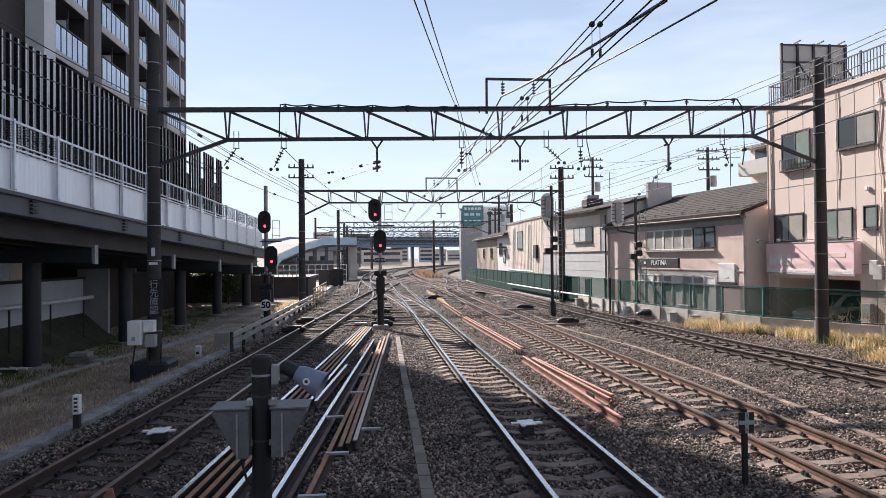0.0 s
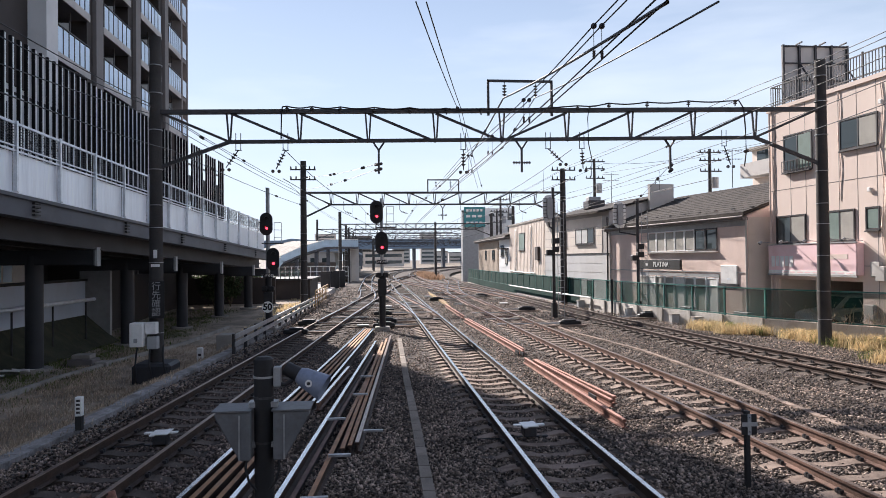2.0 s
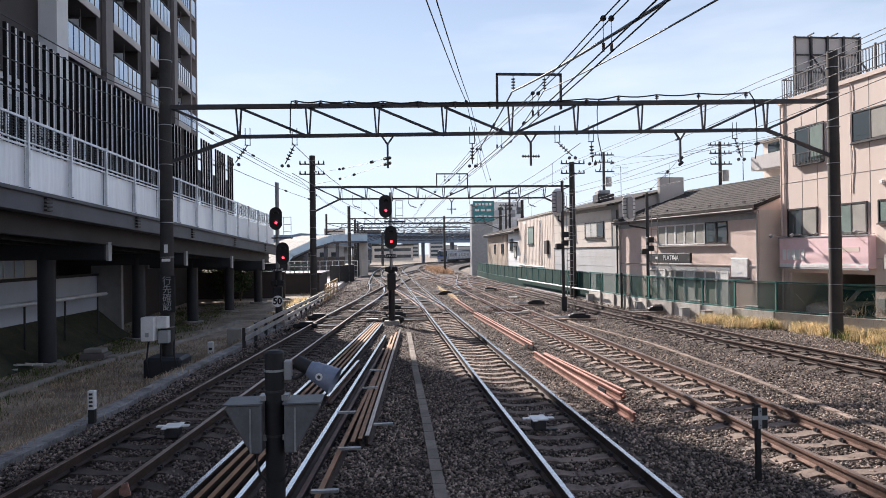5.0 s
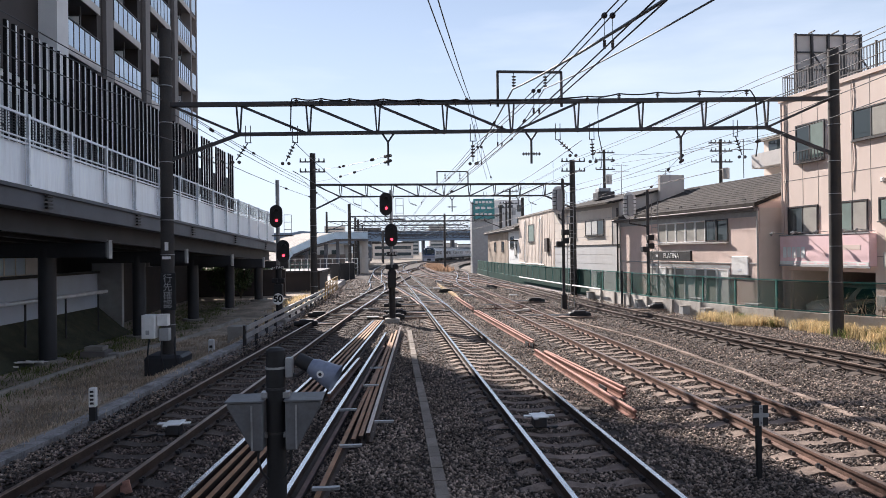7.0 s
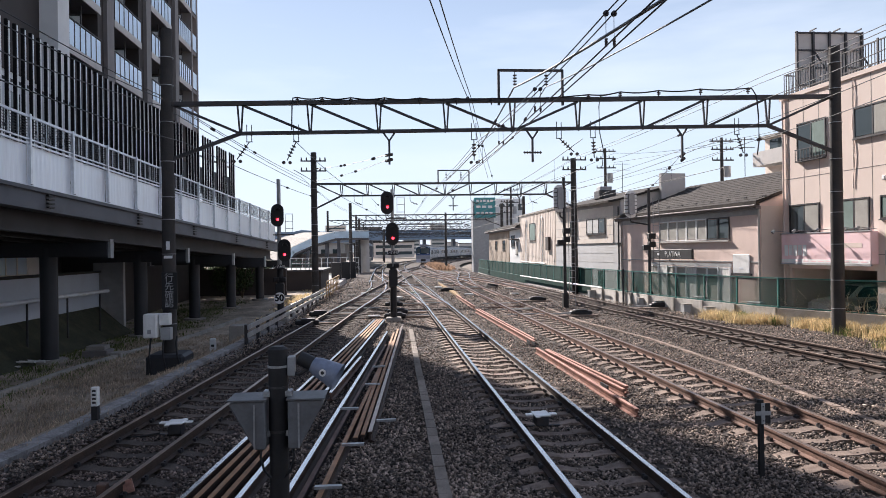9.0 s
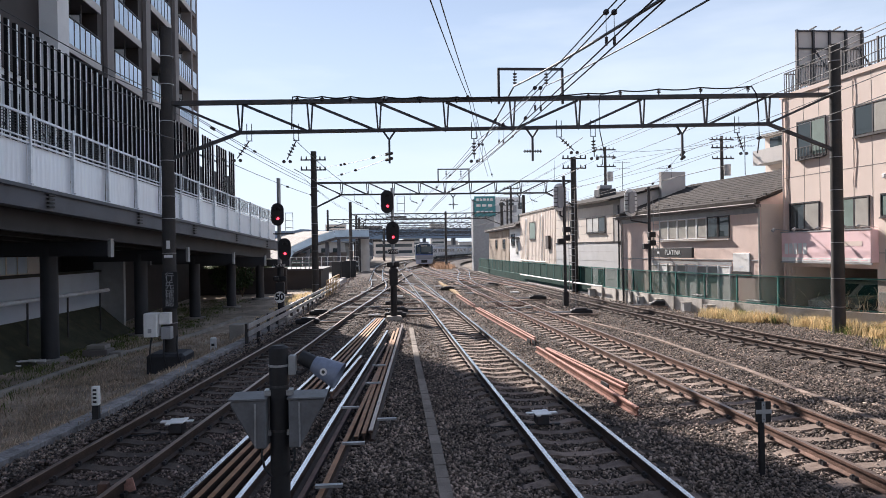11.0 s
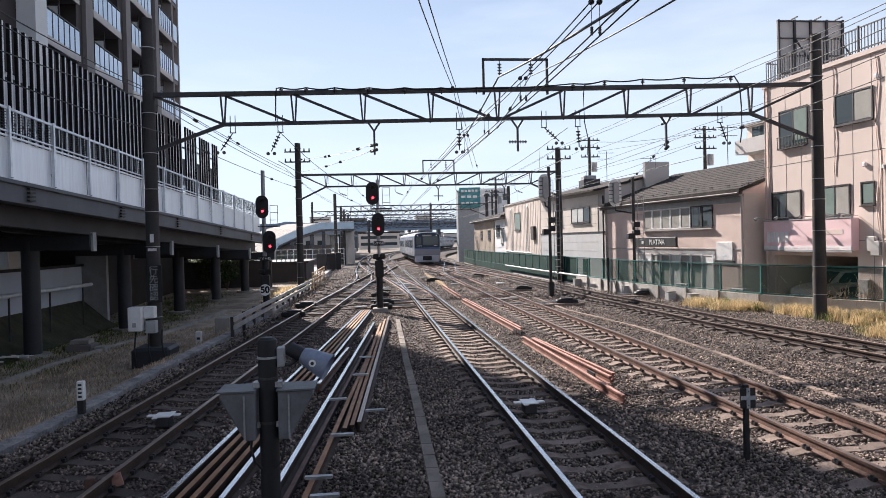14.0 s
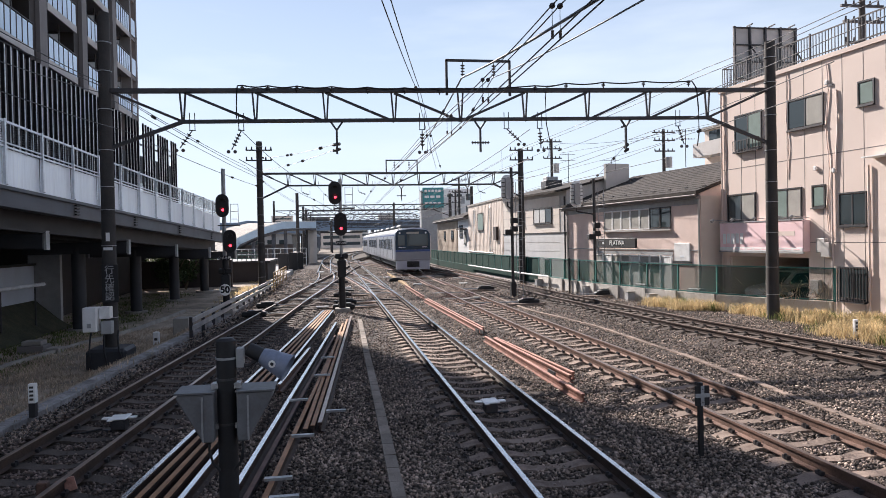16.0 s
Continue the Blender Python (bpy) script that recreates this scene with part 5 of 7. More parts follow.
def signal(x, y, heads, mast_top, label, sign_z=None, fifty=None, base=-0.15):
    t = thing("railway_signal", label, "signal", group="railway signals")
    bm = bmesh.new()
    rod(bm, (x, y, base), (x, y, 2.0), 0.13, 0.13, n=12)
    part("lower_mast", bm, BLACK, t)
    bm = bmesh.new()
    rod(bm, (x, y, 2.0), (x, y, mast_top), 0.065, n=10)
    part("mast", bm, GALV, t)
    part("mast_base", shifted(B((-0.3, 0.3, -0.3, 0.3, base - 0.1, base + 0.12)), (x, y, 0)), CONCRETE, t, bevel=0.03)
    for hx, hz in heads:
        bm = bmesh.new()
        oval(bm, 0.5, 0.92, y - 0.2, y - 0.15)
        h = part("signal_head", shifted(bm, (hx, 0, hz)), BLACK, t, "black oval signal head with red light")
        bm = bmesh.new()
        oval(bm, 0.36, 0.78, y - 0.15, y + 0.02)
        part("lamp_case", shifted(bm, (hx, 0, hz)), BLACK, h)
        for k, zz in enumerate((0.2, -0.17)):
            bm = bmesh.new()
            rod(bm, (hx + 0.02, y - 0.215, hz + zz), (hx + 0.02, y - 0.2, hz + zz), 0.052, n=14)
            part("lens", bm, SIGNRED if k else BLACK, h, "lit red lens" if k else "")
            bm = bmesh.new()
            for i in range(9):
                a = math.pi * i / 8
                p = Vector((hx + 0.02 + 0.1 * math.cos(a), 0, hz + zz + 0.1 * math.sin(a)))
                box(bm, p.x - 0.018, p.x + 0.018, y - 0.36, y - 0.2, p.z - 0.008, p.z + 0.008)
            part("hood", bm, BLACK, h)
        bm = bmesh.new()
        beam(bm, (x, y, hz), (hx, y, hz), 0.07, 0.07)
        part("bracket", bm, STEELDARK, t)
    part("platform", B((x - 0.25, x + 0.55, y - 0.1, y + 0.5, heads[1][1] + 0.62, heads[1][1] + 0.66)), STEELDARK, t)
    bm = bmesh.new()
    for s in (0.1, 0.4):
        rod(bm, (x + s + 0.1, y + 0.3, heads[1][1] + 0.66), (x + s + 0.1, y + 0.3, heads[1][1] + 1.5), 0.012, n=5)
    for z in (0.9, 1.2, 1.5):
        rod(bm, (x + 0.2, y + 0.3, heads[1][1] + z), (x + 0.5, y + 0.3, heads[1][1] + z), 0.012, n=5)
    part("ladder", bm, GALV, t)
    if sign_z:
        s = part("name_plate", B((x - 0.2, x + 0.2, y - 0.2, y - 0.16, sign_z - 0.09, sign_z + 0.09)), BLACK, t)
        text(s, "いずみ野", 0.12, pose(x, y - 0.205, sign_z) @ FACE)
        for dx in (-0.14, 0.14):
            part("small_lamp", B((x + dx - 0.11, x + dx + 0.11, y - 0.2, y - 0.05, sign_z - 0.62, sign_z - 0.42)), BLACK, t, bevel=0.03)
        part("relay_case", B((x - 0.17, x + 0.17, y - 0.2, y + 0.1, sign_z - 1.35, sign_z - 0.68)), BLACK, t, bevel=0.02)
    if fifty:
        bm = bmesh.new()
        oval(bm, 0.42, 0.46, y - 0.3, y - 0.26)
        s = part("speed_plate", shifted(bm, (x, 0, fifty)), WHITE, t, "white speed plate with black number")
        text(s, "50", 0.36, pose(x, y - 0.306, fifty) @ FACE, BLACK, bold=0.014)
    return t


signal(0.38, 28.4, ((0.17, 4.54), (0.37, 3.3)), 5.1, "black railway signal mast with two red lights", sign_z=2.55)
signal(-4.2, 29.2, ((-4.25, 4.13), (-3.99, 2.71)), 5.6, "black railway signal mast with red lights and speed plate", sign_z=2.05, fifty=0.79)
bm = bmesh.new()
rod(bm, (-4.5, 31, -0.2), (-4.5, 31, 5.8), 0.07, 0.055, n=10)
tagged(part("steel_post", bm, GALV), "plain grey steel post beside the signal", "post")


def rear_signal(x, y, top, bx, bz, label):
    t = thing("signal_post", label, "signal", group="signals seen from behind")
    bm = bmesh.new()
    rod(bm, (x, y, -0.25), (x, y, top), 0.075, n=10)
    part("mast", bm, STEELDARK, t)
    bm = bmesh.new()
    oval(bm, 0.62, 1.32, y - 0.03, y)
    b = part("back_plate", shifted(bm, (bx, 0, bz)), WHITE, t, "pale oval back plate")
    bm = bmesh.new()
    oval(bm, 0.26, 1.05, y - 0.22, y - 0.03)
    part("lamp_case", shifted(bm, (bx, 0, bz)), GREYPAINT, b)
    for k in range(6):
        part("plate_rib", B((bx - 0.3, bx + 0.3, y - 0.06, y - 0.031, bz - 0.45 + 0.18 * k, bz - 0.42 + 0.18 * k)), STEELDARK, b)
    bm = bmesh.new()
    tube(bm, [(x, y, bz - 1.0), (bx, y, bz - 0.85), (bx, y, bz - 0.6)], 0.04)
    part("arm", bm, STEELDARK, t)
    for k, (dx, dz) in enumerate(((0.05, -1.55), (-0.22, -2.1), (0.05, -1.95))):
        part("relay_box", B((x + dx - 0.16, x + dx + 0.16, y - 0.3, y - 0.02, bz + dz - 0.13, bz + dz + 0.13)), BLACK, t, bevel=0.02)
    bm = bmesh.new()
    for s in (-0.15, 0.15):
        rod(bm, (x + 0.35 + s, y, -0.2), (x + 0.35 + s, y, bz + 0.3), 0.016, n=5)
    for k in range(16):
        z = -0.1 + k * (bz + 0.3) / 16
        rod(bm, (x + 0.2, y, z), (x + 0.5, y, z), 0.012, n=5)
    part("ladder", bm, GALV, t)
    part("mast_base", B((x - 0.12, x + 0.12, y - 0.12, y + 0.12, -0.3, 0.5)), BLACK, t)


rear_signal(8.6, 33, 6.0, 8.4, 5.0, "slim signal mast with pale oval back plate and ladder")
rear_signal(12.75, 33, 5.45, 11.85, 4.7, "slim signal mast with bracketed pale oval plate by the fence")
bm = bmesh.new()
rod(bm, (12.3, 35.5, -0.3), (12.3, 35.5, 1.5), 0.06, n=8)
tagged(part("short_post", bm, STEELDARK), "short dark steel post by the green fence", "post")

# ---- speaker post beside the platform ----
def speaker_post():
    x, y = -1.0, 6.7
    t = thing("speaker_post", "dark post with horn loudspeaker and two hanging grey speaker boxes", "loudspeaker post")
    bm = bmesh.new()
    rod(bm, (x, y, -0.25), (x, y, 1.72), 0.09, n=20)
    rod(bm, (x, y, 1.72), (x, y, 1.745), 0.09, 0.06, n=20)
    part("post", bm, BLACK, t)
    for z in (1.55, 1.36, 0.95):
        bm = bmesh.new()
        rod(bm, (x, y, z), (x, y, z + 0.02), 0.096, n=20)
        part("band", bm, GALV if z > 1.5 else STEELDARK, t)
    for s in (-1, 1):
        bm = bmesh.new()
        # trapezoid box: wide flat top, sloping outer side
        xa, xb, xc = x + s * 0.10, x + s * 0.26, x + s * 0.43
        z0, z1 = 0.82, 1.235
        fr = [(xa, z0), (xb - s * 0.06, z0), (xc, z1), (xc - s * 0.02, z1 + 0.03), (xa, z1 + 0.03)]
        f = [bm.verts.new((px, y - 0.14, pz)) for px, pz in fr]
        b = [bm.verts.new((px, y + 0.20, pz)) for px, pz in fr]
        bm.faces.new(f), bm.faces.new(b[::-1])
        for i in range(5):
            bm.faces.new((f[i], b[i], b[(i + 1) % 5], f[(i + 1) % 5]))
        p = part("speaker_box", bm, SPEAKERGREY, t, "grey steel wedge-shaped speaker box", bevel=0.012)
        part("lid", B((min(xa, xc) - 0.01, max(xa, xc) + 0.01, y - 0.16, y + 0.22, z1 + 0.032, z1 + 0.045)), SPEAKERGREY, p)
        part("edge_strip", B((xb - s * 0.06 - 0.008, xb - s * 0.06 + 0.008, y - 0.152, y - 0.141, z0 + 0.01, z1)), GALV, p)
        for zc in (1.285, 0.92):
            part("clamp", B((xa - 0.03, xa + 0.03, y - 0.06, y + 0.06, zc, zc + 0.05)), GALV, t)
        bm = bmesh.new()
        tube(bm, [(x + s * 0.14, y - 0.1, 0.87), (x + s * 0.15, y - 0.12, 0.75), (x + s * 0.12, y - 0.11, 0.62), (x + s * 0.06, y - 0.1, 0.55)], 0.012)
        part("cable", bm, BLACK, t)
    part("bracket", B((x + 0.09, x + 0.16, y - 0.05, y + 0.05, 1.47, 1.65)), GREYPAINT, t, bevel=0.008)
    bm = bmesh.new()
    tube(bm, [(x + 0.1, y - 0.02, 1.5), (x + 0.2, y - 0.02, 1.48), (x + 0.28, y, 1.53)], 0.02)
    part("bracket_arm", bm, STEELDARK, t)
    a, b = Vector((x + 0.20, y + 0.02, 1.63)), Vector((x + 0.56, y - 0.06, 1.45))
    d = (b - a).normalized()
    bm = bmesh.new()
    rod(bm, a, a + d * 0.14, 0.065, 0.07, n=18)
    part("horn_driver", bm, BLACK, t)
    bm = bmesh.new()
    rod(bm, a + d * 0.14, a + d * 0.19, 0.07, 0.09, n=24)
    rod(bm, a + d * 0.19, a + d * 0.40, 0.09, 0.125, n=24, caps=False)
    rod(bm, a + d * 0.40, a + d * 0.41, 0.132, 0.132, n=24, caps=False)
    rod(bm, a + d * 0.41, a + d * 0.25, 0.125, 0.03, n=24, caps=False)
    h = part("horn", bm, HORNGREY, t, "blue-grey horn loudspeaker")
    side = d.cross(Vector((0, 0, 1))).normalized()
    up = side.cross(d)
    c = a + d * 0.28 + side * 0.108
    bm = bmesh.new()
    rod(bm, c, c + side * 0.006, 0.034, n=16)
    part("badge", bm, WHITE, h)
    bm = bmesh.new()
    rod(bm, c + side * 0.006, c + side * 0.008, 0.016, n=12)
    part("badge_mark", bm, STEELDARK, h)


speaker_post()

# ---- black sign with a white cross ----
t = thing("cross_marker", "black post with black plate and white cross", "marker post")
bm = bmesh.new()
box(bm, 4.49, 4.545, 8.18, 8.235, -0.25, 0.75)
part("post", bm, BLACK, t)
p = part("plate", B((4.42, 4.615, 8.15, 8.165, 0.47, 0.72)), BLACK, t, bevel=0.004)
part("cross_upright", B((4.495, 4.54, 8.142, 8.148, 0.47, 0.72)), GREYPAINT, p)
part("cross_bar", B((4.42, 4.615, 8.138, 8.1415, 0.575, 0.625)), GREYPAINT, p)
for z in (0.51, 0.68):
    bm = bmesh.new()
    rod(bm, (4.517, 8.141, z), (4.517, 8.135, z), 0.008, n=8)
    part("bolt", bm, STEELDARK, p)

# ---- gantry pole fittings: box, sign and foot ----
t = thing("control_cabinet", "pale grey control cabinet strapped to a pole", "cabinet")
part("body", B((-6.72, -6.36, 20.35, 20.75, 0.28, 0.95)), WHITE, t, bevel=0.02)
part("side_box", B((-6.34, -6.05, 20.5, 20.78, 0.62, 0.95)), WHITE, t, bevel=0.015)
part("lower_box", B((-6.3, -6.02, 20.5, 20.76, 0.2, 0.55)), GREYPAINT, t, bevel=0.015)
part("label_plate", B((-6.6, -6.5, 20.34, 20.348, 0.4, 0.52)), GREYPAINT, t)
t = thing("pole_notice", "upright black notice with white characters on a pole", "sign")
p = part("plate", B((-6.31, -5.88, 20.72, 20.76, 1.05, 2.1)), BLACK, t, bevel=0.01)
for i, ch in enumerate("行先確認"):
    text(p, ch, 0.26, pose(-6.1, 20.714, 1.94 - i * 0.245) @ FACE, GREYPAINT)
for i, (z, w) in enumerate(((2.75, 0.05), (2.5, 0.12))):
    t = part("pole_tag", B((-6.16 - w, -6.16 + w, 20.86, 20.872, z, z + (0.24 if i == 0 else 0.08))), WHITE)
    tagged(t, "small white tag on a dark pole", "tag", group="pole tags")
tagged(part("concrete_block", B((-6.72, -5.66, 20.5, 21.6, -0.9, -0.22)), COLUMN, bevel=0.08), "dark concrete block round the pole foot", "footing")
for k in range(3):
    bm = bmesh.new()
    s = -0.35 + 0.35 * k
    tube(bm, [(-6.2 + s, 20.55, 0.3), (-6.22 + s, 20.5, 0.1), (-6.2 + s * 1.1, 20.42, -0.25), (-6.1 + s * 1.25, 20.4, -0.75)], 0.025)
    tagged(part("pole_cable", bm, BLACK), "black cable running down to the ground", "cable", group="pole cables")

# ---- small marker posts ----
t = thing("distance_post", "short black and white distance post on the kerb", "marker post")
part("lower", B((-4.93, -4.83, 12.32, 12.42, -0.15, 0.08)), BLACK, t)
p = part("upper", B((-4.935, -4.825, 12.315, 12.425, 0.082, 0.4)), WHITE, t, bevel=0.008)
for k in range(4):
    part("mark", B((-4.91, -4.85, 12.308, 12.313, 0.13 + 0.065 * k, 0.165 + 0.065 * k)), STEELDARK, p)
t = thing("white_marker", "small white marker block with dark plate", "marker post")
p = part("block", B((-5.84, -5.64, 24.2, 24.35, -0.85, -0.22)), WHITE, t, bevel=0.03)
part("mark", B((-5.79, -5.69, 24.19, 24.198, -0.5, -0.42)), STEELDARK, p)
t = thing("white_marker", "white marker post with dark characters by the grass", "marker post")
p = part("block", B((13.47, 13.57, 16.5, 16.6, -0.25, 0.3)), WHITE, t, bevel=0.015)
for k in range(3):
    part("mark", B((13.49, 13.55, 16.492, 16.498, 0.0 + 0.09 * k, 0.06 + 0.09 * k)), STEELDARK, p)


# ---- trackside boxes between the rails ----
def beacon(x, y):
    t = thing("track_beacon", "white-topped track beacon box on dark brackets", "beacon", group="track beacons")
    part("box", B((x - 0.1, x + 0.1, y - 0.12, y + 0.12, -0.16, -0.005)), STEELDARK, t, bevel=0.01)
    part("lid", B((x - 0.13, x + 0.13, y - 0.15, y + 0.15, -0.002, 0.022)), LIDMETAL, t, "bright pale metal lid", bevel=0.008)
    for s in (-1, 1):
        part("lid_tab", B((x + 0.09 * s - 0.035, x + 0.09 * s + 0.035, y + s * 0.154, y + s * 0.21, -0.002, 0.016)), LIDMETAL, t)
        part("lid_wing", B((x + s * 0.19 - 0.055, x + s * 0.19 + 0.055, y - 0.05, y + 0.05, -0.002, 0.016)), LIDMETAL, t)
    for s in (-0.2, 0.2):
        part("bracket", B((x + s - 0.1, x + s + 0.1, y - 0.03, y + 0.03, -0.2, -0.165)), STEELDARK, t)
    bm = bmesh.new()
    tube(bm, [(x - 0.25, y, -0.15), (x - 0.5, y - 0.1, -0.17), (x - 0.9, y - 0.05, -0.18)], 0.015)
    part("lead", bm, BLACK, t)


beacon(2.44, 11.0), beacon(-3.25, 11.3)
# stump with yellow rag tied by the rail
t = thing("timber_block", "weathered timber stump with a yellowed board by the rail", "timber")
part("stump", B((-3.31, -3.2, 8.36, 8.47, -0.25, 0.0)), RUST, t, bevel=0.01)
bm = bmesh.new()
box(bm, -0.1, 0.1, -0.015, 0.015, -0.1, 0.05, pose(-3.05, 8.5, -0.06, 0, -14, 8))
part("board", bm, RUSTPINK, t)


# ---- spare rails lying beside the tracks ----
def spare_rail(a, b, material, top, label, z=-0.03, grp="spare rails"):
    t = thing("spare_rail", label, "rail", group=grp)
    pts = [(a[0] + (b[0] - a[0]) * i / 6, a[1] + (b[1] - a[1]) * i / 6, z) for i in range(7)]
    bm = bmesh.new()
    sweep(bm, pts, FOOT)
    part("web_and_foot", bm, material, t)
    bm = bmesh.new()
    sweep(bm, pts, HEAD)
    part("head", bm, top, t)


PINKWEB = mat("rust_web", (0.20, 0.085, 0.06), 0.85, 0.0, var=0.3, scale=4, bump=0.3, bscale=60, stain=(0.08, 0.04, 0.03), amount=0.6)
BROWNTOP = mat("spare_rail_head", (0.33, 0.17, 0.085), 0.65, 0.1, var=0.25, scale=4, bump=0.1)
for i in range(5):
    spare_rail((-2.55 + i * 0.165, 4.5), (-0.37 + i * 0.095, 27.6), RUSTDARK, RAILTOP if i in (0, 4) else BROWNTOP, "long brown spare rail laid on the ballast")
spare_rail((-1.35, 4.5), (0.09, 23.2), RUSTDARK, RAILTOP, "bright-topped spare rail on the ballast", 0.0)
spare_rail((-1.22, 4.5), (0.02, 20.5), STEELDARK, RUST, "dark spare rail lying on its side", -0.08)
spare_rail((-0.98, 4.5), (0.22, 20.9), RUSTDARK, BROWNTOP, "rust-brown spare rail on the ballast", -0.03)
for i in range(3):
    spare_rail((-0.44 + i * 0.1, 10.1 + 0.15 * i), (0.3 + i * 0.16, 23.0 + i), RUSTDARK, (BROWNTOP, BROWNTOP, RAILDULL)[i], "spare rail in a close row of three", -0.02)
spare_rail((-1.02, 13.2), (-0.6, 17.6), RUST, RAILTOP, "short spare rail with bright head", 0.02)
for y, x0, x1 in ((7.9, -1.02, -0.5), (9.6, -1.2, -0.3), (11.8, -0.86, -0.45), (13.9, -0.6, -0.1), (16.0, -0.55, 0.0), (10.9, -0.25, 0.15), (7.3, -1.0, -0.4)):
    t = part("spacer_bar", B((x1 - 0.3, x1, y - 0.035, y + 0.035, 0.004, 0.035)), GALV)
    tagged(t, "short pale packing bar lying across spare rails", "metal bar", group="spacer bars")
for (a, b) in (((4.11, 11.3), (4.06, 18.7)), ((4.61, 13.2), (4.28, 18.4)), ((4.45, 12.9), (4.22, 18.3)), ((4.3, 20.1), (4.1, 31.5)), ((4.42, 20.6), (4.24, 31.6)), ((4.25, 33), (4.3, 42))):
    spare_rail(a, b, PINKWEB, RUSTPINK, "freshly rusted pinkish spare rail between the tracks", -0.03, "pinkish spare rails")
for x, y in ((4.2, 12.8), (4.35, 13.6), (4.25, 20.4), (4.33, 20.1), (4.2, 15.2)):
    t = part("fishplate", B((x - 0.07, x - 0.04, y - 0.22, y + 0.22, -0.16, -0.06)), BLACK)
    tagged(t, "dark fishplate bolted to a spare rail", "fishplate", group="fishplates")
for k in range(3):
    x, y = 4.45 + 0.10 * k, 40.5 + 2.1 * k
    t = part("timber_baulk", B((x - 0.028, x + 0.028, y, y + 15.0, -0.2, -0.08)), YELLOW)
    tagged(t, "long pale yellowish timber strip lying between the tracks", "timber", group="timber baulks")

# ---- cable troughs with lids ----
OLDLID = mat("old_trough_lid", (0.24, 0.205, 0.175), 0.92, var=0.2, scale=2, bump=0.4, bscale=50, stain=(0.13, 0.11, 0.09), amount=0.6, rand=0.2)
def trough(label, line, y0, y1, w=0.15, L=0.5, z=-0.14):
    t = thing("cable_trough", label, "cable trough", kind="structure")
    y = y0
    while y < y1:
        x = interp(line, y + L / 2)
        x2 = interp(line, y + L / 2 + 0.1)
        bm = bmesh.new()
        box(bm, -w / 2, w / 2, -L / 2 + 0.006, L / 2 - 0.006, -0.08, 0.0, pose(x, y + L / 2, z + random.uniform(-0.006, 0.006), 0, random.uniform(-0.8, 0.8), -math.degrees(math.atan((x2 - x) / 0.1)) + random.uniform(-0.6, 0.6)))
        part("trough_lid", bm, SLEEPER if w < 0.14 else OLDLID, t)
        y += L


trough("concrete cable trough lids running between the tracks", [(4, 0.6), (7.94, 0.65), (11.6, 0.71), (17.05, 0.78), (24.8, 0.92)], 4.5, 25)
trough("old concrete cable trough in the ballast by the rusty track", [(4, 7.2), (9.84, 7.62), (15, 8.0), (20.9, 8.1), (26.6, 7.5), (40, 7.9)], 6, 36, 0.13, z=-0.165)

# ---- guard rails by the verge ----
t = thing("guard_rail", "low galvanised guard rail beside the verge", "guard rail")
n = 15
gx = lambda y: -4.25 + 0.028 * (y - 22)
for i in range(n):
    y = 22.2 + i * 1.75
    part("post", B((gx(y) - 0.05, gx(y) + 0.05, y - 0.05, y + 0.05, -0.6, 0.42)), STEELDARK, t)
for z in (0.1, 0.34):
    bm = bmesh.new()
    beam(bm, (gx(22.1) + 0.07, 22.1, z), (gx(46.8) + 0.07, 46.8, z), 0.04, 0.14)
    part("rail", bm, GALV, t)
t = thing("yellow_railing", "rusty yellow pipe railing beside the path", "railing")
for i in range(9):
    y = 43.5 + i * 1.5
    part("post", B((-3.5, -3.44, y - 0.03, y + 0.03, -0.3, 0.8)), YELLOW, t)
for z in (0.3, 0.55, 0.78):
    part("rail", B((-3.5, -3.45, 43.5, 55.5, z, z + 0.05)), YELLOW, t)
tagged(part("concrete_box", B((-5.35, -4.85, 24.9, 25.6, -0.75, 0.12)), CONCRETE, bevel=0.02), "grey concrete junction box in the verge", "box")


# ---- point machines and rods ----
def point_machine(x, y, turn=0.0):
    t = thing("point_machine", "low dark point machine on timber beside a rail", "point machine", pose(x, y, 0, 0, 0, turn), group="point machines")
    part("case", B((-0.45, 0.45, -0.18, 0.18, -0.16, 0.02)), BLACK, t, bevel=0.04)
    part("cover", B((-0.25, 0.3, -0.16, 0.16, 0.022, 0.08)), STEELDARK, t, bevel=0.02)
    bm = bmesh.new()
    rod(bm, (0.45, 0, -0.06), (1.4, 0, -0.06), 0.02, n=6)
    rod(bm, (0.45, 0.1, -0.08), (1.4, 0.1, -0.08), 0.014, n=6)
    part("rod", bm, GALV, t)
    part("timber", B((-0.6, 1.6, 0.22, 0.42, -0.2, -0.12)), SLEEPER, t)


for x, y, a in ((-2.95, 27.5, 0), (-2.8, 31.2, 0), (8.15, 28.8, 180), (8.2, 37.3, 180), (0.6, 31.5, 0), (0.5, 36, 0), (4.3, 48, 0), (8.0, 52, 180), (0.6, 47, 180), (12.6, 31.5, 180), (0.45, 29.4, 0)):
    point_machine(x, y, a)
for k in range(26):
    y = 29 + k * 1.25
    x = random.choice((track_l, track_a, track_b))(y) + random.uniform(-0.6, 0.6)
    t = part("point_rod", B((x - 0.9, x + 0.9, y - 0.03, y + 0.03, -0.1, -0.06)), random.choice((GALV, RUST, CONCRETE)))
    tagged(t, "steel rod lying across the track by the points", "rod", group="point rods")
TIMBER = mat("dark_timber", (0.085, 0.066, 0.056), 0.9, var=0.3, scale=3, bump=0.4, bscale=50, stain=(0.24, 0.19, 0.16), amount=0.5, rand=0.3)
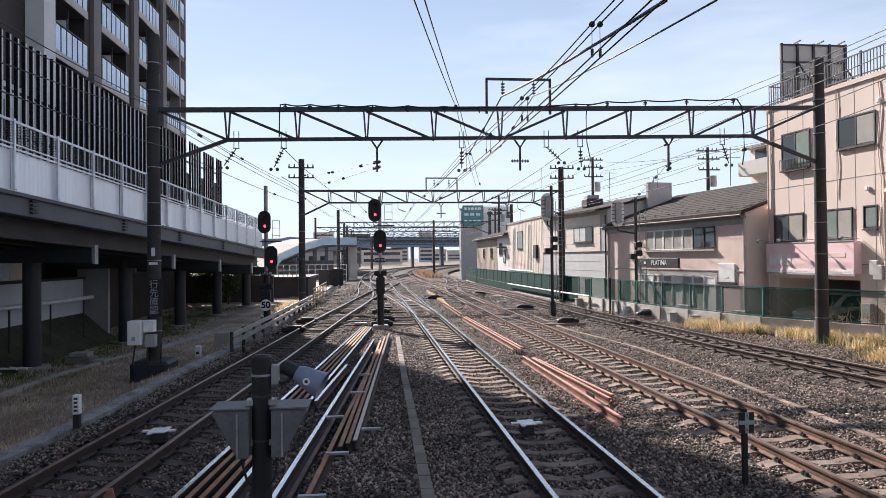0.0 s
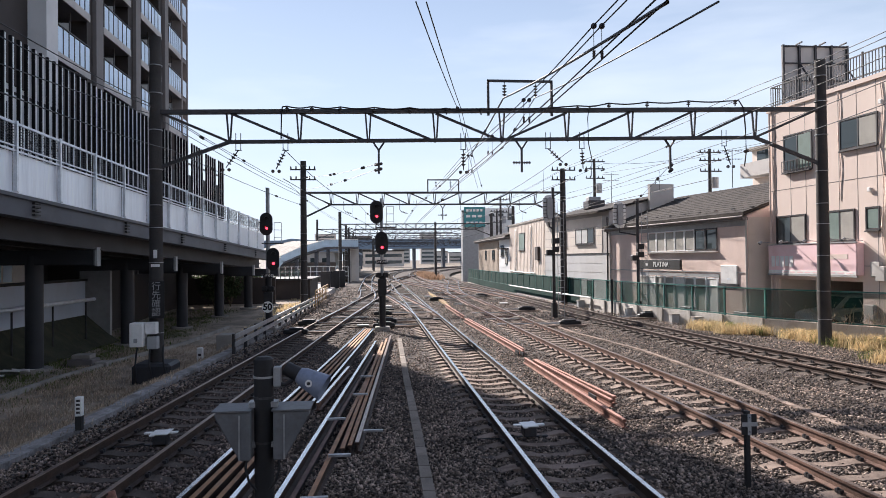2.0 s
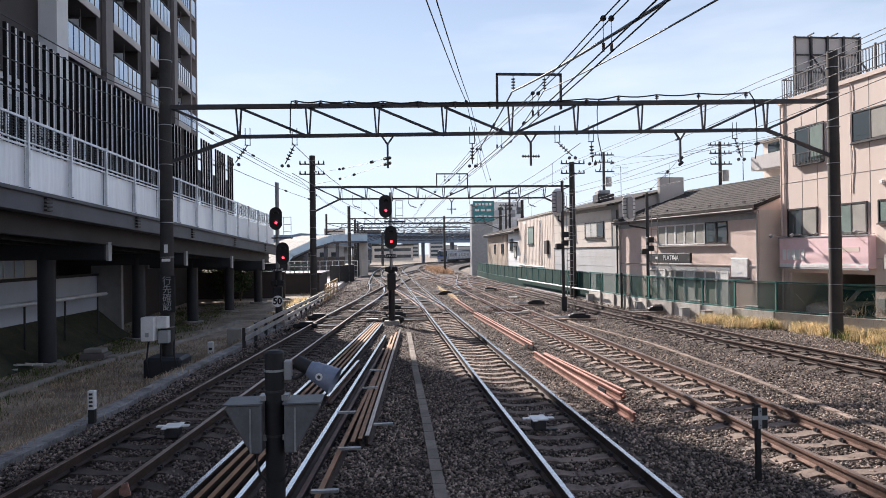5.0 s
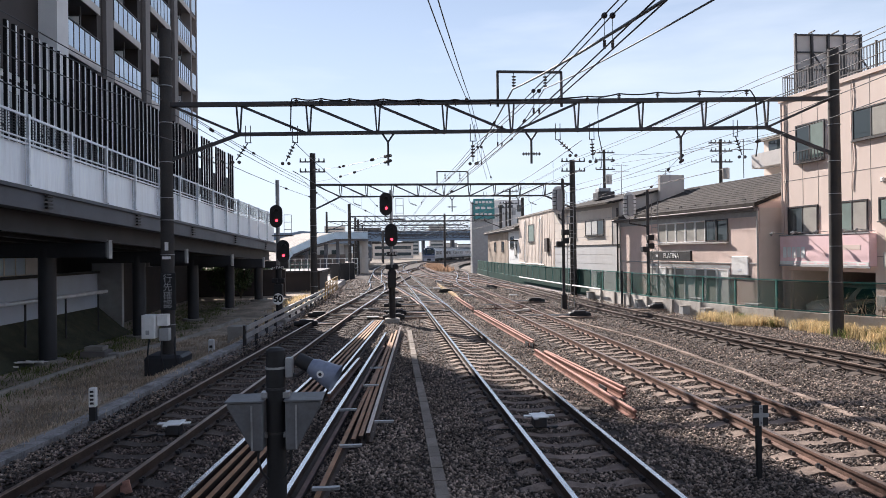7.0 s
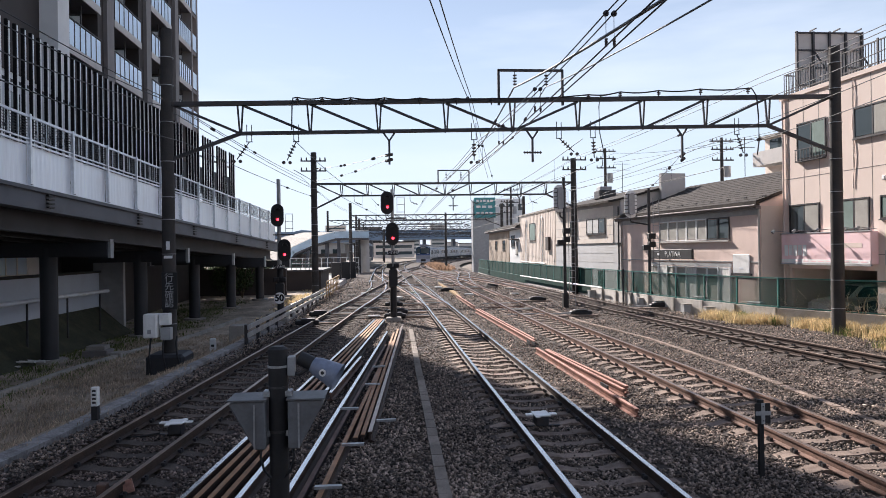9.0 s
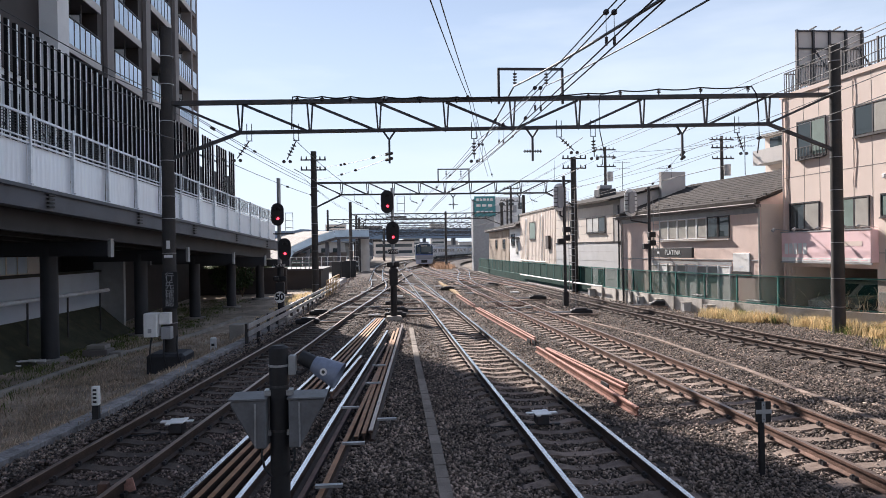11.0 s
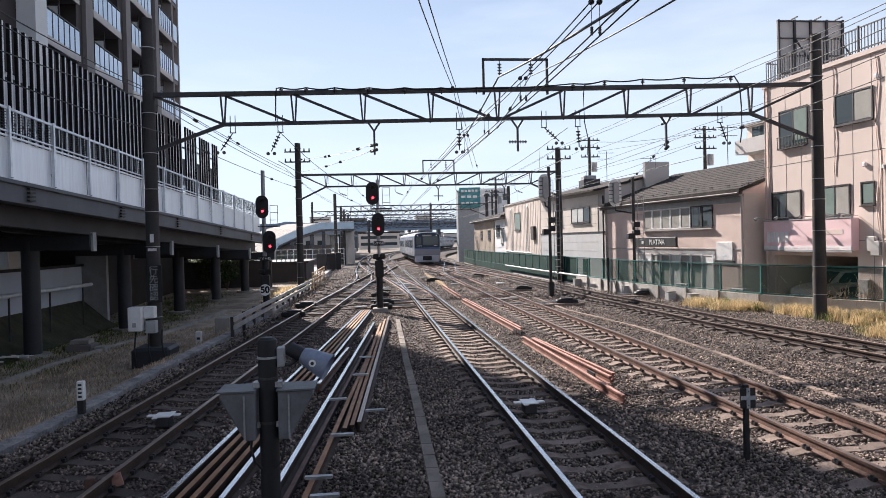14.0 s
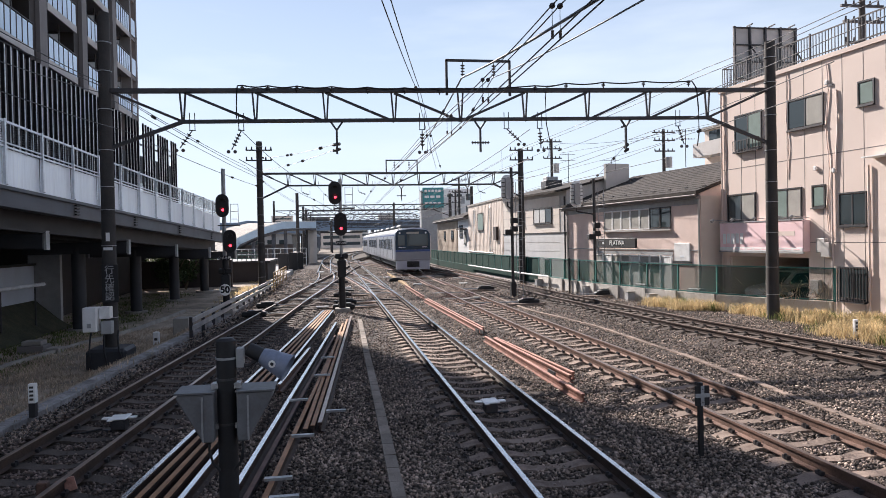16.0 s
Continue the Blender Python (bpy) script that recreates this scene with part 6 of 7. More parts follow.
for k in range(46):
    y = 30 + k * 0.9
    x = random.choice((-1.2 + 0.02 * y, 1.9, 1.7, 0.4 + 0.01 * y))
    w = random.uniform(0.9, 1.7)
    t = part("crossing_timber", B((x - w, x + w, y - 0.11, y + 0.11, -0.2, random.uniform(-0.165, -0.145))), TIMBER)
    tagged(t, "long dark timber sleeper under the crossover", "sleeper", group="crossover timbers")
for k in range(34):
    x, y = random.uniform(-2.6, 9.0), random.uniform(29, 66)
    t = part("cover_plate", B((x - 0.25, x + 0.25, y - 0.15, y + 0.15, -0.14, random.uniform(-0.1, -0.03))), random.choice((CONCRETE, GALV, BLACK, WHITE)))
    tagged(t, "flat metal cover plate in the ballast by the points", "cover plate", group="cover plates")

# ---- green fence on its low wall ----
PLINTH = mat("pale_plinth", (0.60, 0.57, 0.53), 0.9, var=0.15, scale=1.5, bump=0.3, bscale=40, stain=(0.36, 0.32, 0.28), amount=0.6)
t = thing("mesh_fence", "green mesh fence on steel posts above a low concrete wall", "fence")
FYS = [20.6 + 2.0 * i for i in range(35)]
fence_z = lambda y: 0.33
bm = bmesh.new()
sweep(bm, [(fence_x(y), y, fence_z(y)) for y in FYS], [(-0.08, -0.9), (0.08, -0.9), (0.08, 0.0), (-0.08, 0.0)])
tagged(part("plinth_wall", bm, PLINTH, t), "pale concrete plinth")
GREENNET = mat("green_net", (0.012, 0.075, 0.062), 0.7, 0.0, var=0.12, scale=1.0, bump=0, spec=0.1)
GREENSHEET = mat("green_sheet", (0.012, 0.045, 0.037), 0.7, 0.0, var=0.25, scale=1.0, bump=0.1, spec=0.15)
GREENNET.node_tree.nodes["Principled BSDF"].inputs["Alpha"].default_value = 0.4
for y, y2 in zip(FYS, FYS[1:]):
    x, x2, z, z2 = fence_x(y), fence_x(y2), fence_z(y), fence_z(y2)
    bm = bmesh.new()
    beam(bm, (x, y, z), (x, y, z + 1.12), 0.06, 0.06)
    part("post", bm, GREENMESH, t)
    if y < 39:
        part("plinth_pier", B((x - 0.16, x - 0.085, y - 0.06, y + 0.06, -0.6, z + 0.02)), CONCRETE, t)
    for dz in (0.05, 1.09):
        bm = bmesh.new()
        beam(bm, (x - 0.02, y, z + dz), (x2 - 0.02, y2, z2 + dz), 0.04, 0.045)
        part("rail", bm, GREENMESH, t)
    d = Vector((x2 - x, y2 - y, z2 - z))
    bm = bmesh.new()
    m = Matrix.Translation((x, y, z)) @ d.to_track_quat("Y", "Z").to_matrix().to_4x4()
    box(bm, -0.004, 0.004, 0.03, d.length - 0.03, 0.08, 1.06, m)
    part("net_panel", bm, GREENNET if y < 40 else GREENSHEET, t)
    if y > 39:
        bm = bmesh.new()
        box(bm, -0.105, -0.085, 0.01, d.length - 0.01, -0.42 if y < 56 else -0.5, 0.06, m)
        part("foot_sheet", bm, GREENSHEET, t)
bm = bmesh.new()
tube(bm, [(fence_x(y) - 0.35, y, 0.42) for y in (38, 42, 46, 50, 54, 58)], 0.05, 8)
tagged(part("cable_pipe", bm, WHITE), "white pipe running along the fence foot", "pipe")
for x, y, s in ((12.95, 29.4, 0.16), (13.15, 27.7, 0.18), (12.45, 33.4, 0.17), (12.6, 31.6, 0.16), (12.0, 40, 0.2)):
    b = thing("equipment_box", "pale grey equipment box at the fence foot", "box", group="equipment boxes")
    part("body", B((x - s, x + s, y - s, y + s, -0.3, 0.05 + s * 0.5)), GREYPAINT, b, bevel=0.02)
    part("lid", B((x - s - 0.02, x + s + 0.02, y - s - 0.02, y + s + 0.02, 0.054 + s * 0.5, 0.09 + s * 0.5)), CONCRETE, b)

# ---- outdoor units behind the fence ----
def outdoor_unit(x, y, z, turn):
    t = thing("outdoor_unit", "pale air conditioner outdoor unit with round fan grille", "air conditioner", pose(x, y, z, 0, 0, turn), group="outdoor units")
    part("case", B((-0.16, 0.16, -0.42, 0.42, 0.06, 0.72)), GREYPAINT, t, bevel=0.02)
    bm = bmesh.new()
    rod(bm, (-0.17, -0.1, 0.39), (-0.163, -0.1, 0.39), 0.26, n=20)
    g = part("fan_grille", bm, BLACK, t)
    for k in range(3):
        bm = bmesh.new()
        rod(bm, (-0.176, -0.1, 0.39), (-0.172, -0.1, 0.39), 0.07 + 0.08 * k, n=20)
        part("grille_ring", bm, STEELDARK, g)
    for s in (-0.3, 0.3):
        part("foot", B((-0.15, 0.15, s - 0.04, s + 0.04, 0.0, 0.058)), STEELDARK, t)


tagged(part("yard_paving", B((14.2, 26.0, 20.5, 60, -0.9, -0.36)), CONCRETE), "grey concrete yard behind the fence", "paving", kind="structure")
 
def parked_car(m, material, label):
    """Small car: nose at local x 0, facing -x."""
    t = thing("parked_car", label, "car", m, group="parked cars")
    def shell(pts, y0, y1):
        bm = bmesh.new()
        a = [bm.verts.new((x, y0, z)) for x, z in pts]
        b = [bm.verts.new((x, y1, z)) for x, z in pts]
        bm.faces.new(a), bm.faces.new(b[::-1])
        for i in range(len(pts)):
            bm.faces.new((a[i], b[i], b[i - 1], a[i - 1]))
        bmesh.ops.recalc_face_normals(bm, faces=bm.faces[:])
        return bm
    body = part("body", shell([(0.0, 0.25), (0.0, 0.62), (0.12, 0.8), (0.75, 0.9), (3.2, 0.92), (3.3, 0.3)], -0.7, 0.7), material, t, bevel=0.06)
    part("cabin", shell([(0.78, 0.905), (1.35, 1.42), (2.9, 1.45), (3.2, 0.925)], -0.62, 0.62), material, t, bevel=0.06)
    part("windscreen", shell([(0.84, 0.93), (1.3, 1.36), (1.28, 1.38), (0.8, 0.95)], -0.52, 0.52), GLASS, t)
    for s in (-1, 1):
        part("side_window", shell([(1.05, 0.96), (1.42, 1.34), (2.75, 1.36), (2.95, 0.96)], s * 0.622, s * 0.63), GLASS, t)
        part("headlight", B((-0.012, 0.06, s * 0.52 - 0.13, s * 0.52 + 0.13, 0.6, 0.72)), WHITE, body)
        for x in (0.6, 2.7):
            bm = bmesh.new()
            rod(bm, (x, s * 0.6, 0.28), (x, s * 0.73, 0.28), 0.28, n=20)
            w = part("wheel", bm, BLACK, t)
            bm = bmesh.new()
            rod(bm, (x, s * 0.731, 0.28), (x, s * 0.745, 0.28), 0.17, n=16)
            part("rim", bm, GALV, w)
    part("bumper", B((-0.05, -0.002, -0.66, 0.66, 0.28, 0.48)), material, body)
    part("grille", B((-0.062, -0.053, -0.35, 0.35, 0.36, 0.45)), BLACK, body)


parked_car(PINK @ pose(0.35, -1.6, -0.358), WHITE, "small white car parked in the carport")
parked_car(PINK @ pose(0.5, -3.9, -0.358), COLUMN, "small dark car parked in the carport")
# dry vine climbing the fence
t = thing("dry_vine", "pale bare vine twigs tangled on the green fence", "vine")
random.seed(77)
for k in range(34):
    y = random.uniform(20.8, 22.6)
    p = Vector((fence_x(y) - 0.05, y, random.uniform(0.0, 0.5)))
    a = random.uniform(0.2, 2.9)
    pts = []
    for i in range(7):
        pts.append(tuple(p))
        a += random.uniform(-0.6, 0.6)
        p = p + Vector((random.uniform(-0.03, 0.02), math.cos(a) * 0.14, abs(math.sin(a)) * 0.13))
        p.z = min(p.z, 1.4)
    bm = bmesh.new()
    tube(bm, pts, 0.006, 4)
    part("twig", bm, STRAW, t)
outdoor_unit(15.0, 27.4, -0.358, 8), outdoor_unit(14.3, 31.0, -0.358, 8)


# ---- left side under the walkway ----
t = thing("boundary_wall", "pale boundary wall with dark ledge under the walkway", "wall", kind="structure")
# pale wall with the blue of its skylit shade mixed into the colour
BLUESHADEWALL = mat("pale_wall_blue_shade", (0.55, 0.60, 0.69), 0.8, var=0.08, scale=0.6, bump=0.1, stain=(0.5, 0.53, 0.58), amount=0.4)
part("wall_face", B((-12.55, -12.35, 4, 31.9, -0.9, 1.86)), BLUESHADEWALL, t)
part("wall_return", B((-12.6, -11.35, 31.95, 32.2, -0.9, 3.0)), GREYPAINT, t)
part("ledge", B((-12.6, -12.25, 4, 31.9, 1.863, 1.96)), BLACK, t)
# turf colour made very dark to hold the shade under the walkway
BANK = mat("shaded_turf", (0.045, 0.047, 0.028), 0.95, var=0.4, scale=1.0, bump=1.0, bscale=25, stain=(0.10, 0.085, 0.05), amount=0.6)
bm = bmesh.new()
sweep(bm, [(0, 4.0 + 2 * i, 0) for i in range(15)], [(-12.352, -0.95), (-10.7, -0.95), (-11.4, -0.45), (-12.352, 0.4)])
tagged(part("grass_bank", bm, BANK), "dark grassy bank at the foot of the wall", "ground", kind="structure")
t = thing("handrail", "dark posts with a grey pipe handrail along the wall", "handrail")
bm = bmesh.new()
rod(bm, (-11.9, 8, 1.15), (-11.42, 30.4, 1.15), 0.075, n=10)
part("rail", bm, FENCEPOST, t)
for i in range(8):
    y = 10 + i * 2.8
    x = -11.9 + 0.0214 * (y - 8)
    bm = bmesh.new()
    rod(bm, (x, y, -0.9), (x, y, 1.12), 0.035, n=8)
    part("post", bm, STEELDARK, t)
t = thing("concrete_slabs", "small stack of grey slabs by a column foot", "slabs")
part("slab", B((-10.0, -9.2, 24.3, 25.0, -0.85, -0.55)), TILEGREY, t, bevel=0.02)
part("upper_slab", B((-9.9, -9.3, 24.4, 24.9, -0.546, -0.4)), CONCRETE, t, bevel=0.02)
part("loose_slab", B((-9.1, -8.7, 24.2, 24.7, -0.85, -0.62)), CONCRETE, t, bevel=0.02)
t = thing("pole_bundle", "loose bundle of white poles on the turf", "poles")
for k in range(8):
    bm = bmesh.new()
    rod(bm, (-12.1 + 0.05 * k, 22.0 + 0.22 * k, -0.66 + 0.02 * (k % 3)), (-10.95 + 0.07 * k, 22.3 + 0.16 * ((k * 5) % 8), -0.7 + 0.05 * (k % 3)), 0.03, n=6)
    part("pole", bm, WHITE, t)


# ---- far side: houses, poles, bridges ----
def utility_pole(x, y, top, label="utility pole with crossarms and transformer"):
    t = thing("utility_pole", label, "utility pole", group="utility poles")
    bm = bmesh.new()
    rod(bm, (x, y, -0.4), (x, y, top), 0.17, 0.11, n=10)
    part("pole", bm, POLE, t)
    for k, z in enumerate((top - 0.3, top - 0.9, top - 1.7)):
        part("crossarm", B((x - 0.9 + 0.1 * k, x + 0.9, y - 0.05, y + 0.05, z, z + 0.09)), STEELDARK, t)
        for dx in (-0.7, -0.35, 0.35, 0.7):
            bm = bmesh.new()
            rod(bm, (x + dx, y, z + 0.09), (x + dx, y, z + 0.25), 0.05, 0.03, n=8)
            part("insulator", bm, PORCELAIN, t)
    bm = bmesh.new()
    rod(bm, (x + 0.4, y, top - 2.9), (x + 0.4, y, top - 2.1), 0.25, n=12)
    part("transformer", bm, GREYPAINT, t)
    return t


utility_pole(18.7, 58, 11.0), utility_pole(24.9, 50, 10.6), utility_pole(14.3, 78, 9.5), utility_pole(16, 90, 9.0)
utility_pole(20.3, 24.3, 11.5), utility_pole(15.5, 105, 10)
wire("street_wire", "thin street cables behind the houses", [sag((19.5, 58, 10.6), (24.9, 50, 10.3), 0.3), sag((24.9, 50, 10.3), (30, 20, 11), 0.5), sag((14.3, 78, 9.2), (19.5, 58, 10.6), 0.4),
                                                            sag((19.5, 58, 9.8), (30, 20, 10.2), 0.5), sag((14.3, 78, 8.4), (24.9, 50, 9.6), 0.5)], 0.014)
t = thing("apartment_house", "pale apartment house with balconies behind the roofs", "building", pose(27.8, 42.5, 0, 0, 0, 4))
part("wall", B((0, 9, 0, 6, -0.5, 10.2)), CREAMWALL, t)
for z in (5.6, 8.2):
    b = part("balcony", B((-1.1, -0.01, 0.2, 5.8, z, z + 1.0)), GREYWALL, t)
    part("window", B((-0.03, -0.004, 0.6, 5.4, z + 1.02, z + 1.9)), GLASS, t)
part("roof", B((-0.3, 9.2, -0.2, 6.2, 10.203, 10.4)), CONCRETE, t)

t = thing("rooftop_unit", "dark rooftop tank unit on the grey house", "roof unit")
part("case", B((14.1, 15.2, 45.0, 46.2, 5.85, 6.4)), STEELDARK, t, bevel=0.03)
part("cap", B((14.2, 15.0, 45.2, 46.0, 6.404, 6.65)), GREYPAINT, t, bevel=0.03)

for y, x, top in ((100, 8.9, 8.0), (64.5, 13.0, 7.5), (96, -3.2, 7.0), (130, 11.5, 8), (128, 18, 8)):
    bm = bmesh.new()
    rod(bm, (x, y, -0.4), (x, y, top), 0.18, 0.14, n=10)
    tagged(part("line_pole", bm, POLE), "dark concrete line pole beside the tracks", "pole", group="line poles")
for k, (y, x0, x1) in enumerate(((104, -8, 14), (134, -6, 20), (168, -4, 26), (182, -4, 28), (210, 0, 36))):
    g = gantry(y, x0, x1, 8.6, 8.4, 7.2, 6.6, "distant steel truss overhead line gantry", panels=16, r=0.16)

# station ramp and deck beyond the tracks
t = thing("station_ramp", "pale blue ramp bridge with grey sloping roof", "footbridge")
path = [(-18.0, 95, -0.3), (-13.2, 95, 1.3), (-12.0, 95, 2.85), (-9.4, 95, 4.0), (-6.4, 95, 4.87), (-4.9, 95, 4.92), (-1.9, 95, 4.88)]
for a, b in zip(path, path[1:]):
    bm = bmesh.new()
    beam(bm, a, b, 0.3, 0.85)
    p = part("parapet", bm, PALEBLUE, t)
    bm = bmesh.new()
    beam(bm, (a[0], 94.9, a[2] + 0.5), (b[0], 94.9, b[2] + 0.5), 0.1, 0.08)
    part("handrail", bm, WHITE, p)
    bm = bmesh.new()
    beam(bm, (a[0], 97.5, a[2] - 0.55), (b[0], 97.5, b[2] - 0.55), 4.6, 0.25)
    part("floor_span", bm, GIRDER, t)
bm = bmesh.new()
arc = [(-21.5, 110.0, 2.2), (-18.5, 110.0, 3.9), (-16.9, 110.0, 4.72), (-15.2, 110.0, 5.31), (-12.45, 110.0, 5.88), (-10.05, 110.0, 5.7), (-8.0, 110.0, 5.3)]
near = [bm.verts.new((x, 95.3, z + 0.42)) for x, y, z in path]
rear = [bm.verts.new((x, y, z - 0.2)) for x, y, z in arc]
for k in range(4):
    bm.faces.new((near[k], near[k + 1], rear[k + 1], rear[k]))
ex = bmesh.ops.extrude_face_region(bm, geom=bm.faces[:])
bmesh.ops.translate(bm, vec=(0, 0, -0.15), verts=[v for v in ex["geom"] if isinstance(v, bmesh.types.BMVert)])
part("sloping_roof", bm, CONCRETE, t, "pale grey sloping roof sheet")
for a, b in zip(arc, arc[1:]):
    bm = bmesh.new()
    beam(bm, a, b, 0.3, 0.35)
    part("roof_edge", bm, BLUESTEEL, t)
for x in (-10.2, -7.6, -6.0, -4.4, -3.0, -2.1):
    z = 4.3 if x > -6.3 else 4.3 + (x + 6.2) * 0.36
    part("pier", B((x - 0.22, x + 0.22, 96.5, 97.0, -0.4, z)), GREYWALL if x > -5 else GIRDER, t)
part("back_wall", B((-17, -5.2, 101, 101.3, -0.4, 2.4)), TILEGREY, t)
part("lift_shaft", B((-2.9, -2.2, 99, 101, -0.4, 4.4)), GREYWALL, t)
tagged(part("forecourt_paving", B((-16, -4.1, 65.0, 94, -0.96, -0.27)), PAVING), "pale sunlit concrete forecourt beside the tracks", "paving", kind="structure")
t = thing("green_railing", "pale green pipe railing on a dark shed roof", "railing")
for z in (1.42, 1.65, 1.9):
    part("rail", B((-8.6, -5.4, 56.0, 56.06, z, z + 0.06)), PALEGREEN, t)
for k in range(10):
    part("post", B((-8.6 + k * 0.35, -8.54 + k * 0.35, 56.07, 56.12, 1.252, 1.96)), PALEGREEN, t)
tagged(part("garden_wall", B((-24, -6.9, 51.0, 51.3, -0.9, 1.5)), TILEBROWN), "dark brown garden wall beyond the walkway columns", "wall", kind="structure")
t = thing("station_building", "grey low station building beyond the walkway", "building")
part("wall", B((-26, -8, 150, 180, -0.4, 4.5)), GREYWALL, t)
part("roof", B((-27, -7, 149, 181, 4.504, 5.0)), BLUESTEEL, t)
for k in range(7):
    part("window", B((-25 + k * 2.4, -23.4 + k * 2.4, 149.95, 149.99, 1.5, 3.2)), GLASS, t)
t = thing("road_bridge", "blue-grey girder bridge across the far tracks", "bridge")
part("girder", B((-60, 110, 236, 246, 6.4, 8.2)), BLUESTEEL, t)
part("parapet", B((-60, 110, 235.5, 235.9, 8.2, 9.4)), BLUESTEEL, t)
for x in (-30, -12, -4, 14, 24, 52):
    part("pier", B((x - 0.45, x + 0.45, 238, 244, -0.4, 6.396)), GIRDER, t)
t = thing("station_canopy", "long dark blue platform canopy beside the far tracks", "canopy")
part("roof", B((-7.5, -3.2, 120, 215, 4.2, 4.6)), BLUESTEEL, t)
for k in range(10):
    part("post", B((-5.5, -5.2, 122 + k * 10, 122.3 + k * 10, -0.4, 4.196)), STEELDARK, t)
part("platform", B((-7.2, -3.6, 118, 216, -0.4, 0.9)), CONCRETE, t)
t = thing("substation_shed", "dark low shed behind the yellow railing", "shed")
part("wall", B((-9.5, -4.9, 56, 64, -0.9, 1.1)), TILEBROWN, t)
part("roof", B((-9.7, -4.7, 55.8, 64.2, 1.104, 1.25)), STEELDARK, t)
for x, y in ((-4.1, 78), (-3.6, 80), (-5.0, 76)):
    t2 = part("relay_hut", B((x - 0.5, x + 0.5, y - 0.5, y + 0.5, -0.4, 1.5)), BLACK, bevel=0.03)
    tagged(t2, "dark steel relay cabinet beside the track", "cabinet", group="relay cabinets")
t = thing("white_railing", "white pipe railing round a far forecourt", "railing")
for k in range(12):
    part("post", B((-12 + k * 0.8, -11.93 + k * 0.8, 92, 92.06, -0.4, 1.9)), WHITE, t)
for z in (0.6, 1.2, 1.85):
    part("rail", B((-12, -3.2, 92, 92.06, z, z + 0.06)), WHITE, t)

random.seed(11)
for k in range(34):
    y = random.uniform(300, 700)
    x = -160 + k * 14 + random.uniform(-6, 6)
    w, h = random.uniform(8, 22), random.choice((6, 7, 9, 11, 14, 18)) * (y / 450)
    t = thing("far_building", "pale distant town building", "building", group="distant buildings")
    part("wall", B((x, x + w, y, y + 12, -0.4, h)), random.choice((GREYWALL, GREYWALL, CREAMWALL, TILEGREY)), t)
    part("roof", B((x - 0.3, x + w + 0.3, y - 0.3, y + 12.3, h + 0.01, h + 0.6)), random.choice((ROOF, CONCRETE, BLUESTEEL)), t)
    n = int(h // 3)
    for f in range(n):
        part("window_band", B((x + 1, x + w - 1, y - 0.06, y - 0.01, 1 + f * 3, 2.4 + f * 3)), GLASS, t)


def tv_antenna(x, y, z0, z1):
    t = thing("tv_antenna", "thin rooftop television antenna", "antenna", group="antennas")
    bm = bmesh.new()
    rod(bm, (x, y, z0), (x, y, z1), 0.02, n=6)
    part("mast", bm, STEELDARK, t)
    for k, z in enumerate((z1 - 0.1, z1 - 0.5)):
        bm = bmesh.new()
        rod(bm, (x - 0.6, y, z), (x + 0.5, y, z), 0.012, n=5)
        a = part("aerial", bm, STEELDARK, t)
        for j in range(7):
            bm = bmesh.new()
            rod(bm, (x - 0.55 + 0.16 * j, y - 0.2, z), (x - 0.55 + 0.16 * j, y + 0.2, z), 0.007, n=4)
            part("element", bm, STEELDARK, a)


tv_antenna(17.6, 33.0, 6.0, 7.9), tv_antenna(16.0, 46.0, 5.95, 8.3), tv_antenna(15.3, 60.0, 5.0, 7.0), tv_antenna(17.2, 41.5, 5.9, 7.4)
# arms on the further gantry's poles
for x, s in ((-4.1, -1), (11.83, 1)):
    for z in (8.05, 7.45):
        t = thing("line_crossarm", "short steel crossarm with insulators on a line pole", "crossarm", group="line crossarms")
        part("arm", B((x - 0.75, x + 0.75, 42.76, 42.84, z, z + 0.07)), STEELDARK, t)
        for dx in (-0.7, -0.4, 0.4, 0.7):
            bm = bmesh.new()
            rod(bm, (x + dx, 42.74, z + 0.07), (x + dx, 42.74, z + 0.24), 0.05, 0.03, n=8)
            part("insulator", bm, PORCELAIN, t)


# ---- the station behind the camera ----
t = thing("station_platform", "concrete island platform end behind the camera", "platform", kind="structure")
part("platform_body", B((-2.3, 0.8, -120, 0.9, -0.4, 1.05)), CONCRETE, t)
t = thing("platform_roof", "grey platform canopy on posts behind the camera", "canopy")
part("roof", B((-3.2, 1.7, -120, -7, 4.6, 4.8)), GREYWALL, t)
for k in range(9):
    part("post", B((-0.85, -0.65, -9.2 - 12 * k, -9.0 - 12 * k, 1.05, 4.596)), STEELDARK, t)
t = thing("station_hall", "large station hall bridging the tracks behind the camera", "building")
part("wall", B((-26, 26, -70, -26, 7.2, 20)), TILEGREY, t)
for x in (-25, -6.8, 8.2, 25):
    part("pier", B((x - 0.5, x + 0.5, -68, -28, -0.9, 7.196)), CONCRETE, t)


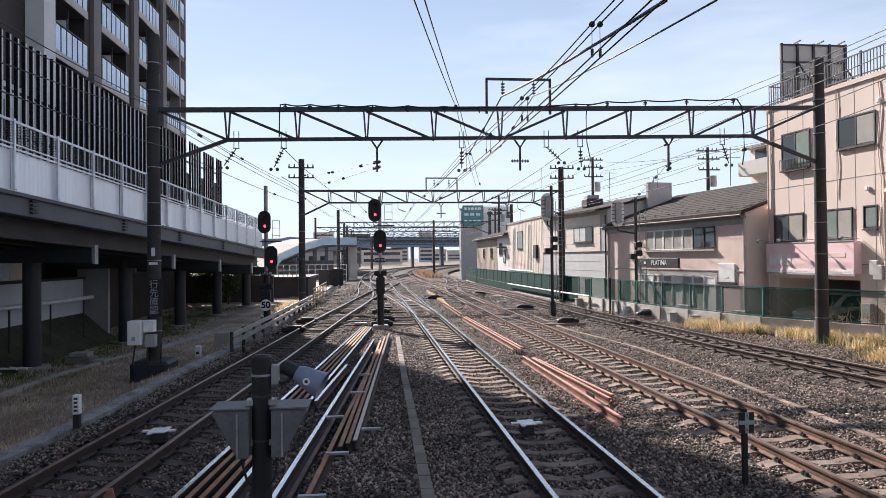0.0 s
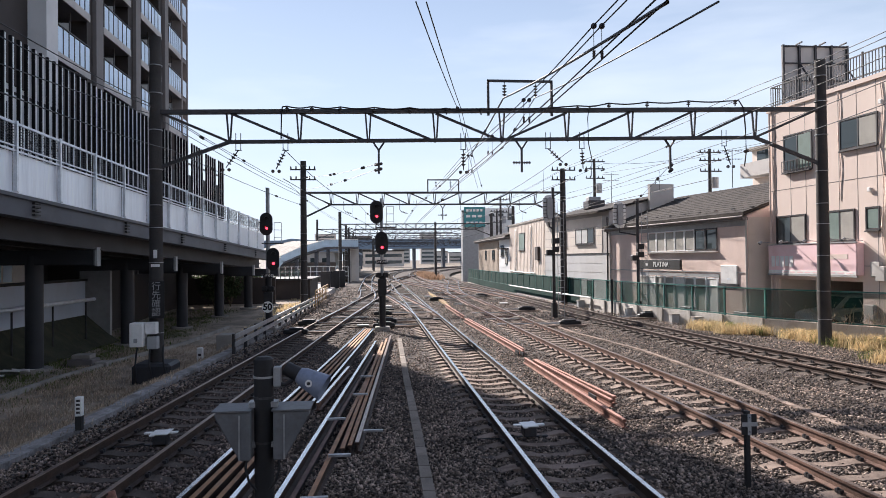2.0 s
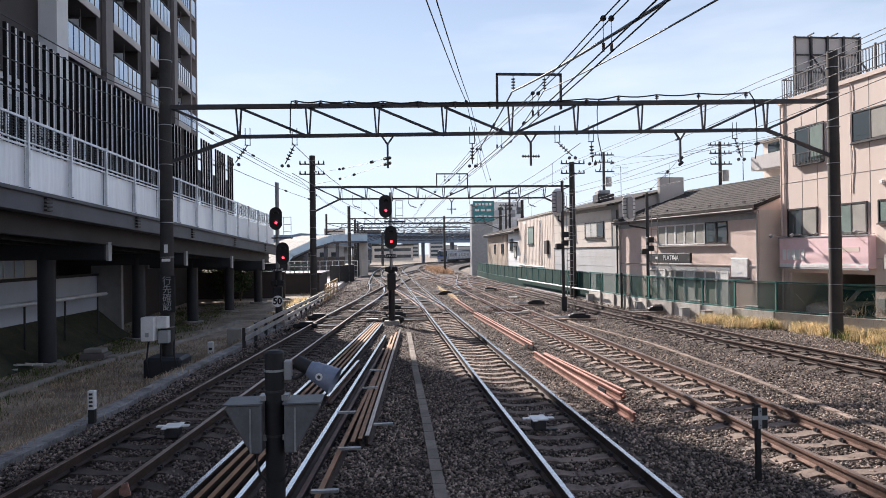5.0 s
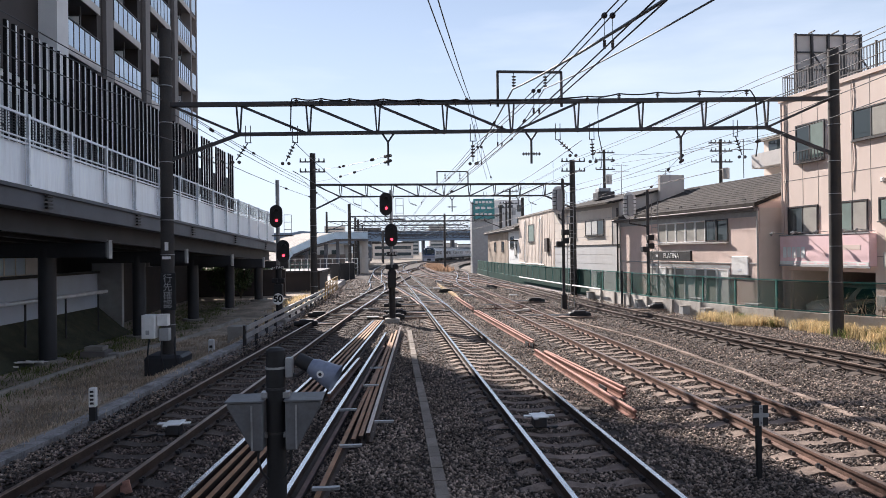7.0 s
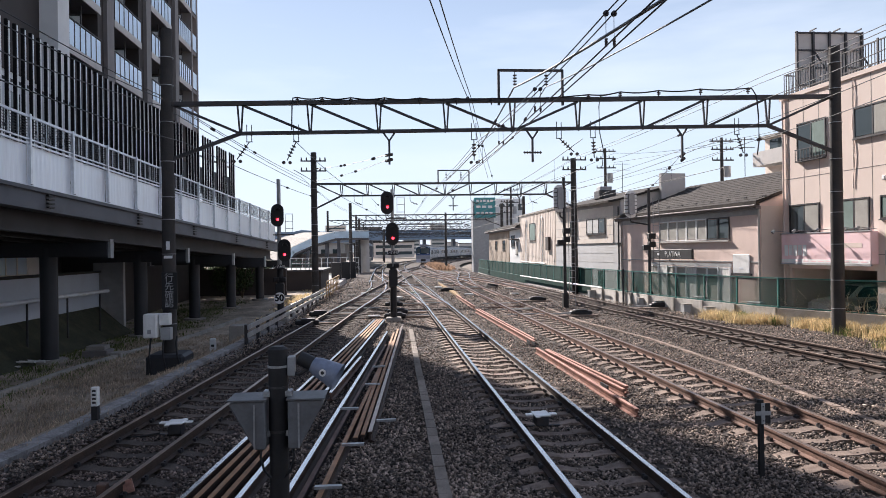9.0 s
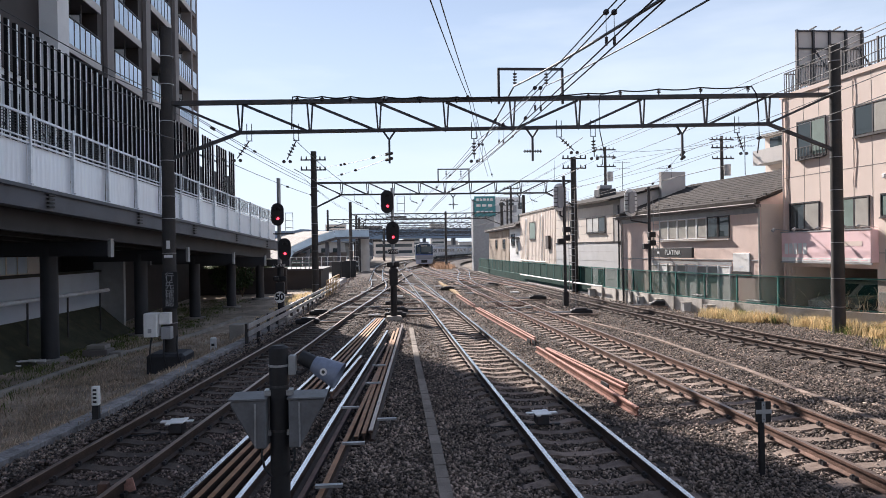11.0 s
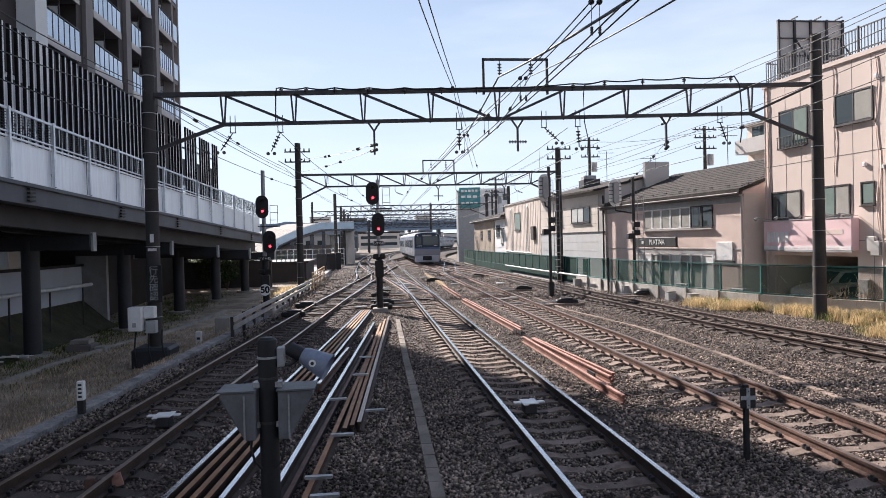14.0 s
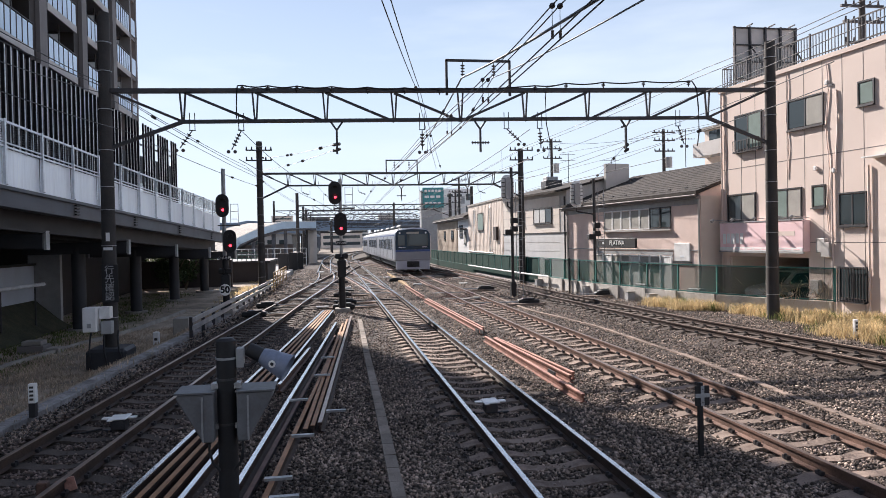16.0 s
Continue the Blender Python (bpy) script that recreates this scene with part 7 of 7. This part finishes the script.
# ---- plants ----
def blades(name, label, count, where, height, material, width=0.012, lean=0.35):
    """One mesh of many narrow leaves; where() gives foot points."""
    v, f = [], []
    for i in range(count):
        x, y, z = where()
        h = height * random.uniform(0.45, 1.25)
        a = random.uniform(0, 2 * math.pi)
        dx, dy = math.cos(a) * width, math.sin(a) * width
        lx, ly = random.gauss(0, lean) * h, random.gauss(0, lean) * h
        k = len(v)
        v += [(x - dx, y - dy, z), (x + dx, y + dy, z), (x + lx * 0.4 + dx * 0.8, y + ly * 0.4 + dy * 0.8, z + h * 0.6), (x + lx * 0.4 - dx * 0.8, y + ly * 0.4 - dy * 0.8, z + h * 0.6), (x + lx, y + ly, z + h * random.uniform(0.8, 1))]
        f += [(k, k + 1, k + 2, k + 3), (k + 3, k + 2, k + 4)]
    me = bpy.data.meshes.new(name)
    me.from_pydata(v, [], f)
    me.materials.append(material)
    return tagged(new(name, me), label, "grass", kind="stuff")


random.seed(21)


def clumped(cx0, cx1, cy0, cy1, z, n, spread, inside=lambda x, y: True):
    cs = []
    while len(cs) < n:
        x, y = random.uniform(cx0, cx1), random.uniform(cy0, cy1)
        if inside(x, y):
            cs.append((x, y, z))

    def pick():
        c = random.choice(cs)
        return c[0] + random.gauss(0, spread), c[1] + random.gauss(0, spread), c[2]
    return pick


def lowered(pick):
    def f():
        x, y, z = pick()
        return x, y, verge_z(x, y) - 0.01
    return f


right_ok = lambda x, y: max(track_c(y) + 2.3, 14.1 if 18 < y < 24 else 0) < x < fence_x(y) - 0.15
blades("dry_grass", "yellow dry autumn grass below the fence", 26000, clumped(12.2, 18.5, 12, 27.5, -0.22, 240, 0.17, right_ok), 0.38, DRYGRASS, 0.008)
blades("green_grass", "green grass mixed into the dry tufts", 6000, clumped(12.2, 18.5, 12, 27, -0.22, 80, 0.16, right_ok), 0.36, GREENGRASS, 0.008)
left_ok = lambda x, y: x < kerb_x(y) - 0.4
blades("verge_straw", "short grey straw on the verge", 26000, lowered(clumped(-9.5, -4.6, 8, 30, -0.2, 700, 0.22, left_ok)), 0.11, STRAW, 0.008)
blades("verge_grass", "short green grass by the columns", 12000, lowered(clumped(-12.3, -8.6, 12, 46, -0.2, 400, 0.35, left_ok)), 0.12, GREENGRASS, 0.01)
blades("far_grass", "reddish dry grass tufts between far tracks", 4000, clumped(8.2, 9.6, 96, 130, -0.2, 60, 0.4), 0.8, REDGRASS, 0.03)
blades("side_grass", "pale dry grass by the guard rail", 2600, lowered(clumped(-6, -3.9, 34, 60, -0.25, 70, 0.3, left_ok)), 0.17, DRYGRASS, 0.014)


def shrub(x, y, r, h, label):
    t = thing("shrub", label, "shrub", group="shrubs")
    for k in range(6):
        a = k * 1.05
        bm = bmesh.new()
        tube(bm, [(x, y, -0.35), (x + 0.3 * r * math.cos(a), y + 0.3 * r * math.sin(a), h * 0.4), (x + 0.7 * r * math.cos(a), y + 0.7 * r * math.sin(a), h * 0.8)], 0.02)
        part("branch", bm, BARK, t)
    v, f = [], []
    for i in range(1400):
        d = Vector((random.gauss(0, 1), random.gauss(0, 1), random.gauss(0, 1))).normalized() * random.uniform(0.35, 1.0) * (0.8 + 0.3 * noise.noise(Vector((i * 0.01, x, y))))
        c = Vector((x + d.x * r, y + d.y * r, h * 0.5 + d.z * h * 0.55))
        u = Vector((random.gauss(0, 1), random.gauss(0, 1), random.gauss(0, 1))).normalized() * 0.09
        w = u.cross(Vector((random.gauss(0, 1), random.gauss(0, 1), random.gauss(0, 1)))).normalized() * 0.045
        k = len(v)
        v += [c - u, c + w, c + u, c - w]
        f.append((k, k + 1, k + 2, k + 3))
    me = bpy.data.meshes.new("foliage")
    me.from_pydata(v, [], f)
    me.materials.append(LEAF)
    ob = new("foliage", me)
    ob.parent = t


for x, y, r, h in ((-9.5, 44, 1.2, 2.2), (-8.8, 52, 1.2, 2.4), (-10.5, 50, 1.6, 3.0), (-9.4, 48.0, 1.2, 2.0), (-12.0, 52, 1.6, 2.4)):
    shrub(x, y, r, h, "small dark leafy shrub near the columns")
for k in range(5):
    x, y = 14.6 + 0.35 * k, 24.2 - 0.7 * k
    bm = bmesh.new()
    for j in range(10):
        a, l = random.uniform(0, 6.3), random.uniform(0.4, 1.1)
        tube(bm, [(x, y, -0.3), (x + 0.15 * math.cos(a), y + 0.15 * math.sin(a), l * 0.6), (x + 0.5 * math.cos(a), y + 0.5 * math.sin(a), l)], 0.003, 3)
    tagged(part("dry_weed", bm, STRAW), "bare dry weed stems against the fence", "weed", group="dry weeds")

# ---- loose ballast stones ----
rng = np.random.default_rng(3)
N = 350000
yy = 5.8 * (75 / 5.8) ** rng.random(N)
ang = rng.uniform(math.radians(-36), math.radians(45), N)
xx = yy * np.tan(ang)
kx = np.interp(yy, [p[0] for p in KERB], [p[1] for p in KERB])
fxs = np.interp(yy, [p[0] for p in FENCE], [p[1] for p in FENCE])
keep = (xx > kx + 0.1) & (xx < fxs - 0.3)
ty = np.arange(0.0, 90.0, 0.5)
for fx, gap in ((track_a, 0.58), (track_b, 0.6), (track_c, 0.62), (track_l, 0.6)):   # keep the sleepers clear
    cx = np.interp(yy, ty, [fx(v) for v in ty])
    slope = np.interp(yy, ty, [fx(v + 0.5) - fx(v - 0.5) for v in ty])
    off = (yy + slope * (xx - cx) - 3.0) / gap
    near = np.abs(off - np.round(off)) * gap < 0.13
    keep &= ~((np.abs(xx - cx) < 1.02) & near & (rng.random(N) < 0.93))
    keep &= ~(np.abs(np.abs(xx - cx) - 0.566) < 0.09)
xx, yy = xx[keep], yy[keep]
n = len(xx)
base = np.array([(1, 0, 0), (-1, 0, 0), (0, 1, 0), (0, -1, 0), (0, 0, 1), (0, 0, -1)], float)
pts = base[None] + rng.normal(0, 0.28, (n, 6, 3))
size = (rng.uniform(0.012, 0.029, n) * np.clip(yy / 26, 1, 1.8))[:, None, None] * rng.uniform(0.7, 1.3, (n, 1, 3))
a = rng.uniform(0, 2 * math.pi, n)
pts = pts * size
px = pts[:, :, 0] * np.cos(a)[:, None] - pts[:, :, 1] * np.sin(a)[:, None]
py = pts[:, :, 0] * np.sin(a)[:, None] + pts[:, :, 1] * np.cos(a)[:, None]
v = np.stack([px + xx[:, None], py + yy[:, None], pts[:, :, 2] * 0.8 + rng.uniform(-0.205, -0.175, n)[:, None]], 2).reshape(-1, 3)
tri = np.array([(0, 2, 4), (2, 1, 4), (1, 3, 4), (3, 0, 4), (2, 0, 5), (1, 2, 5), (3, 1, 5), (0, 3, 5)])
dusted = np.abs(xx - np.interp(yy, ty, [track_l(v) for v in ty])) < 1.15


def stone_heap(which, name, material, label):
    k = np.flatnonzero(which)
    sv = v.reshape(-1, 6, 3)[k].reshape(-1, 3)
    sf = (tri[None] + (np.arange(len(k)) * 6)[:, None, None]).reshape(-1, 3)
    me = bpy.data.meshes.new(name)
    me.vertices.add(len(sv)), me.vertices.foreach_set("co", sv.ravel())
    me.loops.add(len(sf) * 3), me.loops.foreach_set("vertex_index", sf.ravel().astype(np.int32))
    me.polygons.add(len(sf)), me.polygons.foreach_set("loop_start", np.arange(0, len(sf) * 3, 3, dtype=np.int32))
    me.update(calc_edges=True)
    me.materials.append(material)
    tagged(new(name, me), label, "ballast", kind="stuff")


stone_heap(~dusted, "ballast_stones", STONE, "loose angular grey-brown ballast stones")
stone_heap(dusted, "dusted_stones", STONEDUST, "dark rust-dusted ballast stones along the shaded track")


# ---- train ----
TRAINSILVER = mat("train_pale_steel", (0.40, 0.42, 0.46), 0.38, 0.45, var=0.06, scale=1.5, bump=0.02, local=True)
TRAINWHITE = mat("train_white", (0.47, 0.48, 0.56), 0.4, var=0.05, scale=1.5, bump=0.02, local=True)
TRAINBLUE = mat("train_blue", (0.06, 0.11, 0.30), 0.35, var=0.06, scale=1.5, bump=0, local=True)
TRAINDARK = mat("train_dark_mask", (0.012, 0.035, 0.065), 0.2, var=0.1, scale=2, bump=0, local=True)
TRAINROOF = mat("train_roof", (0.20, 0.21, 0.22), 0.7, var=0.15, scale=1.0, bump=0.05, local=True)
UNDER = mat("underframe", (0.03, 0.03, 0.032), 0.8, var=0.3, scale=2, bump=0.1, local=True)
TRAINGREY = mat("train_satin_grey", (0.27, 0.28, 0.32), 0.4, 0.3, var=0.06, scale=1.5, bump=0.02, local=True)
HEADLAMP = mat("headlamp_glass", (0.7, 0.72, 0.75), 0.1, var=0.05, scale=8, bump=0, local=True)


def train_car(first, label):
    """A 20 m car; its front end is at y = 0 and it runs towards -y."""
    t = thing("train_car", label, "train", group="train cars")
    W, L = 1.5, 19.6
    prof = [(-W, 1.05), (-W, 2.9), (-W + 0.06, 3.2), (-W + 0.25, 3.42), (-W + 0.65, 3.56), (0, 3.63), (W - 0.65, 3.56), (W - 0.25, 3.42), (W - 0.06, 3.2), (W, 2.9), (W, 1.05), (W - 0.06, 0.9), (-W + 0.06, 0.9)]
    bm = bmesh.new()
    rings = []
    for y, k in ((0.0, 0.93), (0.12, 0.985), (0.3, 1.0), (L - 0.1, 1.0), (L, 0.98)) if first else ((0.1, 0.98), (0.2, 1.0), (L - 0.1, 1.0), (L, 0.98)):
        rings.append([bm.verts.new((x * k, y, 2.2 + (z - 2.2) * k)) for x, z in prof])
    for r0, r1 in zip(rings, rings[1:]):
        for i in range(len(prof)):
            bm.faces.new((r0[i], r0[(i + 1) % len(prof)], r1[(i + 1) % len(prof)], r1[i]))
    bm.faces.new(rings[0][::-1]), bm.faces.new(rings[-1])
    part("body", bm, TRAINSILVER, t)
    bm = bmesh.new()
    rings = []
    for y in (0.32, L - 0.1):
        rings.append([bm.verts.new((x * 1.0, y, z + 0.012)) for x, z in prof[2:9]])
    for i in range(6):
        bm.faces.new((rings[0][i], rings[0][i + 1], rings[1][i + 1], rings[1][i]))
    ex = bmesh.ops.extrude_face_region(bm, geom=bm.faces[:])
    bmesh.ops.translate(bm, vec=(0, 0, 0.02), verts=[q for q in ex["geom"] if isinstance(q, bmesh.types.BMVert)])
    part("roof", bm, TRAINROOF, t)
    for y in (3.5, 9.6, 15.5):
        part("roof_unit", B((-0.85, 0.85, y - 1.7, y + 1.7, 3.64, 3.9)), TRAINROOF, t, bevel=0.11)
    for s in (-1, 1):
        x0, x1 = (s * W - 0.012, s * W + 0.012)
        part("blue_band", B((x0, x1, 0.35, L - 0.15, 3.0, 3.08)), TRAINBLUE, t)
        for k in range(4):
            yd = 2.4 + 4.85 * k
            d = part("door", B((x0 - 0.004, x1 + 0.004, yd - 0.65, yd + 0.65, 1.08, 2.95)), TRAINSILVER, t)
            part("door_edge", B((x0 - 0.002, x1 + 0.002, yd - 0.76, yd - 0.652, 1.08, 2.95)), UNDER, d)
            part("door_edge", B((x0 - 0.002, x1 + 0.002, yd + 0.652, yd + 0.76, 1.08, 2.95)), UNDER, d)
            for q in (-1, 1):
                part("door_pane", B((x0 - 0.01, x1 + 0.01, yd + q * 0.33 - 0.22, yd + q * 0.33 + 0.22, 1.85, 2.75)), TRAINDARK, d)
            if k < 3:
                for wa, wb in ((1.15, 2.35), (2.5, 3.7)):
                    part("window", B((x0 - 0.006, x1 + 0.006, yd + wa, yd + wb, 1.85, 2.72)), TRAINDARK, t)
    part("underframe", B((-1.2, 1.2, 1.2, L - 1.2, 0.45, 0.895)), UNDER, t)
    for yb in (3.0, 16.6):
        b = part("bogie", B((-1.05, 1.05, yb - 1.5, yb + 1.5, 0.35, 0.7)), UNDER, t)
        for q in (-1.05, 1.05):
            for s in (-0.56, 0.56):
                bm = bmesh.new()
                rod(bm, (s - 0.06, yb + q, 0.43), (s + 0.06, yb + q, 0.43), 0.43, n=18)
                part("wheel", bm, UNDER, b)
    if first:
        outline = [(-1.4, 1.86), (1.4, 1.86), (1.4, 2.85)]
        outline += [(1.0 + 0.38 * math.cos(a), 3.06 + 0.36 * math.sin(a)) for a in (0.15, 0.5, 0.9, 1.25)]
        outline += [(0.55, 3.47), (0.0, 3.5), (-0.55, 3.47)]
        outline += [(-1.0 - 0.38 * math.cos(a), 3.06 + 0.36 * math.sin(a)) for a in (1.25, 0.9, 0.5, 0.15)] + [(-1.4, 2.85)]
        bm = bmesh.new()
        near, far = ([bm.verts.new((x, y, z)) for x, z in outline] for y in (-0.05, 0.06))
        bm.faces.new(near), bm.faces.new(far[::-1])
        for i in range(len(outline)):
            bm.faces.new((near[i - 1], far[i - 1], far[i], near[i]))
        bmesh.ops.recalc_face_normals(bm, faces=bm.faces[:])
        m = part("front_mask", bm, TRAINDARK, t, "dark glazed front mask")
        part("blue_line", B((-1.4, 1.4, -0.045, 0.05, 1.70, 1.855)), TRAINBLUE, t)
        part("windscreen", B((-0.45, 1.2, -0.066, -0.052, 2.15, 3.1)), GLASS, m, bevel=0.006)
        part("door_pane", B((-1.2, -0.66, -0.066, -0.052, 2.2, 3.02)), GLASS, m)
        part("destination_sign", B((-0.5, 0.5, -0.066, -0.052, 3.12, 3.28)), CURTAIN, m)
        part("nose_panel", B((-1.39, 1.39, -0.03, 0.05, 1.0, 1.695)), TRAINGREY, t, bevel=0.02)
        part("number_mark", B((0.75, 1.15, -0.07, -0.053, 2.02, 2.09)), TRAINWHITE, m)
        part("number_mark", B((-1.15, -0.6, -0.07, -0.053, 2.02, 2.08)), TRAINWHITE, m)
        k = part("skirt", B((-1.36, 1.36, -0.02, 0.5, 0.25, 0.995)), TRAINWHITE, t, "white front skirt", bevel=0.05)
        part("coupler_recess", B((-0.5, 0.5, -0.035, -0.022, 0.45, 0.92)), BLACK, k)
        bm = bmesh.new()
        rod(bm, (0, -0.3, 0.68), (0, 0.1, 0.68), 0.12, n=10)
        part("coupler", bm, UNDER, t)
        for s in (-1, 1):
            bm = bmesh.new()
            rod(bm, (s * 1.05, -0.075, 3.2), (s * 1.05, -0.05, 3.2), 0.07, n=14)
            part("headlamp", bm, HEADLAMP, m)
    else:
        part("gangway", B((-0.6, 0.6, -0.25, 0.1, 0.95, 3.1)), UNDER, t)
    return t


PATH_S = [(0.0, 0.0)]
for i in range(1, 700):
    PATH_S.append((PATH_S[-1][0] + math.hypot(1, track_b(i) - track_b(i - 1)), float(i)))
S58 = next(s for s, y in PATH_S if y >= 58)


def on_path(s):
    i = min(int(s), len(PATH_S) - 2)
    while PATH_S[i][0] > s:
        i -= 1
    (a, ya), (b, yb) = PATH_S[i], PATH_S[i + 1]
    y = ya + (yb - ya) * (s - a) / (b - a)
    return Vector((track_b(y), y, 0))


CARS = []
lead = train_car(True, "leading train car with dark front mask and blue bands")
CARS.append(lead)
follow = train_car(False, "pale steel train car with blue bands")
CARS.append(follow)
for k in range(6):
    CARS.append(copy_thing(follow, Matrix.Identity(4)))


def motions():
    for i, car in enumerate(CARS):
        rows = []
        for k in range(33):
            t = k * 0.5
            u = 16.0 - t
            s = S58 - 1.7 + 10.5 * u + 0.25 * u * u + i * 20.0
            a, b = on_path(s + 3.0), on_path(s + 16.6)
            d = (b - a).normalized()
            turn = -math.degrees(math.atan2(d.x, d.y))
            p = a - d * 3.0
            rows.append((t, pose(p.x, p.y, 0.0, 0, 0, turn)))
        walk(car, rows)


motions()
